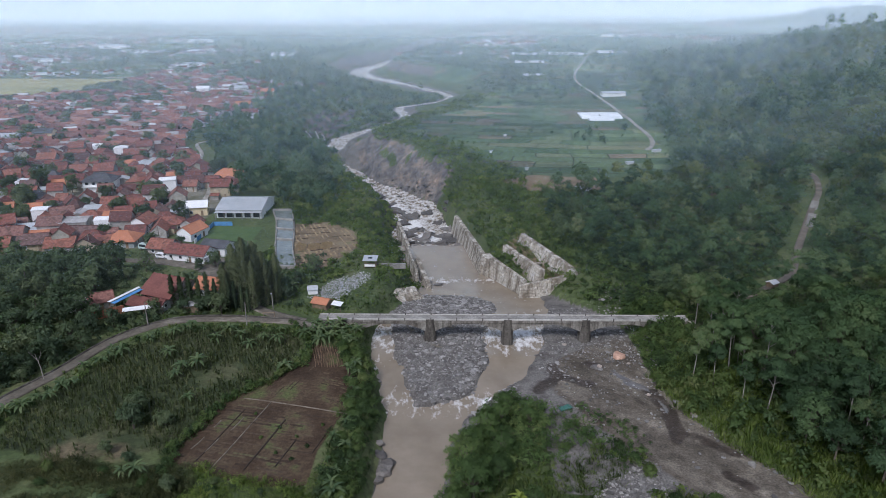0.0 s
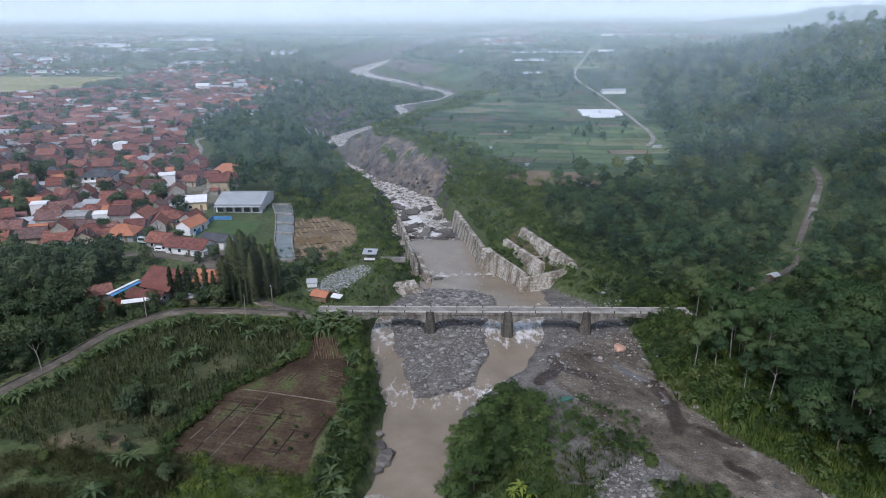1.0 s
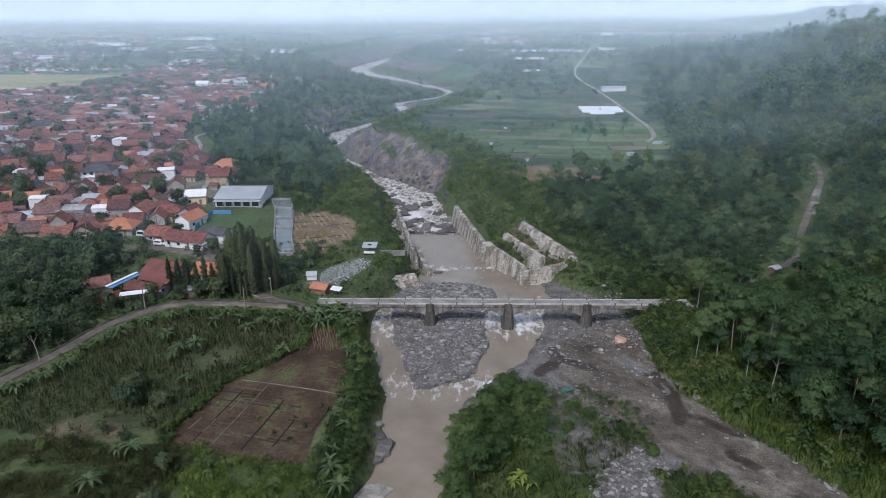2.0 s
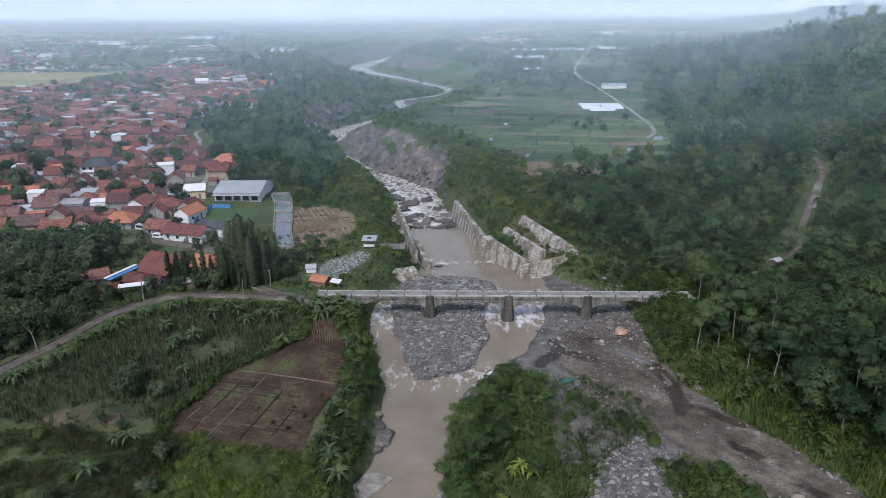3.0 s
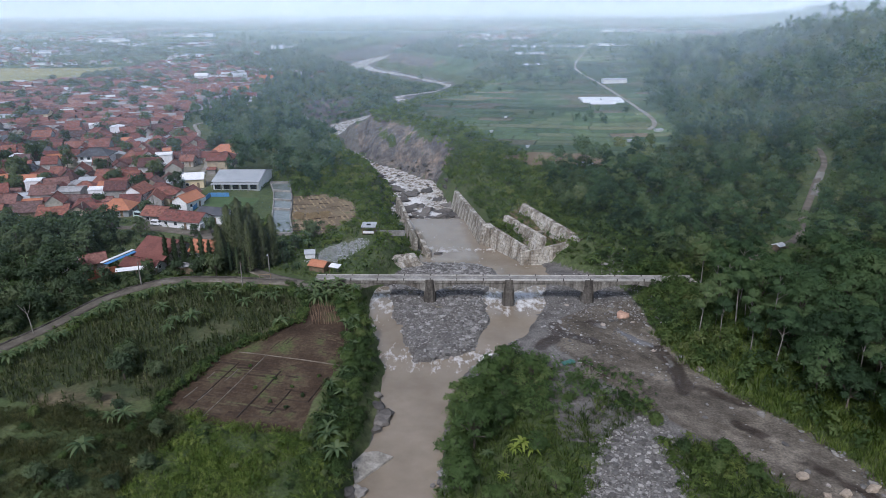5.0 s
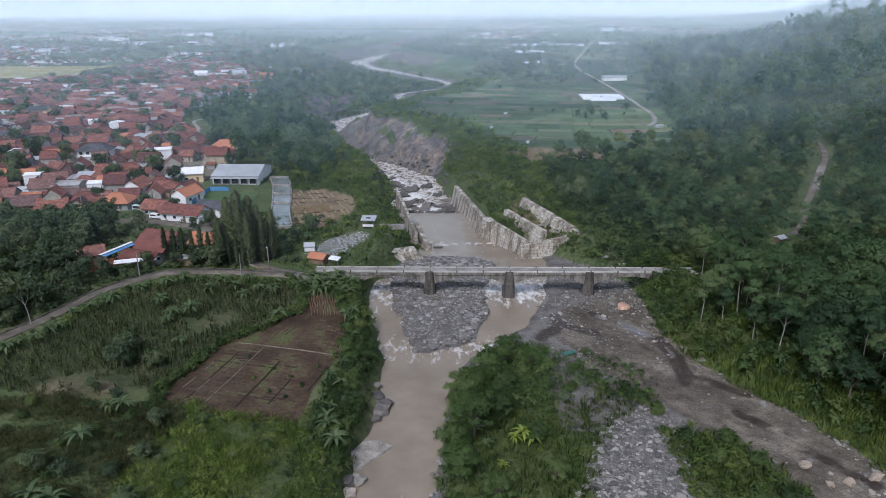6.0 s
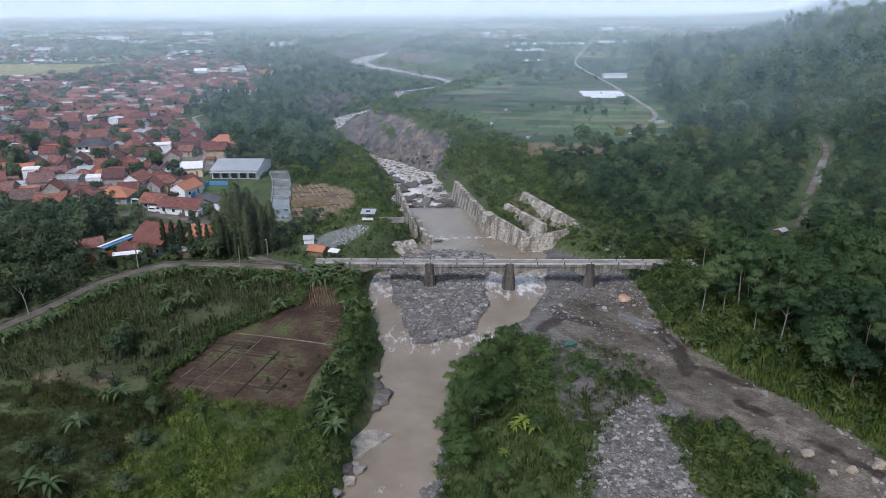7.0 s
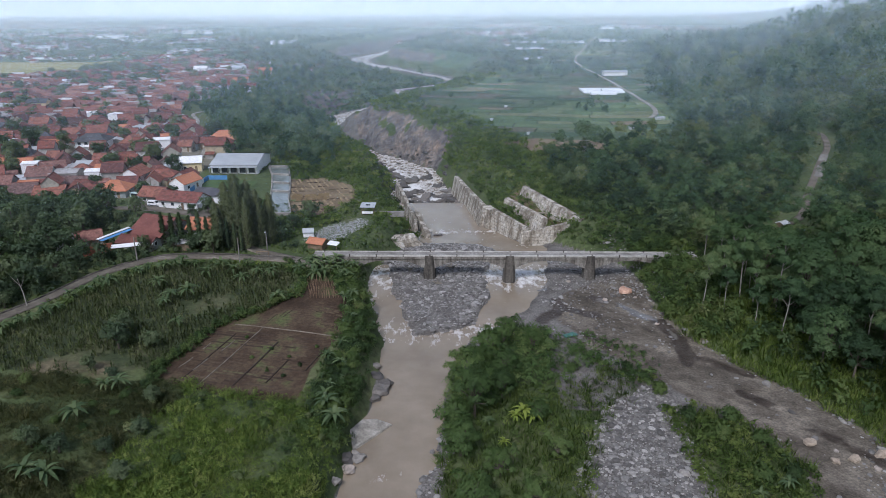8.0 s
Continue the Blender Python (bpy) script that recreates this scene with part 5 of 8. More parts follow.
for i, (x, y) in enumerate(near_houses):
    r = RNG.random()
    if r < 0.79:
        tmpl = kinds[int(RNG.integers(0, len(kinds)))]
    else:
        tmpl = sheds[int(RNG.choice(5, p=[0.1, 0.24, 0.26, 0.2, 0.2]))]
    turn = TURN + RNG.choice([0, 0, 0, 90, 90, 180]) + RNG.normal(0, 9)
    s = RNG.uniform(0.62, 0.92)
    copy_thing(tmpl, pose(x, y, land_at(x, y), 0, 0, turn) @ Matrix.Diagonal((s, s, RNG.uniform(0.9, 1.1), 1)))
retire(kinds + sheds)


def far_houses(name, spots, turn, label, big=1.0):
    """Many small houses far away in one mesh: walls and gable roofs."""
    n = len(spots)
    w, d = RNG.uniform(2.8, 4.3, n) * big, RNG.uniform(2.5, 3.6, n) * big
    h, r = RNG.uniform(2.8, 3.4, n), RNG.uniform(1.5, 2.5, n)
    t = np.radians(turn + RNG.choice([0, 0, 90], n) + RNG.normal(0, 7, n))
    z = land(spots[:, 0], spots[:, 1])
    V, F, M = [], [], []
    o, c = np.zeros(n), 0.7
    corners = [(-w, -d, o - 1), (w, -d, o - 1), (w, d, o - 1), (-w, d, o - 1), (-w, -d, h), (w, -d, h), (w, d, h), (-w, d, h), (-w, o, h + r), (w, o, h + r)]
    eaves = [(-w - c, -d - c, h - 0.3), (w + c, -d - c, h - 0.3), (w + c, o, h + r + 0.1), (-w - c, o, h + r + 0.1), (w + c, d + c, h - 0.3), (-w - c, d + c, h - 0.3)]
    P = np.stack([np.stack(p, -1) for p in corners + eaves], 1)
    X = P[..., 0] * np.cos(t)[:, None] - P[..., 1] * np.sin(t)[:, None] + spots[:, :1]
    Y = P[..., 0] * np.sin(t)[:, None] + P[..., 1] * np.cos(t)[:, None] + spots[:, 1:]
    P = np.stack([X, Y, P[..., 2] + z[:, None]], -1).reshape(-1, 3)
    f = np.array([(0, 1, 5, 4), (1, 2, 6, 5), (2, 3, 7, 6), (3, 0, 4, 7), (5, 6, 9, 9), (7, 4, 8, 8), (10, 11, 12, 13), (13, 12, 14, 15)])
    tri = f.copy()
    tri[4], tri[5] = (5, 6, 9, 5), (7, 4, 8, 7)
    faces = np.concatenate([f[:4], f[6:]])
    me = raw_mesh(name, P, (faces[None] + (np.arange(n) * 16)[:, None, None]).reshape(-1, 4))
    me.polygons.foreach_set("material_index", np.tile([0, 0, 0, 0, 1, 1], n).astype(np.int32)[:len(me.polygons)])
    return tagged(link_mesh(name, me, [PLASTER_FAR, ROOF_FAR]), label, "houses", kind="stuff")


far_houses("far_village", house_lots[290:], TURN, "crowded red-roofed houses at the far side of the village")
ft = scatter(5000, -900, 800, 600, 2600, lambda x, y: np.where(value_noise(x, y, 200, 81) > 0.12, 0.9, 0.015) * (np.abs(x) < 0.72 * y) * smooth(30, 60, np.maximum(knots(y, BANKS, 1) - x, x - knots(y, BANKS, 4))) * smooth(0, -30, x - knots(y, FOOT, 1)), 13)
far_houses("far_town", ft, 0, "hazy houses scattered over the distant plain", 1.2)
vt = [round_tree(260, 0.7, 6.5, 3.2) for _ in range(6)]
def apart(p, r=8):
    return p[np.all([np.hypot(p[:, 0] - sx, p[:, 1] - sy + 3) > r for sx, sy, _ in SPECIAL], axis=0)]


more = scatter(3000, -520, 216, -100, 720, lambda x, y: inside(x, y, VILLAGE, 1) * 0.25 * (np.abs(x) < 0.74 * y + 10), 9)
vs = np.concatenate([tree_lots + RNG.uniform(-2, 2, tree_lots.shape), tree_lots + RNG.uniform(-4, 4, tree_lots.shape), more])
vs = apart(vs[np.argsort(vs[:, 1])])
vtmpl = [plant_thing("tree", round_tree(1300, 0.42, 7.5, 3.6), LEAF_DARK, BARK, "dark green garden tree between village houses", "tree", "village trees") for _ in range(5)]
plant_out(vtmpl, vs[:60], RNG.uniform(0.7, 1.25, 60))
retire(vtmpl)
stuff("village_trees", vt, vs[60:], RNG.uniform(0.6, 1.2, len(vs) - 60), LEAF_DARK, "garden trees among the village houses", "trees")


# ---------------------------------------------------------------- haze over the plain
def haze_material(name, tone):
    """A sheet standing in for haze: most light passes, the rest is scattered both ways."""
    m = bpy.data.materials.new(name)
    m.use_nodes = True
    nt = m.node_tree
    nt.nodes.remove(nt.nodes["Principled BSDF"])
    clear_part, veil = nt.nodes.new("ShaderNodeBsdfTransparent"), nt.nodes.new("ShaderNodeMixShader")
    front, back, both = nt.nodes.new("ShaderNodeBsdfDiffuse"), nt.nodes.new("ShaderNodeBsdfTranslucent"), nt.nodes.new("ShaderNodeAddShader")
    front.inputs[0].default_value = back.inputs[0].default_value = (*tone, 1)
    nt.links.new(front.outputs[0], both.inputs[0])
    nt.links.new(back.outputs[0], both.inputs[1])
    a = nt.nodes.new("ShaderNodeAttribute")
    a.attribute_name = "thickness"
    nt.links.new(a.outputs["Fac"], veil.inputs[0])
    nt.links.new(clear_part.outputs[0], veil.inputs[1])
    nt.links.new(both.outputs[0], veil.inputs[2])
    nt.links.new(veil.outputs[0], nt.nodes["Material Output"].inputs["Surface"])
    return m


# haze tones put into the sheets' colour, bluer near and whiter far off
NEAR_HAZE, MIST = haze_material("blue haze tone", (0.47, 0.62, 0.74)), haze_material("mist", (0.61, 0.72, 0.785))
FAR_HAZE = haze_material("white haze tone", (0.675, 0.735, 0.765))


def haze_sheet(name, X, Y, Z, thickness, mat):
    me = raw_mesh("backdrop", np.stack([X, Y, Z], -1).reshape(-1, 3), sheet_faces(*X.shape), True)
    me.attributes.new("thickness", "FLOAT", "POINT").data.foreach_set("value", np.asarray(thickness, np.float32).ravel())
    tagged(link_mesh(name, me, mat), "thin pale sheet that imitates haze over the valley", "haze", kind="structure")


# upright sheets added across the valley to imitate haze, thicker farther off, each thinning out towards its foot
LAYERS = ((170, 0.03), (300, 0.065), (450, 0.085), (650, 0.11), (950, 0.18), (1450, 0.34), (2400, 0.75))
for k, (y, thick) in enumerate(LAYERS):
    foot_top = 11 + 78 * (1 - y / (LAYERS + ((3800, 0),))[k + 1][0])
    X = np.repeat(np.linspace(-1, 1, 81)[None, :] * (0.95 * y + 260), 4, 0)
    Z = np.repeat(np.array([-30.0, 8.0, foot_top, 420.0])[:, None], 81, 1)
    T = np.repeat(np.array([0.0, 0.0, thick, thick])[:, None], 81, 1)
    haze_sheet("backdrop_%d" % (k + 2), X, y * (1 + 0.03 * np.sin(X / (0.11 * y) + k) - 0.04 * (X / y) ** 2), Z, T, NEAR_HAZE if y < 400 else MIST if y < 1400 else FAR_HAZE)
m = bpy.data.materials.new("bright hazy sky")
m.use_nodes = True
nt = m.node_tree
glow = nt.nodes.new("ShaderNodeEmission")
glow.inputs[0].default_value, glow.inputs[1].default_value = (0.63, 0.66, 0.68, 1), 1.0
nt.links.new(glow.outputs[0], nt.nodes["Material Output"].inputs["Surface"])
bow = np.linspace(-1.1, 1.1, 41)
v = np.stack([np.stack([4700 * np.sin(bow), 4700 * np.cos(bow), np.full(41, z)], -1) for z in (-60.0, 330.0)], 0)
tagged(link_mesh("backdrop_1", raw_mesh("backdrop", v.reshape(-1, 3), sheet_faces(2, 41)), m), "bright white hazy sky above the horizon", "sky", kind="structure")


# ---------------------------------------------------------------- banana plants and crops
def banana_leaf(length=2.5, width=0.46, arch=1.0):
    """A long leaf folded along its rib, rising and then drooping."""
    v, f, n = [], [], 6
    for i in range(n + 1):
        s = i / n
        w = width * math.sin(math.pi * min(0.06 + s * 0.94, 1.0)) ** 0.6 / 2 + 0.015
        x, z = length * (1.0 * s - 0.27 * s * s), arch * (1.6 * s - 2.6 * s * s)
        v += [(x, -w, z + 0.1 * w), (x, 0, z - 0.12 * w), (x, w, z + 0.1 * w)]
    for i in range(n):
        for k in (0, 1):
            a = 3 * i + k
            f.append((a, a + 1, a + 4, a + 3))
    return raw_mesh("leaf", v, f, True)


def banana(n, label, category="banana plant", group="banana plants", mesh=None, h=1.7, up=40):
    root = empty("banana_plant" if category == "banana plant" else "palm", Matrix(), label, category, group)
    v, f = tubes([([(0, 0, -0.4), (0.05, 0, h * 0.5), (0, 0, h)], [0.17, 0.14, 0.09])], 6)
    part("stem", raw_mesh("stem", v, f, True), BARK if category == "palm" else LEAF_CROP, root)
    for k in range(n):
        ob = part("leaf", mesh, LEAF_BANANA, root) if k == 0 else None
        if ob is None:
            ob = new("leaf", mesh)
            ob.parent = root
        s = RNG.uniform(0.8, 1.15)
        ob.matrix_basis = pose(0, 0, h - 0.1, 0, -RNG.uniform(up - 30, up + 22), 137.5 * k + RNG.uniform(-15, 15)) @ Matrix.Diagonal((s, s, s, 1))
    return root


leaf_mesh = banana_leaf()
bananas = [banana(n, "banana plant with long arching green leaves", mesh=leaf_mesh, h=h) for n, h in ((13, 1.6), (12, 1.3), (14, 2.0), (11, 1.1))]
ROADSIDE = [(-64.1, 156.4), (-54.5, 155.7), (-41.4, 151.6), (-48, 150.1), (-59.8, 136.6), (-71.8, 148.9), (-77.9, 136.8), (-75.9, 142.5), (-80.1, 128.4), (-28, 156), (-32.9, 159.3), (-23.1, 151.4),
            (-45.2, 153.1), (-56.4, 150.2), (-64.4, 141.8), (-82, 127.3), (-82, 122.9), (-85.6, 118.8), (-56.4, 137.8), (-37.2, 139), (-57.2, 90.7), (-57.4, 100.6), (-55, 100.5), (-19.3, 95.9),
            (-17.2, 91.1), (-56.7, 76.2), (-53.1, 75), (-54.5, 125.3), (-60, 133.5), (-31, 157), (-26, 154.5), (-35.5, 156), (-67, 152.5), (-51, 153.6)]
jit = np.array(ROADSIDE)
plant_out(bananas, jit, RNG.uniform(0.85, 1.3, len(jit)))
row = scatter(2500, -90, 112, -34, 164, lambda x, y: smooth(7.5, 6, along(x, y, ROAD)) * smooth(3.6, 4.4, along(x, y, ROAD)) * 0.8, 3.6)
row = row[inside(row[:, 0], row[:, 1], [(-100, 90), (-60, 90), (-30, 120), (-30, 158), (-44, 161), (-58, 161), (-70, 157), (-80, 147)], 1) > 0.5]
plant_out(bananas, row[:16], RNG.uniform(0.6, 1.1, len(row[:16])))
end = scatter(300, -34, 151, -22, 160, lambda x, y: np.full(x.shape, 0.8), 2.3)
plant_out(bananas, end[:11], RNG.uniform(0.9, 1.35, len(end[:11])))
bright = [banana(n, "young banana plant with bright yellow-green leaves", mesh=leaf_mesh.copy(), h=h) for n, h in ((12, 1.2), (10, 0.9))]
for b in bright:
    b.children[1].data.materials[0] = LEAF_YOUNG
plant_out(bright, np.array([(13.0, 96.8), (14.6, 95.8), (11.6, 95.6), (9.2, 89.5), (78, 104), (70, 118)]), np.array([1.15, 1.0, 0.8, 0.6, 0.8, 0.7]))
retire(bright)
plant_out(bananas, np.array([(49, 80), (44, 78), (66, 118), (73, 112), (7, 95), (51.5, 86)]), np.array([0.8, 0.7, 0.8, 0.7, 0.7, 0.6]))
grove = scatter(900, -35, 92, -14, 158, lambda x, y: smooth(3, 0, np.abs(x - knots(y, BANKS, 1) + 2.5)) * 0.8, 2.6)
plant_out(bananas, grove[:30], RNG.uniform(0.5, 1.0, 30))
by_woods = scatter(900, 44, 196, 64, 212, lambda x, y: np.full(x.shape, 0.7), 2.6)
plant_out(bananas, by_woods[:14], RNG.uniform(0.9, 1.3, 14))
by_pond = scatter(900, -52, 182, -40, 198, lambda x, y: np.full(x.shape, 0.7), 2.6)
plant_out(bananas, by_pond[:10], RNG.uniform(0.9, 1.3, 10))
retire(bananas)


def tuft(n, h, w, size):
    t, r = RNG.uniform(0, 2 * math.pi, n), RNG.uniform(0, w, n)
    base = np.stack([r * 0.5 * np.cos(t), r * 0.5 * np.sin(t), np.full(n, -0.1)], 1)
    tip = np.stack([r * 1.5 * np.cos(t), r * 1.5 * np.sin(t), h * RNG.uniform(0.5, 1.1, n)], 1)
    side = np.stack([-np.sin(t), np.cos(t), np.zeros(n)], 1) * size
    mid = base * 0.6 + tip * 0.4 + np.array([0, 0, 0.2 * h])
    return [], with_normals(np.concatenate([np.stack([base - side, base + side, mid + side], 1), np.stack([mid - side, mid + side, tip], 1)]), np.tile(np.stack([0.5 * np.cos(t), 0.5 * np.sin(t), np.full(n, 0.8)], 1), (2, 1)) + 0.3 * unit(2 * n))


def grass(n, h, w, size, spread_out=1.6):
    """A clump of single blades leaning outward."""
    t, r = RNG.uniform(0, 2 * math.pi, n), w * np.sqrt(RNG.uniform(0, 1, n))
    base = np.stack([r * 0.7 * np.cos(t), r * 0.7 * np.sin(t), np.full(n, -0.1)], 1)
    lean = RNG.uniform(0.6, 1.4, n) * spread_out
    tip = np.stack([r * lean * np.cos(t), r * lean * np.sin(t), h * RNG.uniform(0.45, 1.1, n) * (1.15 - 0.5 * r / w)], 1)
    tip[:, :2] += RNG.normal(0, 0.22 * h, (n, 2))
    a = RNG.uniform(0, 2 * math.pi, n)
    side = np.stack([np.cos(a), np.sin(a), np.zeros(n)], 1) * size
    return [], with_normals(np.stack([base - side, base + side, tip], 1), np.stack([0.5 * r / w * np.cos(t), 0.5 * r / w * np.sin(t), np.full(n, 0.75)], 1) + 0.35 * unit(n))


rows = []
for q in np.arange(-40, 80, 1.0):
    for p in np.arange(-40, 40, 0.75):
        a = radians(24)
        rows.append((-62 + p * math.cos(a) - q * math.sin(a), 120 + p * math.sin(a) + q * math.cos(a)))
rows = np.array(rows) + RNG.normal(0, 0.14, (len(rows), 2))
thin = 0.8 - 0.75 * inside(rows[:, 0], rows[:, 1], [(-58, 136), (-48, 142), (-46, 136), (-54, 131)], 2) - 0.75 * inside(rows[:, 0], rows[:, 1], [(-76, 110), (-60, 113), (-55, 106), (-70, 102)], 2)
rows = rows[(inside(rows[:, 0], rows[:, 1], CROP, 1) * thin) > RNG.random(len(rows))]
stuff("maize_crop", [tuft(11, 1.35, 0.6, 0.1) for _ in range(6)], rows, RNG.uniform(0.6, 1.2, len(rows)), LEAF_CROP, "rows of grey-green maize in the field", "crop")
hl = np.array(HEDGE)
hs = np.concatenate([np.linspace(hl[i], hl[i + 1], int(np.hypot(*(hl[i + 1] - hl[i])) / 0.7)) for i in range(len(hl) - 1)])
hs = np.concatenate([hs, hs]) + RNG.normal(0, 0.65, (2 * len(hs), 2))
stuff("hedge", [bush_plant(110, 0.2, 1.5, 1.0) for _ in range(4)] + [grass(40, 1.3, 0.9, 0.06) for _ in range(2)], hs, RNG.uniform(0.7, 1.15, len(hs)), LEAF_BUSH, "low green hedge curving between the fields", "hedge")
vg = scatter(2600, -92, 112, -30, 165, lambda x, y: smooth(4.6, 3.4, along(x, y, ROAD)) * smooth(1.6, 2.4, along(x, y, ROAD)) * 0.9, 1.1)
stuff("verge_grass", [tuft(14, 0.7, 0.7, 0.1) for _ in range(5)], vg, RNG.uniform(0.6, 1.3, len(vg)), LEAF_GRASS, "long grass along the road", "grass")
bk = scatter(5000, -90, 112, -30, 160, lambda x, y: smooth(7.2, 6, along(x, y, ROAD)) * smooth(3.8, 4.6, along(x, y, ROAD)) * (land(x, y) > 8) * 0.8, 1.5)
bk = bk[inside(bk[:, 0], bk[:, 1], [(-100, 90), (-60, 90), (-30, 120), (-30, 158), (-44, 161), (-58, 161), (-70, 157), (-80, 147)], 1) > 0.5]
stuff("verge_bushes", [bush_plant(90, 0.3, 1.3, 1.1) for _ in range(5)], bk, RNG.uniform(0.5, 1.1, len(bk)), LEAF_BUSH, "bushes on the bank below the road", "undergrowth")

# weedy slope nearest the drone
MEADOW = [(-95, 60), (-95, 100), (-72, 103), (-58, 103), (-52, 106), (-34.6, 99.4), (-24.2, 99.2), (-22, 104), (-17, 104), (-16.5, 90), (-19.5, 60)]
md = scatter(60000, -80, 70, -15, 104, lambda x, y: inside(x, y, MEADOW, 1.0) * (np.abs(x) < 0.7 * y + 10), 0.62)
lush = value_noise(md[:, 0], md[:, 1], 5, 91) + 0.5 * value_noise(md[:, 0], md[:, 1], 2.2, 92)
dull = md[:, 0] + 6 * value_noise(md[:, 0], md[:, 1], 9, 93) < -46
tall_grass = [grass(40, 1.1, 0.85, 0.045) for _ in range(5)] + [bush_plant(90, 0.11, 1.1, 0.8) for _ in range(4)]
stuff("weeds", tall_grass, md[~dull], RNG.uniform(0.6, 1.2, (~dull).sum()) * (1 + 1.3 * lush[~dull]), LEAF_MEADOW, "lush tangle of green weeds and tall grass", "weeds")
stuff("dull_weeds", tall_grass, md[dull], RNG.uniform(0.6, 1.2, dull.sum()) * (1 + 1.4 * lush[dull]), LEAF_DULL, "dull green weeds and grass below the field", "weeds")
shrubs = [plant_thing("shrub", bush_plant(700, 0.22, 2.2, 1.7), LEAF_BUSH, BARK, "dense leafy shrub on the weedy slope", "shrub", "shrubs on the slope") for _ in range(5)]
ms = scatter(500, -72, 72, -20, 101, lambda x, y: inside(x, y, MEADOW, 1.0) * np.where(x < -42, 0.9, 0.25), 4.5)
plant_out(shrubs, ms[:22], RNG.uniform(0.3, 0.8, len(ms[:22])))
plant_out(shrubs, np.array([(-33, 116), (-29, 113), (-26.5, 110), (-32, 108), (-36, 113), (-24.5, 117), (-39, 121), (-28.5, 106)]), np.full(8, 0.3))
pale = [plant_thing("shrub", bush_plant(600, 0.11, 1.7, 1.1), LEAF_OLIVE, BARK, "pale olive tussock standing in the weeds", "shrub", "tussocks in the weeds") for _ in range(4)]
pc = scatter(500, -50, 76, -18, 100, lambda x, y: inside(x, y, MEADOW, 1.0) * 0.8, 3.4)
plant_out(pale, pc[:26], RNG.uniform(0.45, 1.0, len(pc[:26])))
plant_out(pale, np.array([(-40.5, 99.3), (-21.5, 101)]), np.array([0.9, 1.3]))
retire(pale)
strip = scatter(3000, -30, 88, -12, 160, lambda x, y: smooth(3.6, 1.0, np.abs(x - knots(y, BANKS, 1) + 1.2)), 1.9)
plant_out(shrubs, strip[:60], RNG.uniform(0.65, 1.15, 60))
bp = scatter(5000, -32, 84, -12, 160, lambda x, y: smooth(5, 2, np.abs(x - knots(y, BANKS, 1) + 1.5)) * (1 - inside(x, y, PLOUGHED, 1)), 1.25)
stuff("bank_plants", [bush_plant(120, 0.22, 1.6, 1.3) for _ in range(4)] + [grass(40, 1.5, 0.9, 0.06) for _ in range(3)], bp, RNG.uniform(0.6, 1.2, len(bp)), LEAF_BUSH, "leafy plants crowding the river bank beside the field", "undergrowth")
dark = [plant_thing("tree", round_tree(1500, 0.3, 4.6, 2.2), LEAF_DARK, BARK, "small dark tree standing in the maize", "tree", "trees in the field") for _ in range(2)]
plant_out(dark, np.array([(-63, 119.7), (-61.4, 114.7), (-56, 116.6), (-62.7, 106.2), (-58.3, 105)]), np.array([1.1, 1.0, 0.8, 0.5, 0.5]))
low_trees = scatter(400, -66, 72, -44, 100, lambda x, y: inside(x, y, MEADOW, 1) * 0.8, 4.2)
plant_out(dark, low_trees[:6], RNG.uniform(0.4, 0.75, len(low_trees[:6])))
retire(dark)

# island and islet in the river bed
isl = scatter(16000, -4, 74, 42, 136, lambda x, y: inside(x, y, ISLAND, 1.2) * np.where((x > 21) & (y > 100), 0.16, 1.0) * np.where(value_noise(x, y, 4.5, 98) > -0.26, 1, 0.25), 0.95)
ig = scatter(5000, 18, 98, 40, 130, lambda x, y: inside(x, y, ISLAND, 1.5) * np.where(value_noise(x, y, 5, 94) > 0.08, 0.9, 0.1), 0.75)
stuff("island_grass", [grass(22, 0.7, 0.7, 0.05) for _ in range(5)], ig, RNG.uniform(0.5, 1.2, len(ig)), LEAF_CROP, "thin grass growing over the gravel", "grass")
woody = value_noise(isl[:, 0], isl[:, 1], 7, 96) + 0.04 * (isl[:, 1] - 100) - 0.03 * (isl[:, 0] - 8) > -0.1
stuff("island_weeds", [grass(36, 1.6, 0.95, 0.06) for _ in range(5)] + [bush_plant(70, 0.18, 1.4, 1.0)], isl[~woody], RNG.uniform(0.5, 1.25, (~woody).sum()), LEAF_GRASS, "tall green grass covering the river island", "grass")
isl = isl[woody]
stuff("island_bushes", [bush_plant(150, 0.17, 2.2, 1.2) for _ in range(5)], isl, RNG.uniform(0.4, 1.7, len(isl)), LEAF_ISLAND, "dense green bushes on the gravel island", "undergrowth")
it = [plant_thing("tree", round_tree(5200, 0.18, 6.8, 3.2), LEAF_ISLAND, BARK, "bushy green tree on the river island", "tree", "trees on the island") for _ in range(4)]
plant_out(it, np.array([(4, 106), (8.5, 117), (13, 126), (5, 98), (11, 110), (2.5, 88), (8, 82), (17.5, 121), (15.5, 96), (4, 76), (12, 76), (5.5, 112), (11, 120), (2, 95), (17, 86), (10, 103)]), np.array([1.15, 1.0, 0.72, 1.15, 0.9, 0.95, 0.7, 0.6, 0.6, 0.9, 0.6, 0.9, 0.8, 0.9, 0.6, 0.8]))
retire(it)
THICKET = [(29, 129), (35, 125.5), (40, 118.5), (39, 110), (33, 108.5), (31, 114), (27, 121)]
ith = scatter(3000, 24, 104, 43, 132, lambda x, y: inside(x, y, THICKET, 1.8) * np.where(value_noise(x, y, 4, 88) > -0.12, 0.85, 0.2), 1.05)
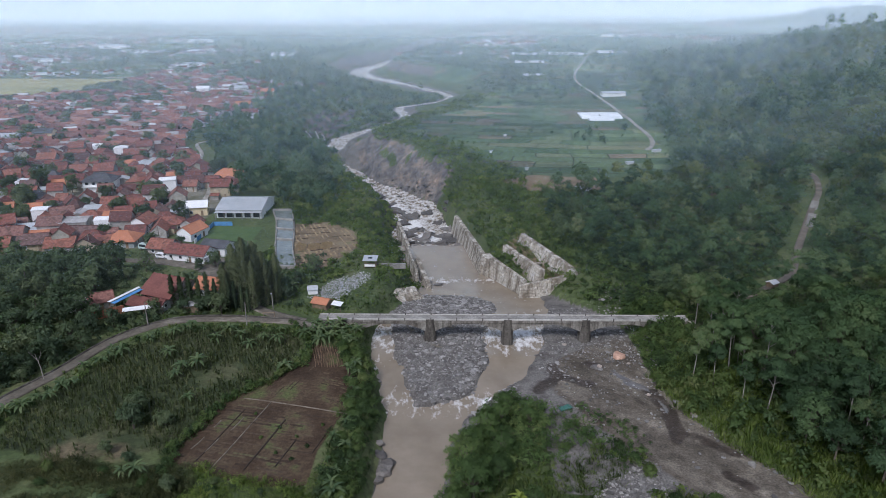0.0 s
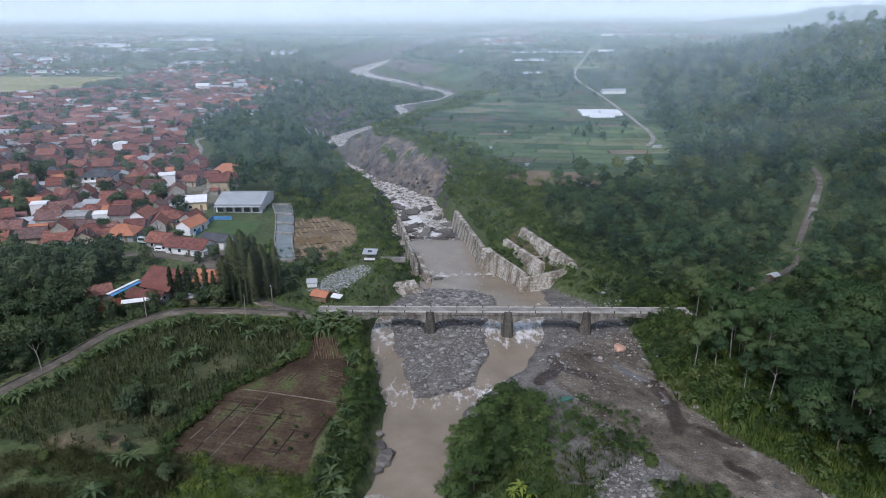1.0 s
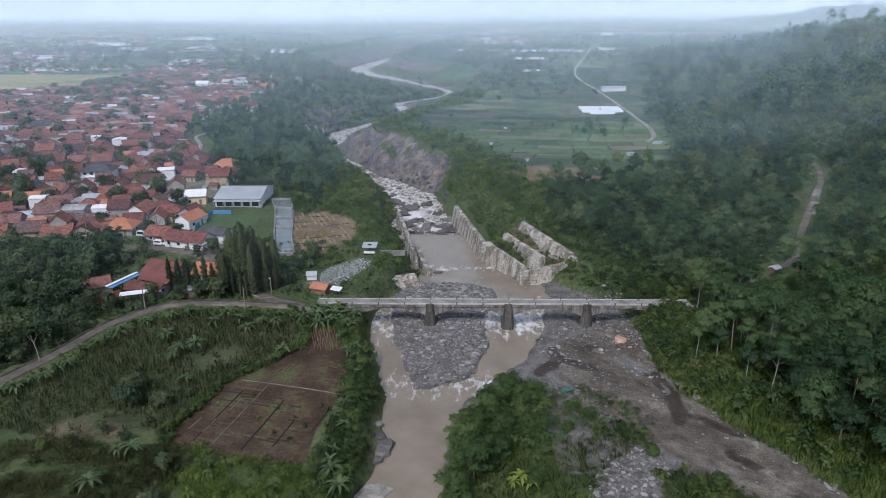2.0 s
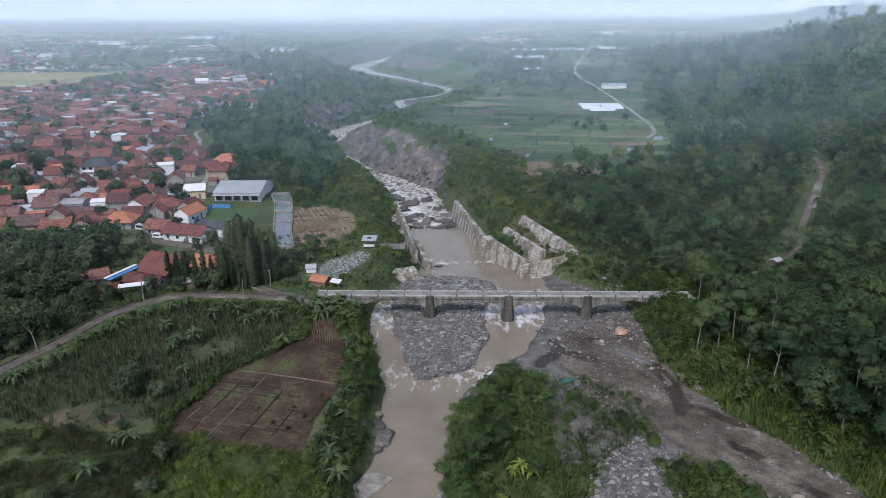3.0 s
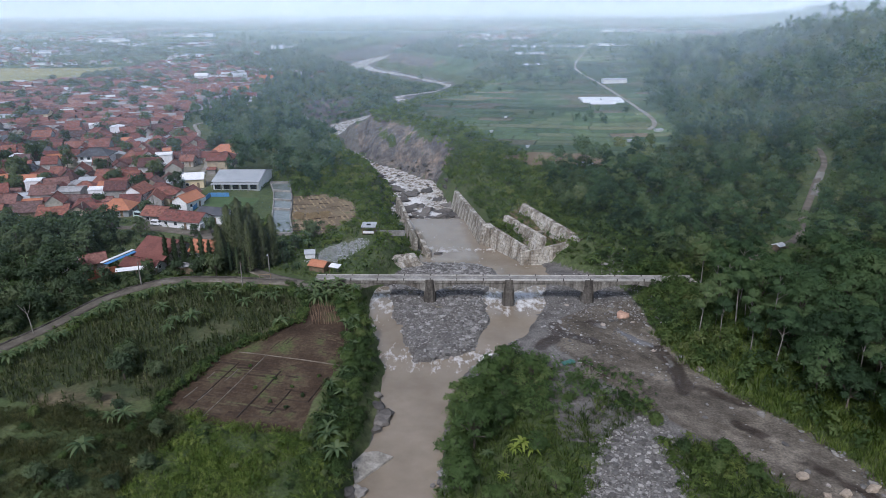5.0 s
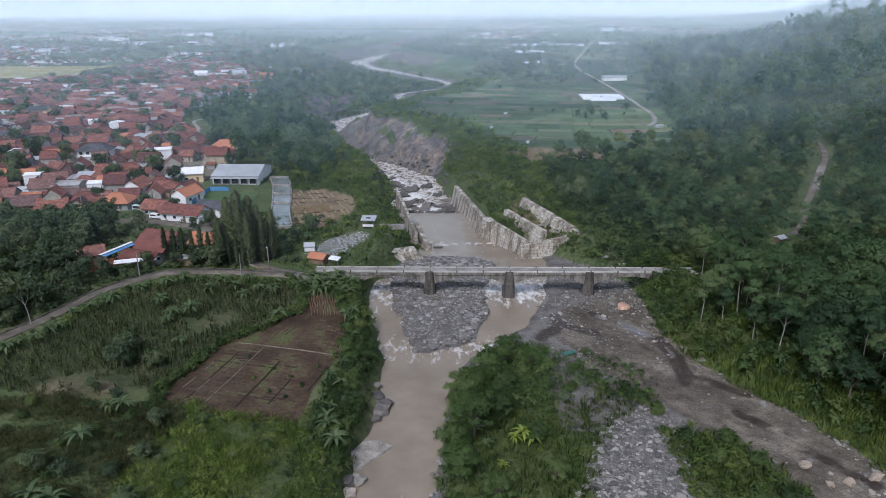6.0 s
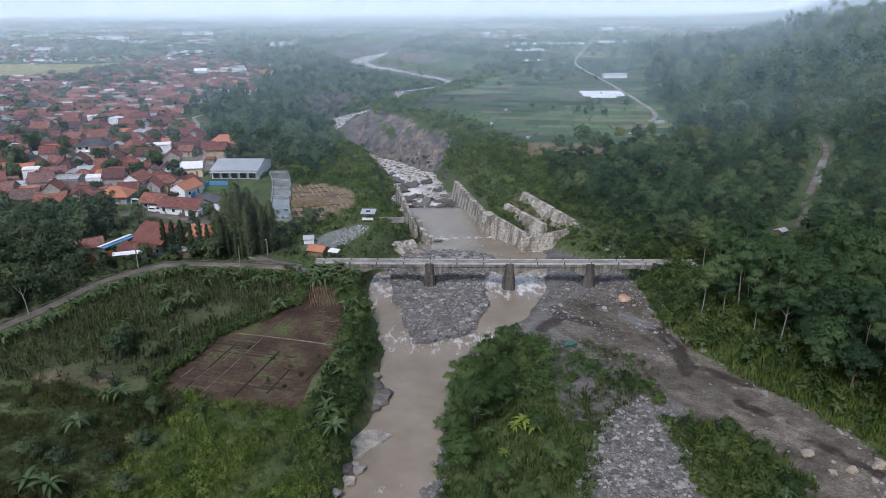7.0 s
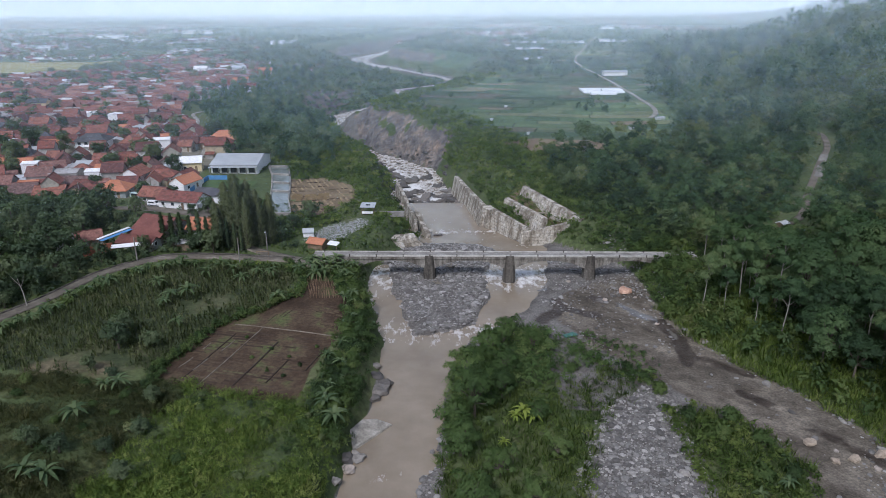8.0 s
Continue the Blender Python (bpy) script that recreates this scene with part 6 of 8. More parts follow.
stuff("gravel_bushes", [bush_plant(110, 0.17, 1.3, 1.0) for _ in range(4)], ith, RNG.uniform(0.35, 1.05, len(ith)), LEAF_ISLAND, "low green bushes on the gravel beside the island", "undergrowth")
ilt = scatter(8000, 36, 72, 55, 102, lambda x, y: inside(x, y, ISLET, 1.2), 0.9)
stuff("islet_bushes", [bush_plant(110, 0.2, 1.5, 1.1) for _ in range(3)] + [grass(36, 1.4, 0.9, 0.06) for _ in range(4)], ilt, RNG.uniform(0.45, 1.35, len(ilt)), LEAF_GRASS, "green bushes on a gravel islet", "undergrowth")
plant_out(shrubs, np.array([(38.5, 106), (47, 97), (44, 93), (50, 90), (41, 98), (46, 82), (51, 83), (34.5, 114), (36, 110), (24, 114)]), np.array([1.1, 1.3, 1.2, 1.1, 1.0, 1.3, 1.0, 0.8, 0.8, 0.8]))
rbg = scatter(22000, 46, 74, 96, 142, lambda x, y: smooth(-1.2, 0.2, x - knots(y, BANKS, 3) + 1.6 * rough_noise(x, y, 5, 77)) * smooth(20, 13, x - knots(y, BANKS, 3)), 0.95)
edge = scatter(5000, 44, 118, 60, 172, lambda x, y: smooth(-0.5, 1, x - knots(y, BANKS, 3)) * smooth(12, 9, x - knots(y, BANKS, 3)) * (1 - smooth(4, 3, np.abs(y - 161.8))) * smooth(122, 132, y), 1.5)
stuff("bank_thicket", [bush_plant(170, 0.3, 3.4, 1.9) for _ in range(5)], edge, RNG.uniform(0.6, 1.3, len(edge)), LEAF_BUSH, "dark tall thicket below the wood by the bridge", "undergrowth")
stuff("bank_grass", [grass(38, 2.1, 1.1, 0.07) for _ in range(6)], rbg, RNG.uniform(0.6, 1.25, len(rbg)), LEAF_MEADOW, "tall green grass on the wooded river bank", "grass")
retire(shrubs)

# trees between the road and the village
ROADWOOD = [(-230, 208), (-135, 205), (-98, 199), (-92, 176), (-90, 158), (-92, 140), (-100, 118), (-140, 110), (-230, 160)]
rw = scatter(6000, -230, 110, -88, 208, lambda x, y: inside(x, y, ROADWOOD, 1.5) * clear(x, y) * (np.abs(x) < 0.85 * y + 15), 4.2)
COMPOUND = [(-99, 164), (-70, 166), (-66, 192), (-90, 194), (-97, 182)]
rw = rw[inside(rw[:, 0], rw[:, 1], COMPOUND, 0.5) < 0.5]
rtm = [plant_thing("tree", round_tree(800, 0.53, 8.5, 3.6), LEAF_DARK, BARK, "dark leafy tree beside the village road", "tree", "trees by the road") for _ in range(5)]
plant_out(rtm, rw[:70], RNG.uniform(0.5, 1.1, min(70, len(rw))))
stuff("road_trees", [round_tree(460, 0.55, 8, 3.5) for _ in range(4)], rw[70:], RNG.uniform(0.5, 1.05, max(len(rw) - 70, 0)), LEAF_DARK, "dark trees between the road and the village", "trees")
gl = np.array([(-93, 181), (-90, 188), (-75, 168.5), (-84, 169), (-88, 171.5), (-95, 190), (-72, 190), (-69, 186), (-76, 197), (-60, 166.8), (-92, 196), (-64, 168.6), (-73.5, 180), (-98, 176), (-58, 182), (-47, 186), (-44, 190), (-60, 190), (-66, 196), (-72, 200), (-61, 178), (-45, 179), (-56, 196), (-40, 199), (-42, 203), (-64, 186), (-98, 216), (-90, 220)])
gl = gl[inside(gl[:, 0], gl[:, 1], COMPOUND, 0.5) < 0.5]
plant_out(rtm, gl, RNG.uniform(0.4, 0.7, len(gl)))
front = scatter(900, -102, 120, -62, 172, lambda x, y: smooth(3.4, 4.4, along(x, y, ROAD)) * smooth(11, 8, along(x, y, ROAD)) * 0.9, 3.4)
front = front[inside(front[:, 0], front[:, 1], [(-120, 80), (-100, 100), (-88.5, 136), (-82.5, 151), (-72, 162), (-58, 166), (-60, 176), (-110, 176)], 1) > 0.5]
front = front[inside(front[:, 0], front[:, 1], COMPOUND, 0.5) < 0.5]
front = front[along(front[:, 0], front[:, 1], [(-86.2, 170), (-83, 164), (-76, 170)]) > 2.5]
plant_out(rtm, front[:34], RNG.uniform(0.3, 0.62, len(front[:34])))
retire(rtm)
ub = scatter(5000, -230, 110, -62, 208, lambda x, y: np.maximum(inside(x, y, ROADWOOD, 1.5), 0.6 * inside(x, y, [(-90, 160), (-72, 166), (-60, 170), (-62, 184), (-90, 190)], 1)) * clear(x, y) * off(x, y, [(-86, 170), (-70, 176)], 9), 2.4)
stuff("road_bushes", [bush_plant(90, 0.38, 1.8, 1.6) for _ in range(5)], ub, RNG.uniform(0.6, 1.3, len(ub)), LEAF_DARK, "dark bushes under the trees by the road", "undergrowth")
casu = [plant_thing("conifer", conifer(3400, 0.5, 17, 2.5), LEAF_CYPRESS, BARK, "tall feathery olive green conifer in a clump", "conifer", "conifer clump") for _ in range(3)]
plant_out(casu, np.array([(-59.5, 171), (-57, 173.5), (-54.5, 172.5), (-52.5, 174.5), (-56, 177), (-59, 177), (-51, 177.5), (-54, 180.5), (-61, 174), (-49.5, 175), (-47.5, 177), (-48, 180), (-57.8, 180), (-52.3, 171.5)]), np.array([0.7, 0.85, 1.0, 0.95, 1.05, 0.85, 0.85, 0.95, 0.7, 0.7, 0.6, 0.75, 0.8, 0.75]))
retire(casu)
cyp = [plant_thing("cypress", conifer(1800, 0.36, 8.5, 0.85), LEAF_DARK, BARK, "slim dark column-shaped cypress by the road", "cypress", "cypress row") for _ in range(2)]
plant_out(cyp, np.array([(-72.4, 172.3), (-69.8, 171.6), (-67.2, 171.3), (-65, 171.8), (-62.8, 171.4), (-60.4, 170.6), (-58.6, 170.2), (-57, 169.9), (-55.2, 170), (-53.6, 170.2), (-74.6, 171.8)]), np.array([0.95, 1.0, 0.92, 1.0, 0.9, 0.8, 0.9, 0.85, 0.8, 0.7, 0.9]))
retire(cyp)
verge = scatter(2600, -108, 96, -58, 176, lambda x, y: smooth(3.2, 4.0, along(x, y, ROAD)) * smooth(13, 9, along(x, y, ROAD)) * inside(x, y, [(-122, 80), (-101, 100), (-88.5, 136), (-82.5, 151), (-72, 162), (-58, 166), (-60, 172), (-112, 172)], 1) * (1 - inside(x, y, COMPOUND, 1)), 1.5)
stuff("verge_scrub", [bush_plant(70, 0.42, 1.7, 1.3) for _ in range(5)], verge, RNG.uniform(0.4, 1.1, len(verge)), LEAF_DARK, "low dark scrub along the outer verge of the road", "undergrowth")
palm_leaf = banana_leaf(3.2, 0.5, 0.5)
palms = [banana(13, "coconut palm with drooping green fronds", "palm", "coconut palms", palm_leaf, 9.0, 20)]
plant_out(palms, np.array([(-118, 178), (-112, 188), (-131, 192), (-105, 160), (-142, 186), (-97, 146), (-46, 200)]), np.array([1.0, 0.9, 1.0, 0.7, 1.0, 0.6, 0.6]))
retire(palms)


# rough grass and bushes on the open ground
og = scatter(24000, -70, 160, -8, 300, lambda x, y: (x < knots(y, BANKS, 2) - 1.5) * clear(x, y) * (1 - inside(x, y, CANAL_ZONE, 1)) * (1 - inside(x, y, STUBBLE, 1)) * smooth(0.5, 2, along(x, y, [(-37, 182), (-32, 190), (-25, 198)]) - 4) * (1 - inside(x, y, [(-86, 222), (-86, 242), (-62, 262), (-47, 203), (-66, 184), (-86, 210)], 1)), 1.5)
stuff("rough_grass", [grass(16, 1.1, 1.0, 0.11) for _ in range(5)] + [bush_plant(40, 0.3, 0.9, 1.0) for _ in range(3)], og, RNG.uniform(0.5, 1.3, len(og)), LEAF_GRASS, "rough grass and low weeds on the river bank", "grass")
cg = scatter(14000, 14, 160, 74, 240, lambda x, y: (x > knots(y, BANKS, 3) + 1.5) * clear(x, y) * 0.9, 1.5)
cb = scatter(8000, 30, 165, 74, 216, lambda x, y: (x > knots(y, BANKS, 3) + 2) * clear(x, y) * (1 - inside(x, y, [(22, 234), (34, 236), (46, 200), (26, 196)], 1)) * np.where(value_noise(x, y, 9, 88) > -0.25, 0.9, 0.1), 2.2)
stuff("clearing_bushes", [bush_plant(150, 0.26, 2.2, 1.7) for _ in range(5)], cb, RNG.uniform(0.5, 1.3, len(cb)), LEAF_BUSH, "green bushes on the open slope beside the spillway", "undergrowth")
sg = scatter(30000, 0, 205, 66, 345, lambda x, y: (x > knots(y, BANKS, 3) + 4.5) * smooth(30, 16, x - knots(y, BANKS, 4)) * (1 - inside(x, y, BARE, 1)), 1.25)
stuff("slope_grass", [grass(18, 1.3, 1.1, 0.12) for _ in range(6)], sg, RNG.uniform(0.5, 1.5, len(sg)) * (1 + 0.9 * value_noise(sg[:, 0], sg[:, 1], 8, 58)), LEAF_GRASS, "long rough grass on the slope above the spillway", "grass")
stuff("clearing_grass", [grass(18, 1.2, 1.0, 0.11) for _ in range(5)] + [bush_plant(60, 0.34, 1.3, 1.2) for _ in range(4)], cg, RNG.uniform(0.5, 1.2, len(cg)), LEAF_GRASS, "weeds and grass round the spillway walls", "grass")
rg = scatter(12000, -130, 100, -40, 215, lambda x, y: clear(x, y) * (1 - inside(x, y, CROP, 1)) * (1 - inside(x, y, PLOUGHED, 1)) * (y > 165 + 0.0 * x) * 0.9 + clear(x, y) * (x < -88) * (y <= 165) * 0.9, 1.7)
stuff("roadside_grass", [tuft(12, 0.7, 0.9, 0.12) for _ in range(5)] + [bush_plant(50, 0.34, 1.2, 1.1) for _ in range(3)], rg, RNG.uniform(0.5, 1.2, len(rg)), LEAF_DARK, "dull green grass and weeds beyond the road", "grass")


# ---------------------------------------------------------------- stones
def pebble(detail=1):
    bm = bmesh.new()
    bmesh.ops.create_icosphere(bm, subdivisions=detail, radius=0.5)
    for v in bm.verts:
        v.co *= RNG.uniform(0.75, 1.2)
    v = np.array([tuple(q.co) for q in bm.verts]) * np.array([1.25, 1.0, 0.62])
    f = np.array([[q.index for q in p.verts] for p in bm.faces])
    bm.free()
    return v, f


def stones(name, spots, sizes, label, mat=None):
    V, F, base = [], [], 0
    pick = RNG.integers(0, 6, len(spots))
    for k in range(6):
        v, f = pebble()
        sel = pick == k
        vv, ff = spread(v, f, spots[sel], sizes[sel], 0.02)
        V.append(vv)
        F.append(ff + base)
        base += len(vv)
    return tagged(link_mesh(name, raw_mesh(name, np.concatenate(V), np.concatenate(F)), mat or STONE), label, "stones", kind="stuff")


bar1 = scatter(50000, -18, 126, 24, 202, lambda x, y: (land(x, y) > knots(y, BED, 1) - 0.15 + 0.7 * value_noise(x, y, 3, 99)) * np.where(x < 17, 1, 0.0) * (x > knots(y, BANKS, 2)), 0.42)
stones("gravel_bar", bar1, np.clip(np.exp(RNG.normal(-0.9, 0.55, len(bar1))), 0.18, 1.5) * (1 + 0.7 * value_noise(bar1[:, 0], bar1[:, 1], 7, 33)), "grey rounded river stones on the bar by the bridge")
bar2 = scatter(60000, 17, 71, 44, 112, lambda x, y: inside(x, y, COBBLES, 2.5), 0.36)
stones("cobble_bed", bar2, np.clip(np.exp(RNG.normal(-1.02, 0.52, len(bar2))), 0.16, 1.3), "pale rounded cobbles in the dry bed", STONE_PALE)
bar3 = scatter(24000, 20, 112, 52, 186, lambda x, y: (land(x, y) > knots(y, BED, 1) + 0.2) * np.maximum(np.where(value_noise(x, y, 9, 95) > 0.05, 0.7, 0.08) * smooth(118, 140, y), 0.85 * smooth(146, 154, y + 0.4 * (x - 40))) * smooth(-1, 2, x - 23), 0.5)
stones("bank_stones", bar3, np.clip(np.exp(RNG.normal(-1.2, 0.55, len(bar3))), 0.12, 1.3), "grey stones strewn over the silt by the bridge")
bar6 = scatter(9000, 40, 74, 76, 160, lambda x, y: np.maximum(0.8 * smooth(2.2, 0.4, np.abs(x - knots(y, BANKS, 3) + 1.2)) * np.where(value_noise(x, y, 6, 66) > 0.0, 1, 0.25), np.maximum(0.85 * inside(x, y, [(60, 72), (61, 82), (66, 90), (72, 90), (76, 72)], 1.5), 0.035)) * (x < knots(y, BANKS, 3) + 0.6), 0.5)
stones("foot_stones", bar6, np.clip(np.exp(RNG.normal(-1.0, 0.55, len(bar6))), 0.15, 1.2), "stones strewn along the foot of the wooded bank")
bar4 = scatter(3000, -6, 62, 6, 96, lambda x, y: smooth(3.0, 1.0, np.abs(x - knots(y, CHANNEL, 2) - 1)), 0.55)
stones("shore_stones", bar4, RNG.gamma(2.5, 0.15, len(bar4)) + 0.2, "stones along the island shore")
bar5 = scatter(4000, -40, 255, 12, 420, lambda x, y: (x > knots(y, BANKS, 2) - 3) * (x < knots(y, BANKS, 3) + 4) * np.where(value_noise(x, y, 10, 97) > 0.08, 0.7, 0.05) * smooth(258, 266, y), 1.5)
stones("rapid_rocks", bar5, RNG.gamma(2.5, 0.6, len(bar5)) + 0.5, "dark rocks in the rapids below the spillway", ROCK_DARK)


def boulder(x, y, s, label="grey weathered boulder in the river bed", mat=None):
    bm = bmesh.new()
    bmesh.ops.create_icosphere(bm, subdivisions=2, radius=0.5)
    ph = RNG.uniform(0, 50, 3)
    for v in bm.verts:
        v.co *= 1 + 0.6 * noise.noise(v.co * 2.2 + Vector(ph)) + 0.35 * noise.noise(v.co * 5.5 + Vector(ph))
        v.co.z = min(v.co.z * 0.75, 0.26 + 0.1 * noise.noise(v.co * 4 + Vector(ph)))
    me = bm_mesh("boulder", bm)
    ob = tagged(link_mesh("boulder", me, mat or BOULDER), label, "boulder", "boulders")
    ob.matrix_basis = pose(x, y, max(land_at(x, y), float(knots(y, BED, 1))) + 0.12 * s, 0, 0, RNG.uniform(0, 360)) @ Matrix.Diagonal((s * 1.2, s, s, 1))
    return ob


boulder(43.2, 150.9, 3.0, "large pale orange boulder in the river bed", patchy("orange rock", [(0.3, (0.36, 0.21, 0.14)), (0.7, (0.55, 0.36, 0.26))], 0.8, 3.0))
for x, y, s in ((36.3, 145.4, 1.7), (37.6, 146.2, 1.1), (46, 133.4, 0.9), (53.1, 124.2, 1.3), (58.9, 108.8, 1.5), (59, 92, 0.9), (64.4, 84.4, 1.0), (60.4, 88.4, 0.7), (35.5, 83.6, 1.3), (67.9, 88.8, 1.4), 
                (-13.5, 88.6, 2.2), (-14.6, 85.5, 1.8), (-16, 82, 1.6), (45, 147.5, 0.8), (40, 149, 0.9), (31, 158, 1.0), (66, 97, 0.9), (30.5, 150, 0.9), (-2, 90, 0.9), (1.5, 132, 0.9)):
    boulder(x, y, s)
PALE_ROCK = patchy("pale rock", [(0.3, (0.25, 0.2, 0.145)), (0.7, (0.4, 0.33, 0.25))], 0.9, 3.0)
for x, y, s in ((57.4, 90.7, 1.7), (58.9, 85.9, 1.3), (62.2, 86.4, 1.5), (66.9, 87.7, 1.9), (52.9, 124.8, 1.3)):
    boulder(x, y, s, "pale flat boulder lying on the silt", PALE_ROCK)
for x, y, s in ((-11.6, 107.5, 3.0), (-11, 110, 2.6), (-12.4, 105.4, 2.2), (-12.6, 112.5, 2.0), (-13.2, 116, 1.6), (-15.2, 88, 2.4)):
    boulder(x, y, s, "dark brown rock at the foot of the river bank", ROCK_DARK)


# ---------------------------------------------------------------- works beside the river: canal, warehouse, lawn
LEFT_LINE = [(-68.6, 262), (-64.6, 250), (-61.4, 236), (-58.6, 222), (-53.6, 203)]
RIGHT_LINE = [(-61.0, 262), (-57.4, 248), (-54.6, 234), (-52.4, 221), (-47.8, 203)]
canal = empty("canal", pose(0, 0, 0), "concrete canal with stepped settling basins beside the field", "canal", kind="structure")
for line in (LEFT_LINE, RIGHT_LINE):
    for a, b in zip(line, line[1:]):
        za, zb = land_at(*a), land_at(*b)
        block_wall("side_wall", a, b, (za - 2, zb - 2), (za + 0.7, zb + 0.7), 0.5, 0.1, CONCRETE, canal)
for k, s in enumerate((0.0, 0.22, 0.42, 0.62, 1.0)):
    i = min(int(s * 4), 3)
    t = s * 4 - i
    a = [LEFT_LINE[i][j] * (1 - t) + LEFT_LINE[i + 1][j] * t for j in (0, 1)]
    b = [RIGHT_LINE[i][j] * (1 - t) + RIGHT_LINE[i + 1][j] * t for j in (0, 1)]
    z = land_at(*a)
    block_wall("cross_wall", a, b, (z - 2, z - 2), (z + 0.75, z + 0.75), 0.9, 0.1, CONCRETE, canal)
bm = bmesh.new()
for (ax, ay), (bx, by) in zip(LEFT_LINE, RIGHT_LINE):
    z = land_at(ax, ay) + 0.12
    bm.verts.new((ax, ay, z)), bm.verts.new((bx, by, z))
bm.verts.ensure_lookup_table()
for i in range(4):
    bm.faces.new([bm.verts[j] for j in (2 * i, 2 * i + 2, 2 * i + 3, 2 * i + 1)])
part("basin_water", bm, POND_WATER, canal, "still grey water in the basins")

gate = house(17.6, 19, 3.2, 2.1, "gable", 0.6, METAL_ROOF, WHITE, False, "large warehouse with pale grey metal roof", "")
gate["category"] = "warehouse"
gate.name = "warehouse"
gate.matrix_basis = pose(-78.8, 261.6, land_at(-79, 252) + 0.2, 0, 0, -1)
# dark panels on the solid wall imitate the shade inside open bays
for k in range(5):
    part("bay_opening", box(-8.2 + 3.4 * k, -9.58, 0.1, -5.6 + 3.4 * k, -9.48, 2.4, 0.02), GLASS_DARK, gate, "dark panel standing in for a shaded open bay")
part("canopy", box(-9, -11.8, 2.5, 9, -9.45, 2.62, 0.03), METAL_ROOF, gate)
for k in range(6):
    part("canopy_post", box(-8.7 + 3.4 * k, -11.6, -0.5, -8.5 + 3.4 * k, -11.4, 2.5), CONCRETE, gate)
for k in range(24):
    for sy in (-1, 1):
        y0, y1 = sy * 9.9, sy * 0.2
        part("roof_seam", hull([(-9 + 0.78 * k + dx, y, z + dz) for dx in (-0.03, 0.03) for y, z in ((y0, 3.2 - 0.09 + 0.14), (y1, 5.26 + 0.14)) for dz in (-0.03, 0.06)]), METAL_ROOF, gate)


def draped(name, poly, lift, mat, label, category, step=1.6):
    """A flat patch laid on the land within an outline."""
    xs, ys = [p[0] for p in poly], [p[1] for p in poly]
    gx2, gy2 = np.meshgrid(np.arange(min(xs), max(xs) + step, step), np.arange(min(ys), max(ys) + step, step))
    v = np.stack([gx2, gy2, land(gx2, gy2) + lift], -1)
    f = sheet_faces(*gx2.shape)
    c = v.reshape(-1, 3)[f].mean(1)
    f = f[inside(c[:, 0], c[:, 1], poly, 0.1) > 0.5]
    return tagged(link_mesh(name, raw_mesh(name, v.reshape(-1, 3), f, True), mat), label, category, kind="structure")


draped("lawn", [(-85, 223), (-85, 241), (-68, 241), (-66, 220), (-72, 211), (-78, 213)], 0.18, GREEN_TURF, "small mown green lawn behind the blue fence", "lawn")
draped("pavement", [(-100, 207), (-100, 224), (-84, 213), (-72, 208), (-64, 196), (-58, 186), (-66, 184), (-78, 198)], 0.14, ASPHALT, "pale paved yard along the village lane", "yard")
fence = empty("fence", pose(-86, 222, land_at(-86, 230)), "bright blue and white panel fence round the lawn", "fence")
for i in range(9):
    part("panel", box(-0.08, 2.3 * i, -0.4, 0.08, 2.3 * i + 2.2, 1.6, 0.02), BLUE if i % 3 else WHITE, fence)
for i in range(3):
    part("panel", box(0.2 + 2.3 * i, 20.8, -0.4, 2.4 + 2.3 * i, 20.95, 1.5, 0.02), BLUE, fence)

# ---------------------------------------------------------------- houses that stand out
def lone(x, y, turn, *a, z=None, **k):
    h = house(*a, **k)
    h.matrix_basis = pose(x, y, land_at(x, y) if z is None else z, 0, 0, turn)
    return h


two = lone(-151.5, 294, 4, 12.5, 9, 5.6, 2.2, "hip", 0.9, ROOF_DARK, WHITE, True, label="white two-storey house with dark hipped roof", group="")
for k in range(4):
    win = part("window", box(-5.2 + 2.8 * k, -4.58, 3.7, -3.6 + 2.8 * k, -4.48, 5.0, 0.02), WHITE, two)
    part("pane", box(-5.05 + 2.8 * k, -4.62, 3.82, -3.75 + 2.8 * k, -4.56, 4.88), GLASS_DARK, win)
part("balcony", box(-6.4, -5.6, 2.9, 6.4, -4.5, 3.15, 0.03), WHITE, two)
lone(-100, 311, 3, 12.5, 9.5, 3.4, 2.6, "hip", 0.9, ROOF_ORANGE, PLASTER, label="house with a bright new orange tile roof", group="")
lone(-107, 302, 3, 10, 7, 3.0, 1.8, "gable", 0.7, ROOF_TILE, PLASTER, label="low annex with brown tile roof beside the orange one", group="")
lone(-122, 243, 8, 7.5, 7, 4.8, 1.0, "gable", 0.4, ROOF_ORANGE, CREAM, label="cream-painted two-storey house with small orange roof", group="")
lone(-97, 258, 12, 8, 6.5, 3.6, 1.6, "gable", 0.6, WHITE, CREAM, label="yellow house with a pale roof and round porch", group="")
lone(-146, 228, 10, 10, 8, 3.6, 0.9, "gable", 0.5, METAL_ROOF, PLASTER, label="house with a wide pale metal roof", group="")
lone(-131, 232, 8, 9, 7.5, 6.0, 0.7, "gable", 0.3, RUST_ROOF, PLASTER, label="grey two-storey house with flat sheet roof", group="")
lone(-110, 222, 2, 9, 7.5, 3.0, 2.2, "hip", 0.9, ROOF_ORANGE, PLASTER, label="small house with orange hipped roof by the lane", group="")
lone(-109, 236, 84, 8.5, 7, 4.6, 2.2, "gable", 0.7, ROOF_TILE, WHITE, label="white two-storey house with red gable roof", group="")
lone(-82, 207.5, -16, 14, 6.5, 3.0, 1.8, "gable", 0.8, ROOF_TILE, WHITE, label="long low shop house with dark red roof", group="")
lone(-93, 213.5, -14, 8, 6.5, 2.9, 1.9, "gable", 0.8, ROOF_TILE, PLASTER, label="low house with dark red roof by the lane", group="")
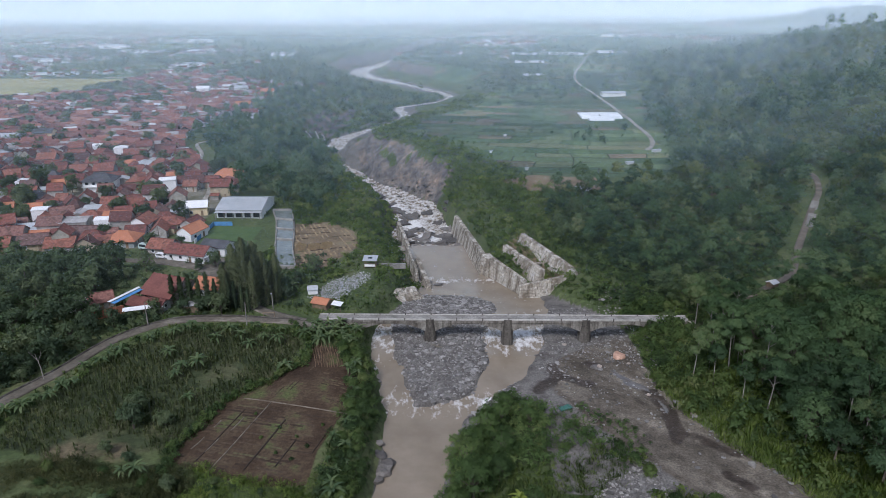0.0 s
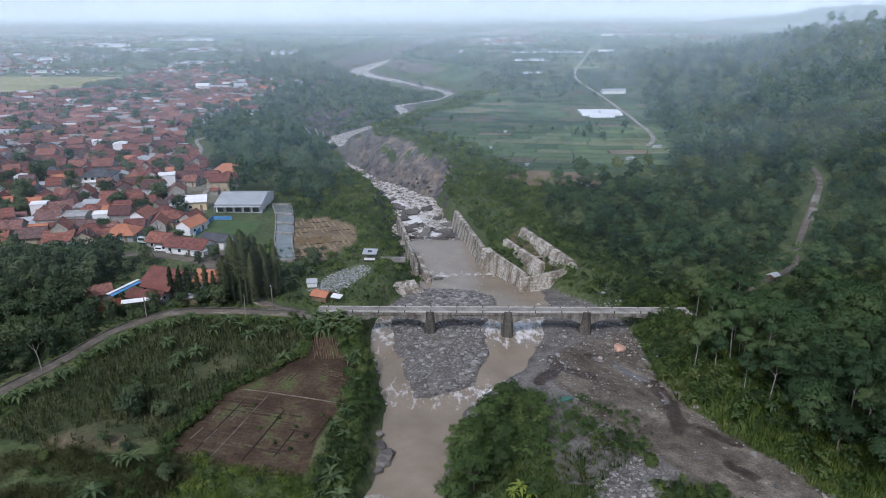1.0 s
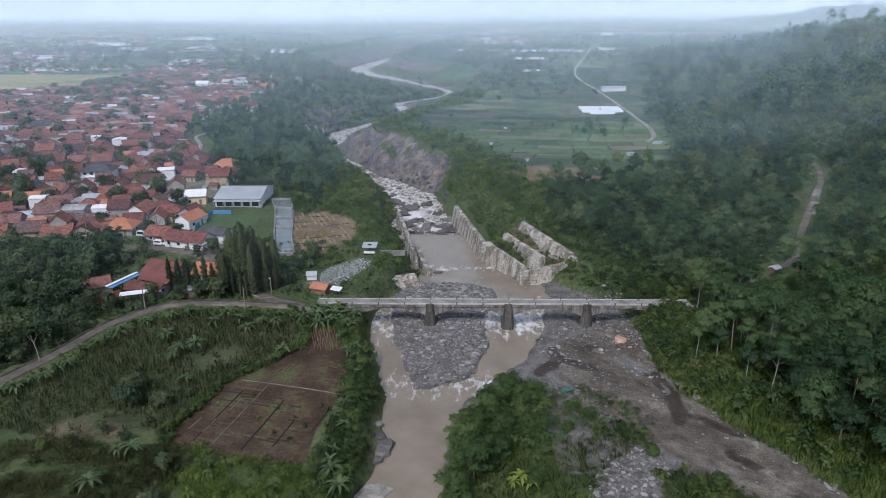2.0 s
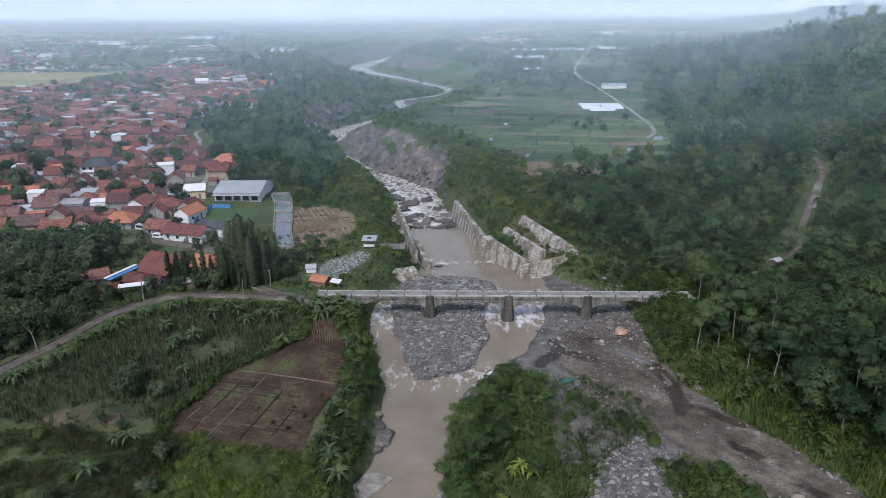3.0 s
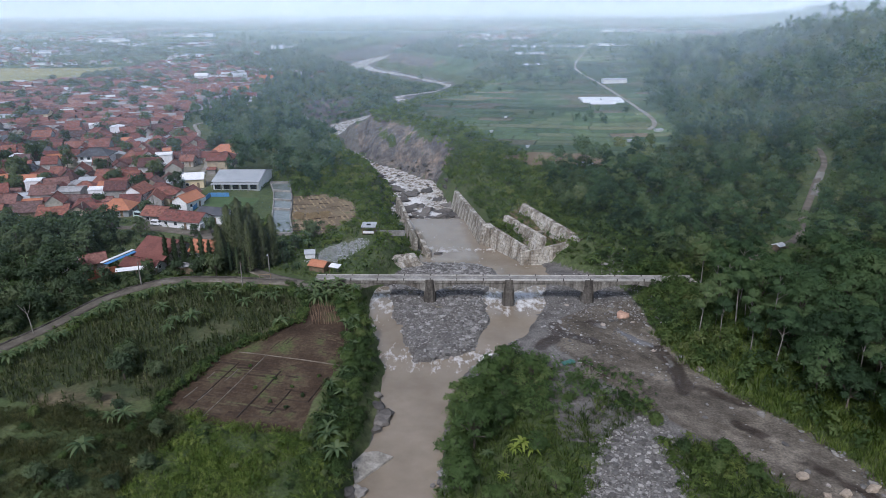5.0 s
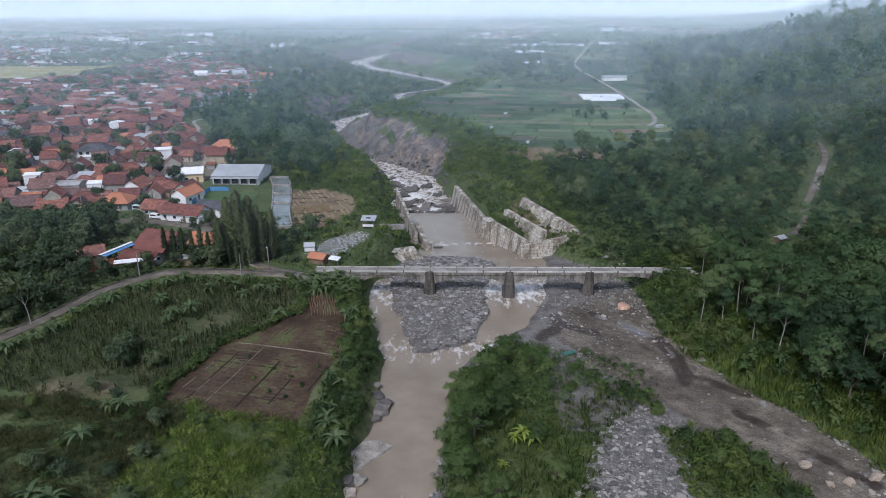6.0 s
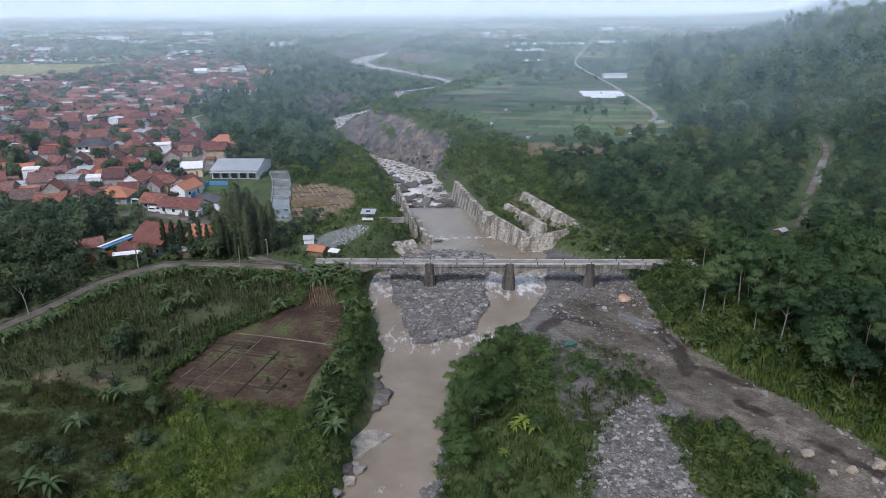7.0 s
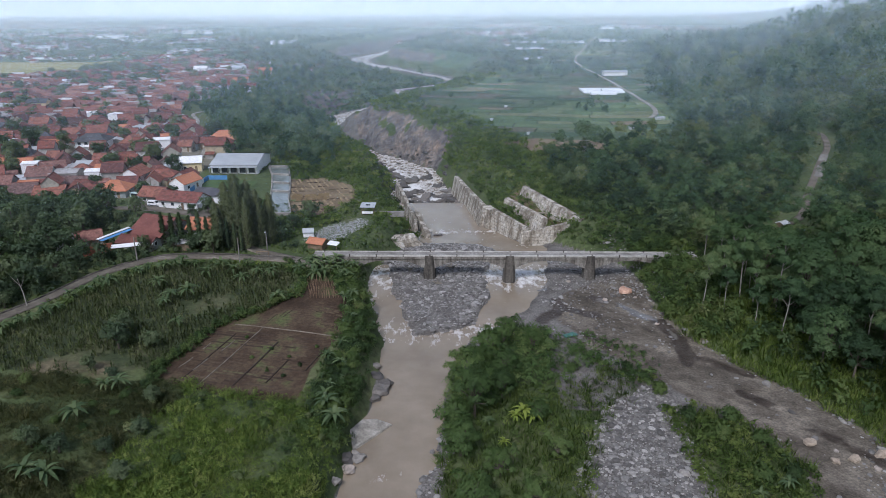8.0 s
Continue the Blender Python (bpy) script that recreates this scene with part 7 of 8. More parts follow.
lone(-75, 213, -16, 9, 6, 3.2, 1.3, "gable", 0.6, ROOF_DARK, WHITE, label="low house with black sheet roof by the lawn", group="")
lone(-89, 229, 70, 9, 6, 3.2, 1.9, "gable", 0.6, ROOF_ORANGE, WHITE, label="small white house with orange roof at the blue fence", group="")
lone(-92, 238, 76, 7, 5.5, 3.0, 1.8, "gable", 0.6, ROOF_TILE, PLASTER, label="small house with red roof near the fence", group="")
for x, y, t, mat, roof, words in ((-239, 408, 8, CREAM, ROOF_DARK, "yellow two-storey house with dark roof in the village"), (-154, 609, 5, CREAM, ROOF_ORANGE, "tall yellow house at the village edge"), (-329, 535, 12, CREAM, ROOF_TILE, "yellow-walled house at the far side of the village"),
                                  (-136.5, 486, 10, WHITE, ROOF_TILE, "white two-storey house near the gorge woods"), (-153, 529, 4, PLASTER, ROOF_ORANGE, "pale two-storey house with orange roof near the gorge"), (-183, 631, 6, WHITE, METAL_ROOF, "white house with a wide pale metal roof"), (-218, 632, 6, WHITE, WHITE, "white block of a house in the far village")):
    lone(x, y, t, 11, 8.5, 6.2, 1.8, "gable", 0.5, roof, mat, label=words, group="")
# compound by the road
ROOF_RED = patchy("red tiles", [(0.3, (0.12, 0.046, 0.038)), (0.7, (0.2, 0.08, 0.062))], 0.4, 3.0)
ROOF_DARK_RED = patchy("old dark red tiles", [(0.3, (0.09, 0.035, 0.03)), (0.7, (0.17, 0.07, 0.055))], 0.4, 3.0)
RUSTY_WALL = patchy("rust red boards", [(0.3, (0.2, 0.075, 0.045)), (0.7, (0.32, 0.13, 0.08))], 0.5, 3.0)
yard = empty("yard_wall", pose(-89.5, 163.0, land_at(-89.5, 163.0), 0, 0, 38), "rust red board wall round the compound yard", "wall")
for k in range(5):
    part("panel", box(-5 + 2 * k + 0.03, -0.08, -0.6, -3 + 2 * k - 0.03, 0.08, 2.3 + 0.12 * (k % 2), 0.02), RUSTY_WALL, yard)
    part("post", box(-5.12 + 2 * k, -0.12, -0.6, -4.98 + 2 * k, 0.12, 2.6, 0.02), WOOD, yard)
lean_to = empty("awning", pose(-79.8, 164.6, land_at(-79.8, 164.6), 0, 0, 18), "long white sheet awning along the annex", "awning")
part("sheet", hull([(-5, -0.9, 2.0), (5, -0.9, 2.0), (5, 0.9, 2.35), (-5, 0.9, 2.35), (-5, -0.9, 2.08), (5, -0.9, 2.08), (5, 0.9, 2.43), (-5, 0.9, 2.43)]), WHITE, lean_to)
for x in (-4.8, 0, 4.8):
    part("post", box(x - 0.05, -0.8, -0.5, x + 0.05, -0.7, 2.02), WOOD, lean_to)
lone(-77.6, 178.4, -22, 10.2, 11.6, 2.6, 3.1, "gable", 1.0, ROOF_RED, PLASTER, label="large house with steep red tile roof by the road", group="")
lone(-79.8, 168.8, -16, 10, 4.4, 2.0, 1.1, "gable", 0.8, ROOF_DARK_RED, PLASTER, label="dark red-roofed annex by the road", group="")
lone(-66.5, 180, -12, 7, 6, 3.0, 2.0, "gable", 0.7, ROOF_ORANGE, WHITE, label="white house with orange roof behind the cypresses", group="")
gut = empty("awning", pose(-86.8, 171.2, land_at(-86, 172) + 0.3, 0, 0, 69), "long blue and white sheet awning by the red house", "awning")
part("blue_sheet", box(-5.5, -1.2, 2.5, 5.5, 0.2, 2.6, 0.02), BLUE, gut)
part("white_sheet", box(-5.5, 0.3, 2.7, 5.5, 1.3, 2.8, 0.02), WHITE, gut)
for x in (-5.2, 0, 5.2):
    part("post", box(x - 0.06, -1.1, -0.5, x + 0.06, -0.98, 2.55), WOOD, gut)
    part("post", box(x - 0.06, 1.0, -0.5, x + 0.06, 1.12, 2.75), WOOD, gut)
shade_roof = empty("awning", pose(-78, 203.6, land_at(-78, 203), 0, 0, -16), "white shop awning on thin posts", "awning")
part("sheet", box(-3, -1.2, 2.4, 3, 1.0, 2.5, 0.02), WHITE, shade_roof)
for x in (-2.8, 2.8):
    part("post", box(x - 0.05, -1.1, -0.4, x + 0.05, -1.0, 2.42), WOOD, shade_roof)
garden = lone(-68, 167.6, 16, 3.2, 2.4, 2.2, 0.5, "gable", 0.4, RUST_ROOF, WOOD, False, label="tiny roadside stall with grey sheet roof", group="")
lone(-93.5, 170, 30, 6, 5, 2.6, 1.6, "gable", 0.6, ROOF_TILE, PLASTER, label="small brown-roofed house among the trees", group="")
lone(-99, 169, 20, 5, 4.5, 2.6, 1.3, "gable", 0.6, RUST_ROOF, WHITE, label="small white shed among the trees by the road", group="")
lone(-120, 206, 10, 7, 6, 2.8, 1.2, "gable", 0.6, RUST_ROOF, PLASTER, label="house with dull grey roof under trees", group="")
for x, y, t in ((-128, 216, 8), (-139, 219, 14), (-120, 218, 95), (-150, 216, 12), (-163, 216, 8)):
    lone(x, y, t, 9, 7.5, 3.0, 2.2, "gable", 0.8, ROOF_TILE, PLASTER, label="plastered village house under a dark red tile roof", group="village houses")
# houses along the edge of the gorge woods
for x, y, t in ((-112, 322, 20), (-121, 331, 100), (-113, 300, 10), (-130, 345, 20), (-140, 362, 10), (-118, 312, 95), (-152, 385, 20), (-128, 335, 12)):
    lone(x, y, t, 9, 7.5, 3.0, 2.2, "gable", 0.7, ROOF_TILE, PLASTER, label="village house under a red tile roof near the woods", group="village houses")

# hut on the bank, shack and rubbish
hut = empty("pavilion", pose(-23.6, 204.5, land_at(-23.6, 204.5), 0, 0, -4), "small raised hut with pale metal roof on the bank", "hut")
part("roof", hull([(-2.3, -2.0, 2.7), (2.3, -2.0, 2.7), (2.3, 2.0, 3.2), (-2.3, 2.0, 3.2), (-2.3, -2.0, 2.82), (2.3, -2.0, 2.82), (2.3, 2.0, 3.32), (-2.3, 2.0, 3.32)], 0.02), METAL_ROOF, hut)
part("hatch", box(-0.7, -0.5, 3.0, 0.6, 0.5, 3.25, 0.03), GLASS_DARK, hut)
part("floor", box(-1.9, -1.6, 0.5, 1.9, 1.6, 0.65, 0.02), WOOD, hut)
for x in (-1.8, 1.8):
    for y in (-1.5, 1.5):
        part("post", box(x - 0.09, y - 0.09, -0.6, x + 0.09, y + 0.09, 2.9), WOOD, hut)
part("half_wall", box(-1.8, -1.55, 0.6, 1.8, -1.45, 1.4, 0.02), WHITE, hut)
wall_cul = empty("culvert", pose(-16, 206, land_at(-18, 206)), "short pale concrete culvert wall in the grass", "culvert")
part("wall", box(-6, -0.3, -1, 3.5, 0.3, 0.6, 0.05), CONCRETE, wall_cul)
part("cap", box(-6.1, -0.4, 0.6, 3.6, 0.4, 0.75, 0.03), CONCRETE, wall_cul)
lone(-34.2, 174.6, -22, 4.6, 3.2, 1.9, 0.8, "gable", 0.5, ROOF_ORANGE, WOOD, False, label="low shack with bright orange roof by the bridge", group="")
aw = empty("awning", pose(-29.6, 172.2, land_at(-29.6, 172.2), 0, 0, -20), "white sheet awning beside the orange shack", "awning")
part("sheet", hull([(-1.5, -1, 2.0), (1.5, -1, 1.9), (1.5, 1, 2.3), (-1.5, 1, 2.4), (-1.5, -1, 2.08), (1.5, -1, 1.98), (1.5, 1, 2.38), (-1.5, 1, 2.48)]), WHITE, aw)
for x in (-1.3, 1.3):
    part("post", box(x - 0.05, -0.8, -0.5, x + 0.05, -0.7, 2.0), WOOD, aw)
lone(-38.6, 184.2, 10, 2.8, 2.4, 1.5, 0.6, "gable", 0.3, METAL_ROOF, WHITE, False, label="tiny white shed with pale roof", group="")
HEAP = [(-38, 181), (-33, 193), (-25.5, 199), (-24, 196), (-27.5, 188), (-31, 180)]
hp = scatter(9000, -40, 178, -22, 201, lambda x, y: inside(x, y, HEAP, 2.2), 0.27)
V, F, base = [], [], 0
for k in range(4):
    v, f = pebble()
    v = v * np.array([1.2, 0.9, 0.5])
    sp = hp[k::4]
    vv, ff = spread(v, f, sp, RNG.uniform(0.1, 0.5, len(sp)), 0.05)
    V.append(vv), F.append(ff + base)
    base += len(vv)
tagged(link_mesh("rubbish_heap", raw_mesh("rubbish_heap", np.concatenate(V), np.concatenate(F)), RUBBISH), "heap of white and grey rubbish spilling down the bank", "rubbish", kind="stuff")
# straw left standing in the stubble field
for i, x in enumerate((-49.5, -45.2, -41)):
    st = empty("straw_stand", pose(x, 222.5 + 0.5 * i, land_at(x, 222)), "block of standing dry straw in the stubble field", "straw", "straw blocks")
    q = []
    for k in range(70):
        px, py, h = RNG.uniform(-1.7, 1.7), RNG.uniform(-2.2, 2.2), RNG.uniform(0.9, 1.5)
        q.append([(px - 0.2, py, -0.2), (px + 0.2, py, -0.2), (px + 0.28, py + 0.12, h), (px - 0.25, py - 0.1, h)])
    part("straw", raw_mesh("straw", np.array(q).reshape(-1, 3), faces_of(np.array(q))), patchy("straw", [(0.3, (0.2, 0.145, 0.08)), (0.7, (0.33, 0.25, 0.14))], 0.6, 4.0) if i == 0 else bpy.data.materials["straw"], st)


# ---------------------------------------------------------------- poles and lamps
def pole(x, y, h, label, lean=0.0, arm=False, mat=None):
    root = empty("utility_pole" if not arm else "street_lamp", pose(x, y, land_at(x, y), 0, lean, RNG.uniform(0, 360)), label, "pole" if not arm else "street lamp", "poles")
    v, f = tubes([([(0, 0, -0.6), (0, 0, h * 0.5), (0, 0, h)], [0.17, 0.15, 0.11])], 7)
    part("shaft", raw_mesh("shaft", v, f, True), mat or CONCRETE, root)
    if arm:
        v, f = tubes([([(0, 0, h - 0.1), (0.5, 0, h + 0.35), (1.3, 0, h + 0.4)], [0.06, 0.05, 0.05])], 5)
        part("arm", raw_mesh("arm", v, f, True), CONCRETE, root)
        part("lamp_head", box(1.1, -0.14, h + 0.32, 1.8, 0.14, h + 0.46, 0.04), WHITE, root)
    else:
        part("crossarm", box(-0.8, -0.05, h - 0.5, 0.8, 0.05, h - 0.38, 0.01), WOOD, root)


pole(-51.7, 161.3, 7.0, "pale concrete utility pole beside the road", 2)
pole(-76.2, 158.4, 6.5, "thin pale utility pole by the road", -2)
pole(-47.5, 172.5, 5.0, "curved street lamp at the lane", 0, True)
pole(-63.5, 208, 6.5, "utility pole in the village lane")
pole(-98, 222, 6.5, "utility pole in the village lane")
pole(-118, 214, 6.5, "utility pole in the village lane")
bare = empty("bare_tree", pose(-88.2, 131.5, land_at(-88.2, 131.5), 0, -6, 0), "thin bare pale tree leaning by the road", "tree")
v, f = tubes([([(0, 0, -0.5), (0.2, 0, 3.2), (-0.2, 0.2, 6.5)], [0.14, 0.11, 0.05]), ([(0.1, 0, 4.6), (0.9, 0.3, 6.0), (1.2, 0.3, 7.0)], [0.06, 0.04, 0.02]), ([(0, 0, 5.0), (-0.9, 0.2, 6.2), (-1.4, 0.1, 7.2)], [0.06, 0.04, 0.02])], 5)
part("trunk", raw_mesh("trunk", v, f, True), PALE_BARK, bare)
crossbar = empty("gate_bar", pose(-47.5, 167.6, land_at(-47.5, 167.6)), "low wooden bar on two posts by the road", "barrier")
for x in (-1.5, 1.5):
    part("post", box(x - 0.08, -0.08, -0.3, x + 0.08, 0.08, 1.3, 0.01), WOOD, crossbar)
part("bar", box(-1.7, -0.06, 1.1, 1.7, 0.06, 1.3, 0.01), WOOD, crossbar)


# ---------------------------------------------------------------- vehicles
def car(x, y, turn, paint, label, h=1.9, l=4.4):
    root = empty("van", pose(x, y, land_at(x, y) + 0.15, 0, 0, turn), label, "van")
    body = bmesh.new()
    side = [(-l / 2, 0.35), (l / 2, 0.35), (l / 2, 0.95), (l * 0.28, 1.05), (l * 0.12, h), (-l * 0.46, h), (-l / 2, 1.0)]
    a, b = [body.verts.new((px, -0.82, pz)) for px, pz in side], [body.verts.new((px, 0.82, pz)) for px, pz in side]
    body.faces.new(a), body.faces.new(b[::-1])
    for i in range(len(side)):
        j = (i + 1) % len(side)
        body.faces.new((a[j], a[i], b[i], b[j]))
    bmesh.ops.bevel(body, geom=body.edges[:], offset=0.09, segments=2, affect="EDGES")
    part("body", body, paint, root)
    part("windscreen", hull([(l * 0.27, s * 0.7, 1.08) for s in (-1, 1)] + [(l * 0.14, s * 0.66, h - 0.12) for s in (-1, 1)] + [(l * 0.29, s * 0.7, 1.1) for s in (-1, 1)] + [(l * 0.16, s * 0.66, h - 0.1) for s in (-1, 1)]), GLASS_DARK, root)
    for s in (-1, 1):
        part("side_window", box(-l * 0.4, s * 0.8 - 0.04, 1.1, l * 0.1, s * 0.8 + 0.04, h - 0.15), GLASS_DARK, root)
        for wx in (-l * 0.3, l * 0.3):
            w = bmesh.new()
            bmesh.ops.create_cone(w, cap_ends=True, segments=14, radius1=0.33, radius2=0.33, depth=0.22, matrix=pose(wx, s * 0.78, 0.33, 90))
            wheel = part("wheel", w, ROOF_DARK, root)
            r = bmesh.new()
            bmesh.ops.create_cone(r, cap_ends=True, segments=10, radius1=0.18, radius2=0.18, depth=0.24, matrix=pose(wx, s * 0.78, 0.33, 90))
            part("rim", r, METAL_ROOF, wheel)
    return root


MINT = patchy("pale green paint", [(0.3, (0.42, 0.52, 0.49)), (0.7, (0.55, 0.64, 0.6))], 0.5, 2.0, 0.35, 0.0)
car(-100.5, 216.5, -14, MINT, "pale green van parked in the village lane", 2.1, 4.8)
car(-91.5, 207.6, -12, WHITE, "white van parked before the low shops", 1.7, 4.2)

# ---------------------------------------------------------------- field details
for line, w in (([(-43.2, 102.1), (-40, 114), (-36.9, 125.8)], 0.22), ([(-43.1, 127.2), (-36.9, 125.8), (-28, 123.2), (-18.4, 120.7)], 0.25)):
    ribbon("path", line, w, 0.12, patchy("pale trodden earth", [(0.3, (0.08, 0.06, 0.043)), (0.7, (0.23, 0.195, 0.15))], 0.6, 3.0), "narrow pale earth path across the ploughed field", "path", 0.15, 0.8)
ridge_soil = one_of("ridged soil", [(0.0, (0.036, 0.023, 0.015)), (0.5, (0.058, 0.039, 0.025)), (0.85, (0.088, 0.063, 0.04)), (1.0, (0.09, 0.088, 0.042))], 1.6, 0.95, 0.5, 0.6, 1.35, island=True)


def ridges(name, poly, turn, gap, longest, chance, half, tall, label, mat=None, field=PLOUGHED):
    """Broken lines of tilled soil across an outline, all at one angle."""
    c, s = math.cos(radians(turn)), math.sin(radians(turn))
    mx, my = sum(p[0] for p in poly) / len(poly), sum(p[1] for p in poly) / len(poly)
    RV, RF = [], []
    for k in range(int(80 / gap)):
        side, run = -40 + gap * k + RNG.normal(0, 0.1 * gap), -40.0
        while run < 40:
            n = int(RNG.integers(3, longest))
            if RNG.random() < chance:
                ss, dd = run + np.arange(n) * 0.7, side + RNG.normal(0, 0.06, n)
                cx, cy = mx + ss * c - dd * s, my + ss * s + dd * c
                if inside(cx, cy, poly, 0.4).min() > 0.99 and inside(cx, cy, field, 0.4).min() > 0.99:
                    w, z, b0 = half * RNG.uniform(0.7, 1.2), land(cx, cy), len(RV) * 3
                    for q in range(n):
                        RV.append([(cx[q] + w * s, cy[q] - w * c, z[q] - 0.05), (cx[q], cy[q], z[q] + tall * RNG.uniform(0.5, 1.2)), (cx[q] - w * s, cy[q] + w * c, z[q] - 0.05)])
                    for q in range(n - 1):
                        for e in (0, 1):
                            p = b0 + 3 * q + e
                            RF.append((p, p + 1, p + 4, p + 3))
            run += n * 0.7
    tagged(link_mesh(name, raw_mesh(name, np.array(RV).reshape(-1, 3), RF, True), mat or ridge_soil), label, "soil", kind="stuff")


ridges("soil_ridges", [(-50, 126), (-37, 125), (-18, 120), (-22, 97), (-52, 97)], -14.8, 1.05, 12, 0.62, 0.4, 0.12, "broken low beds of dark tilled soil")
ridges("soil_rows", [(-29, 138.5), (-19, 139.5), (-17, 121.5), (-27, 124.5)], -22, 0.72, 5, 0.8, 0.22, 0.2, "short rows of dark reddish hoed soil")
ridges("soil_crumbs", [(-44, 128), (-28, 124.5), (-28, 139), (-26, 151), (-34, 152), (-36, 140)], 72, 1.1, 9, 0.4, 0.25, 0.09, "faint ridges in the upper ploughed soil")
ridges("stubble_rows", STUBBLE, -68, 1.9, 9, 0.6, 0.45, 0.3, "rows of dry cut stubble and straw", bpy.data.materials["straw"], STUBBLE)
ridges("stubble_banks", STUBBLE, 14, 6.0, 12, 0.8, 0.3, 0.25, "low brown banks between the stubble plots", None, STUBBLE)
# raised strips whose dark colour stands in for the depth of furrows
furrow_soil = patchy("dark furrow soil", [(0.3, (0.02, 0.014, 0.01)), (0.7, (0.045, 0.032, 0.021))], 0.6, 3.0)
for off_x, lo, hi, w in ((6.2, 103, 119, 0.36), (11.5, 104, 112, 0.25), (16.5, 108, 117, 0.25), (-4.2, 106, 123, 0.25)):
    ribbon("furrow", [(-43.2 + off_x + 0.265 * (y - 102), y) for y in np.linspace(lo, hi, 5)], w, 0.1, furrow_soil, "dark strip laid as a furrow between the soil beds", "furrow", 0.15, 0.9)
for (ax, ay), (bx, by) in (((-45.6, 108.5), (-44.2, 113)), ((-48.5, 109.5), (-47.2, 113.4)), ((-42.6, 115.5), (-41.2, 120)), ((-46.4, 116.5), (-45.6, 119))):
    ribbon("path", [(ax, ay), ((ax + bx) / 2 + 0.1, (ay + by) / 2), (bx, by)], 0.22, 0.12, bpy.data.materials["pale trodden earth"], "short pale earth strip between soil beds", "path", 0.15, 0.8)
stk = np.array([(-33.0 + 0.62 * i + 0.3 * k, 151.2 - 1.05 * k) for i in range(11) for k in range(11)])
stk = stk + RNG.normal(0, 0.12, stk.shape)
STRAW_RED = patchy("dry reddish stalks", [(0.3, (0.15, 0.095, 0.06)), (0.7, (0.29, 0.2, 0.135))], 0.7, 5.0)
stuff("stakes", [([], np.array([[(-0.07, 0, -0.2), (0.07, 0, -0.2), (0.05, 0.02, 1.4), (-0.05, 0.02, 1.4)], [(0, -0.07, -0.2), (0, 0.07, -0.2), (0.02, 0.05, 1.2), (0.02, -0.05, 1.2)]]))], stk, RNG.uniform(0.6, 1.15, len(stk)), STRAW_RED, "rows of dry reddish stalks at the field's end", "stakes")

# ---------------------------------------------------------------- plain: plastic houses, sheds, long roofs
for i, (gy0, x0, x1) in enumerate(((476, 101, 118), (485, 97.5, 126), (494, 98, 111), (494, 112.5, 127), (503, 98.5, 127.5))):
    gh = empty("greenhouse", pose((x0 + x1) / 2, gy0, land_at((x0 + x1) / 2, gy0), 0, 0, 90), "long low white plastic greenhouse in the fields", "greenhouse", "greenhouses")
    half = (x1 - x0) / 2
    v = np.array([[(3.4 * math.cos(t), y, 1.3 * math.sin(t) + 0.3) for t in np.linspace(0, math.pi, 9)] for y in (-half, 0, half)])
    part("cover", raw_mesh("cover", v.reshape(-1, 3), sheet_faces(3, 9), True), PLASTIC_SHEET, gh)
    for e in (-1, 1):
        part("end_wall", hull([(3.3 * math.cos(t), e * half + y, 1.25 * math.sin(t) + 0.3) for t in np.linspace(0, math.pi, 9) for y in (-0.05, 0.05)]), PLASTIC_SHEET, gh)


def long_shed(x, y, w, d, h, label, mat=None, turn=0):
    root = empty("shed", pose(x, y, land_at(x, y), 0, 0, turn), label, "shed", "sheds on the plain")
    part("wall", box(-w / 2, -d / 2, -1, w / 2, d / 2, h, 0.05), WHITE, root)
    part("roof", hull([(sx * (w / 2 + 0.5), sy * (d / 2 + 0.5), h) for sx in (-1, 1) for sy in (-1, 1)] + [(sx * (w / 2 + 0.5), 0, h + d * 0.12) for sx in (-1, 1)]), mat or METAL_ROOF, root)


for x, y, w, d, h in ((148, 606, 20, 9, 3), (165, 1118, 112, 10, 2.5), (273, 1150, 50, 10, 3), (118, 968, 38, 9, 2), (102, 792, 24, 6, 2), (-510, 1200, 70, 14, 4), (-410, 1210, 44, 12, 4), (-461, 828, 60, 7, 2), (-527, 1536, 60, 14, 5),
                      (-560, 1010, 50, 16, 4), (-250, 1120, 40, 16, 4), (-620, 1330, 60, 20, 5), (-330, 930, 26, 12, 4), (70, 1500, 60, 14, 3), (420, 1700, 90, 20, 4), (180, 1900, 80, 20, 4), (-258, 404, 13, 12, 5)):
    long_shed(x, y, w, d, h, "long low pale building on the plain")
for x, y, w in ((116, 368, 5), (94.5, 341, 4), (60, 293, 3.6), (63.5, 291, 2.4), (41, 330, 1.5), (26, 371, 1.5), (38, 420, 1.8)):
    long_shed(x, y, w * 0.8, w * 0.6, 1.1, "small pale farm shed among the fields", METAL_ROOF, 15)
for x, y, t in ((137, 243, -32), (129, 229, -31)):
    sl = tagged(link_mesh("concrete_slab", bm_mesh("concrete_slab", box(-1.3, -6.5, -0.2, 1.3, 6.5, 0.42, 0.04)), CONCRETE), "pale concrete strip laid on the dirt track", "slab")
    sl.matrix_basis = pose(x, y, land_at(x, y), 6, 0, t)
lone(93, 178.5, 30, 2.6, 2.0, 1.4, 0.4, "gable", 0.3, WHITE, WOOD, False, label="tiny shelter with pale metal roof at the track", group="")

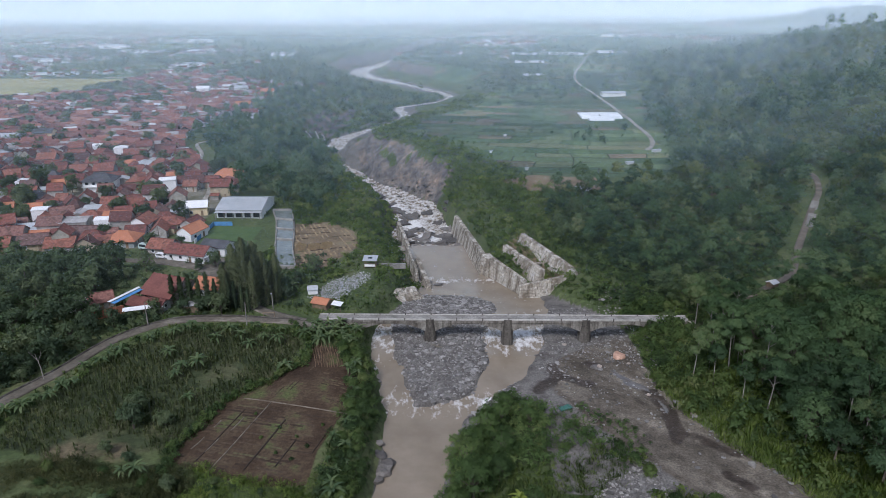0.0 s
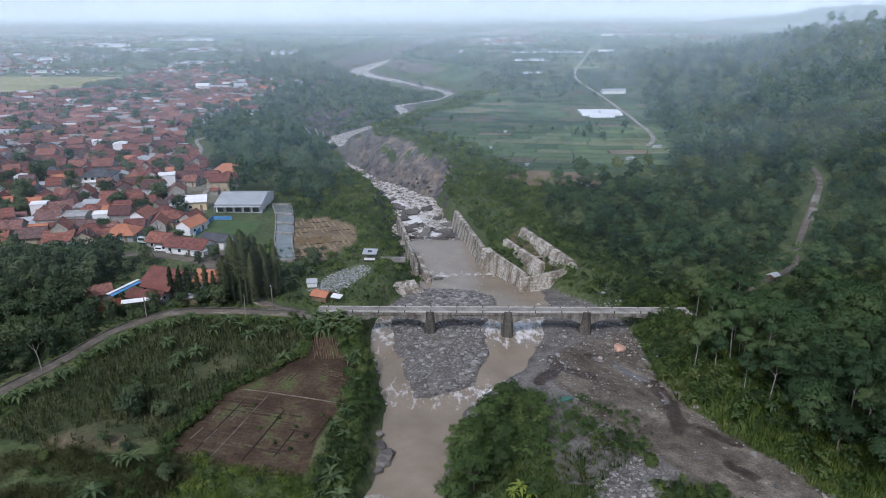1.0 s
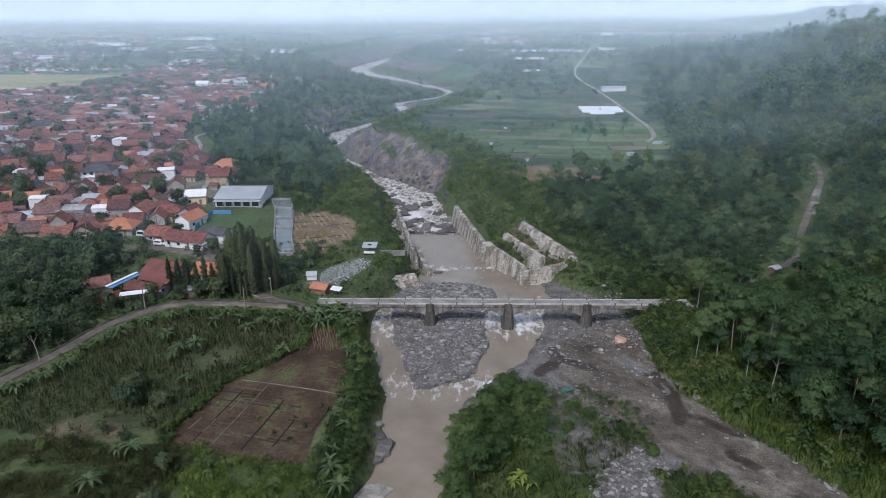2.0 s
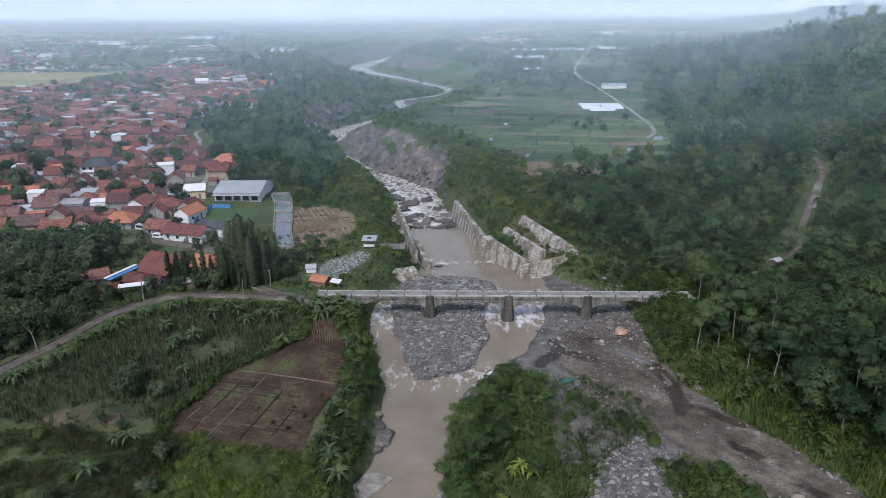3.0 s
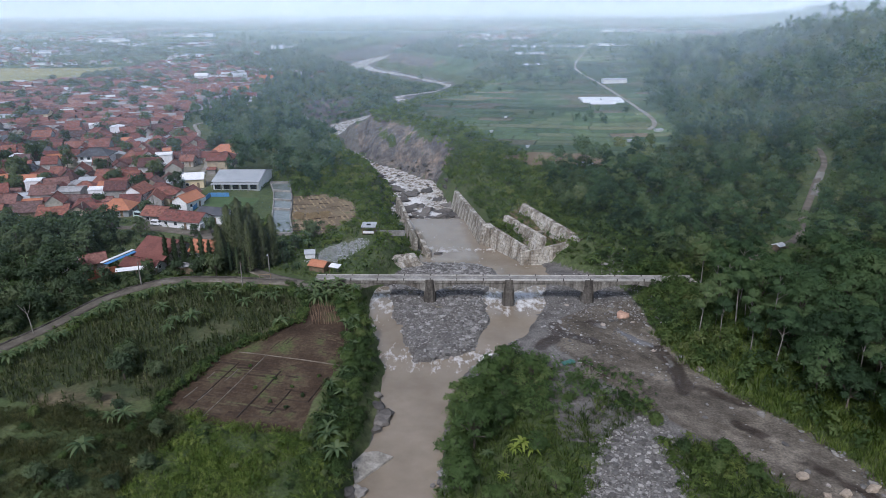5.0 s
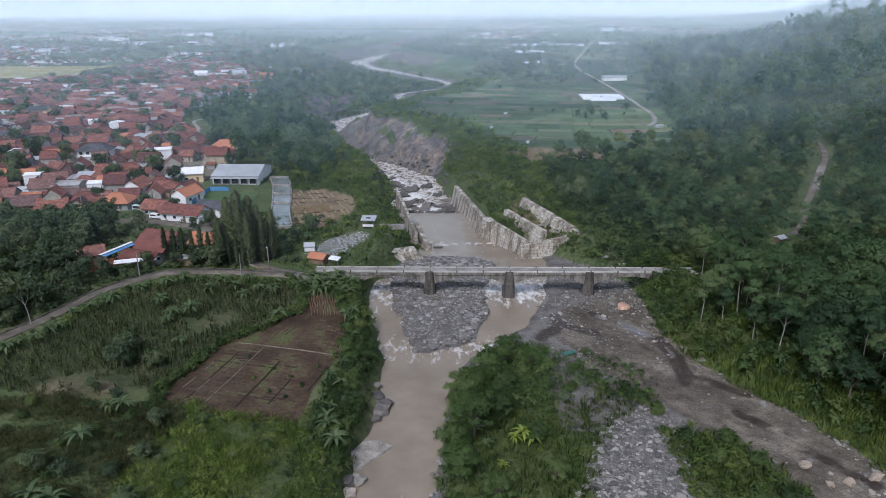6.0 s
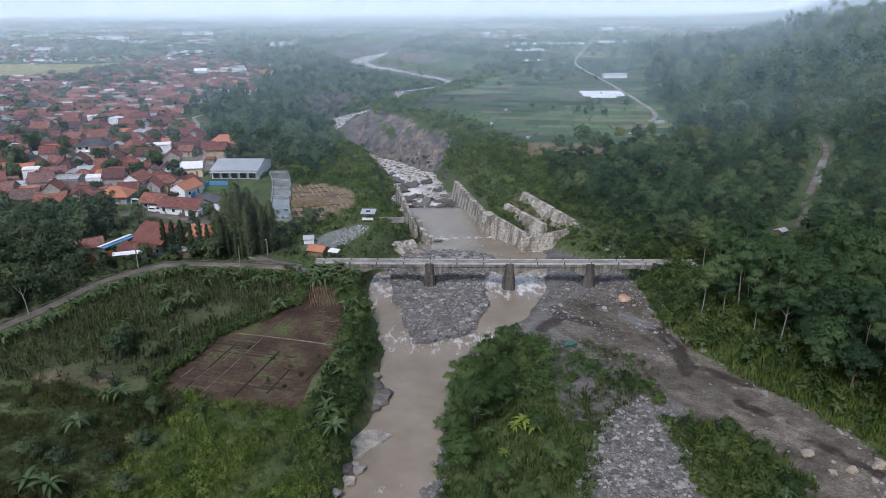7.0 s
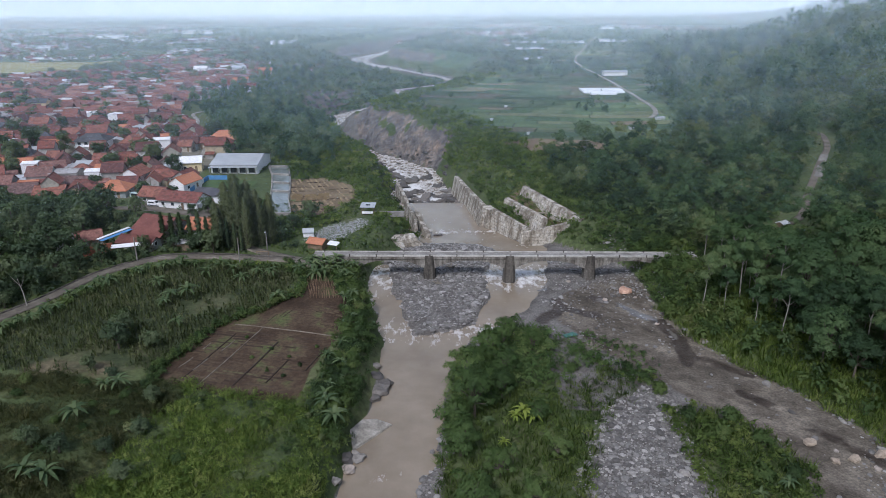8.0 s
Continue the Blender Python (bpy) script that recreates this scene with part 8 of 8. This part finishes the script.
# far hamlets and plots on the plain
fx = scatter(9000, -1500, 640, 900, 3000, lambda x, y: np.where(value_noise(x, y, 160, 81) + 0.4 * value_noise(x, y, 50, 82) > 0.2, 0.8, 0.02) * smooth(20, -20, x - knots(y, FOOT, 1)) * (1 - smooth(60, 30, np.abs(x - 0.5 * (knots(y, BANKS, 2) + knots(y, BANKS, 3))))) * (np.abs(x) < 0.72 * y) * (1 - inside(x, y, RICE, 15)), 13)
for name, mat, tall, lab, pick in (("far_roofs", ROOF_FAR, 1, "tiny clay roofs of far hamlets in the haze", 0), ("far_walls", PLASTER_FAR, 0, "pale walls of far hamlets in the haze", 1)):
    v = [(-4, -3, -1), (4, -3, -1), (4, 3, -1), (-4, 3, -1), (-4, -3, 3), (4, -3, 3), (4, 3, 3), (-4, 3, 3)] if not tall else [(-4.5, -3.6, 3), (4.5, -3.6, 3), (4.5, 3.6, 3), (-4.5, 3.6, 3), (-4.5, 0, 5), (4.5, 0, 5), (4.5, 0, 5), (-4.5, 0, 5)]
    f = [(0, 1, 5, 4), (1, 2, 6, 5), (2, 3, 7, 6), (3, 0, 4, 7), (4, 5, 6, 7)] if not tall else [(0, 1, 5, 4), (2, 3, 7, 6), (0, 4, 7, 3), (1, 2, 6, 5)]
    state = RNG.bit_generator.state
    vv, ff = spread(np.array(v, float), np.array(f), fx, np.interp(fx[:, 1], [640, 3000], [0.8, 1.8]))
    if not pick:
        RNG.bit_generator.state = state
    tagged(link_mesh(name, raw_mesh(name, vv, ff), mat), lab, "houses", kind="stuff")

# driftwood on the bars
DRY_WOOD = patchy("bleached dry wood", [(0.3, (0.13, 0.115, 0.085)), (0.7, (0.24, 0.215, 0.165))], 0.9, 5.0)
def driftwood(x, y, n, r, label):
    root = empty("driftwood", pose(x, y, land_at(x, y) + 0.15, 0, 0, RNG.uniform(0, 360)), label, "driftwood", "driftwood")
    for k in range(n):
        t, l = RNG.uniform(0, 6.28), r * RNG.uniform(0.5, 1.2)
        p0 = Vector((RNG.uniform(-0.4, 0.4), RNG.uniform(-0.4, 0.4), 0.05))
        v, f = tubes([([tuple(p0), tuple(p0 + Vector((math.cos(t) * l * 0.5, math.sin(t) * l * 0.5, RNG.uniform(0.2, 0.9)))), tuple(p0 + Vector((math.cos(t) * l, math.sin(t) * l, RNG.uniform(0.1, 1.2))))], [0.12, 0.08, 0.03])], 5)
        part("branch", raw_mesh("branch", v, f, True), DRY_WOOD, root)


driftwood(29.5, 122, 44, 3.8, "large pale tangle of dead branches on the gravel")
driftwood(-9, 166, 8, 2.5, "dark driftwood caught under the bridge")
driftwood(2, 168, 9, 3.0, "dark driftwood caught under the bridge")
driftwood(-2, 156.5, 7, 2.0, "driftwood against the bridge pier")


# broken rock and slabs below the weir
def rock_slab(x, y, w, d, h, label="dark flat broken rock slab in the rapids"):
    bm = bmesh.new()
    bmesh.ops.create_icosphere(bm, subdivisions=3, radius=0.5)
    ph = Vector(RNG.uniform(0, 50, 3))
    for v in bm.verts:
        n = noise.noise(v.co * 2.4 + ph) + 0.5 * noise.noise(v.co * 6 + ph)
        v.co = Vector((v.co.x * w * 1.3 * (1 + 0.9 * n), v.co.y * d * 1.3 * (1 + 0.9 * n), max(min(v.co.z, 0.22 + 0.25 * n), -0.2) * h * (1.5 + 1.6 * n)))
    ob = tagged(link_mesh("rock", bm_mesh("rock", bm), ROCK_DARK), label, "rock", "rocks in the rapids")
    ob.matrix_basis = pose(x, y, float(knots(np.array([y]), BED, 1)[0]) + 0.1, RNG.uniform(-8, 8), RNG.uniform(-8, 8), RNG.uniform(-40, 40))


for x, y, w, d, h in ((-13, 268, 6, 3, 2.2), (-9, 274, 5, 4, 2.0), (-2, 266, 5, 2.5, 1.8), (2.5, 270, 4, 5, 2.4), (0, 278, 6, 4, 2.0), (-15, 280, 5, 4, 2.5), (-6, 283, 4, 3, 1.5), (-12, 290, 6, 4, 2.2), (2, 290, 4, 5, 2.6), (-20, 300, 7, 4, 2.4),
                      (-3, 302, 4, 3, 1.8), (-16, 312, 6, 5, 2.2), (-24, 322, 8, 5, 2.2), (-30, 335, 7, 4, 2.0), (-8, 318, 4, 3, 1.5), (-36, 348, 8, 5, 2.0), (-17, 263, 3, 3, 1.6), (5, 262, 2.5, 3, 1.8), (-6, 214, 3, 2, 0.7), (-2, 212, 2.4, 1.5, 0.6)):
    rock_slab(x, y, w, d, h)

# standing water left on the silt
PUDDLE = patchy("puddle water", [(0.3, (0.1, 0.09, 0.08)), (0.7, (0.15, 0.135, 0.12))], 0.3, 1.0, 0.06, 0.0, 0.0, 0.5)
for px, py, pl, pw, pt in ((43.3, 138.8, 5.0, 1.25, -56), (47.9, 128.5, 2.6, 0.5, -85), (24, 152.5, 1.3, 0.6, 20)):
    t = np.linspace(0, 2 * math.pi, 29)[:-1]
    r = 1 + 0.3 * np.sin(3 * t + px) + 0.16 * np.sin(7 * t + py)
    c, s = math.cos(radians(pt)), math.sin(radians(pt))
    qx, qy = pl * r * np.cos(t), pw * r * np.sin(t)
    X, Y = px + qx * c - qy * s, py + qx * s + qy * c
    z = float(np.max(land(X, Y))) + 0.03
    v = np.concatenate([[(px, py, z)], np.stack([X, Y, np.full(28, z)], -1)])
    f = [(0, k + 1, (k + 1) % 28 + 1) for k in range(28)]
    tagged(link_mesh("puddle", raw_mesh("puddle", v, f), PUDDLE), "shallow puddle of still water on the silt", "puddle", "puddles")

BEAMS = [((-98, 520), (-88, 494)), ((-93, 525), (-86.5, 500)), ((-97, 470), (-88, 487))]
# broken concrete beams on the gorge side, a scrap of tarpaulin on the island
for (ax, ay), (bx, by) in BEAMS:
    length = math.hypot(bx - ax, by - ay)
    za, zb = land_at(ax, ay), land_at(bx, by)
    beam = tagged(link_mesh("concrete_beam", bm_mesh("concrete_beam", box(-length / 2, -0.5, -0.4, length / 2, 0.5, 0.45, 0.08)), KERB_PALE), "long broken pale concrete beam on the gorge side", "beam", "fallen beams")
    beam.matrix_basis = pose((ax + bx) / 2, (ay + by) / 2, (za + zb) / 2 + 0.9, 0, -math.degrees(math.atan2(zb - za, length)), math.degrees(math.atan2(by - ay, bx - ax)))
bm = bmesh.new()
bmesh.ops.create_grid(bm, x_segments=9, y_segments=7, size=1.0)
for v in bm.verts:
    v.co = Vector((v.co.x * 1.5, v.co.y * 0.8, 0.35 + 0.35 * noise.noise(v.co * 2.3)))
bmesh.ops.solidify(bm, geom=bm.faces[:], thickness=0.03)
tarp = tagged(link_mesh("tarpaulin", bm_mesh("tarpaulin", bm, True), patchy("teal plastic sheet", [(0.3, (0.035, 0.11, 0.085)), (0.7, (0.07, 0.17, 0.135))], 0.8, 3.0, 0.5)), "crumpled teal plastic sheet lying on the gravel", "tarpaulin")
tarp.matrix_basis = pose(26.3, 128.0, land_at(26.3, 128.0), 0, 0, 25)
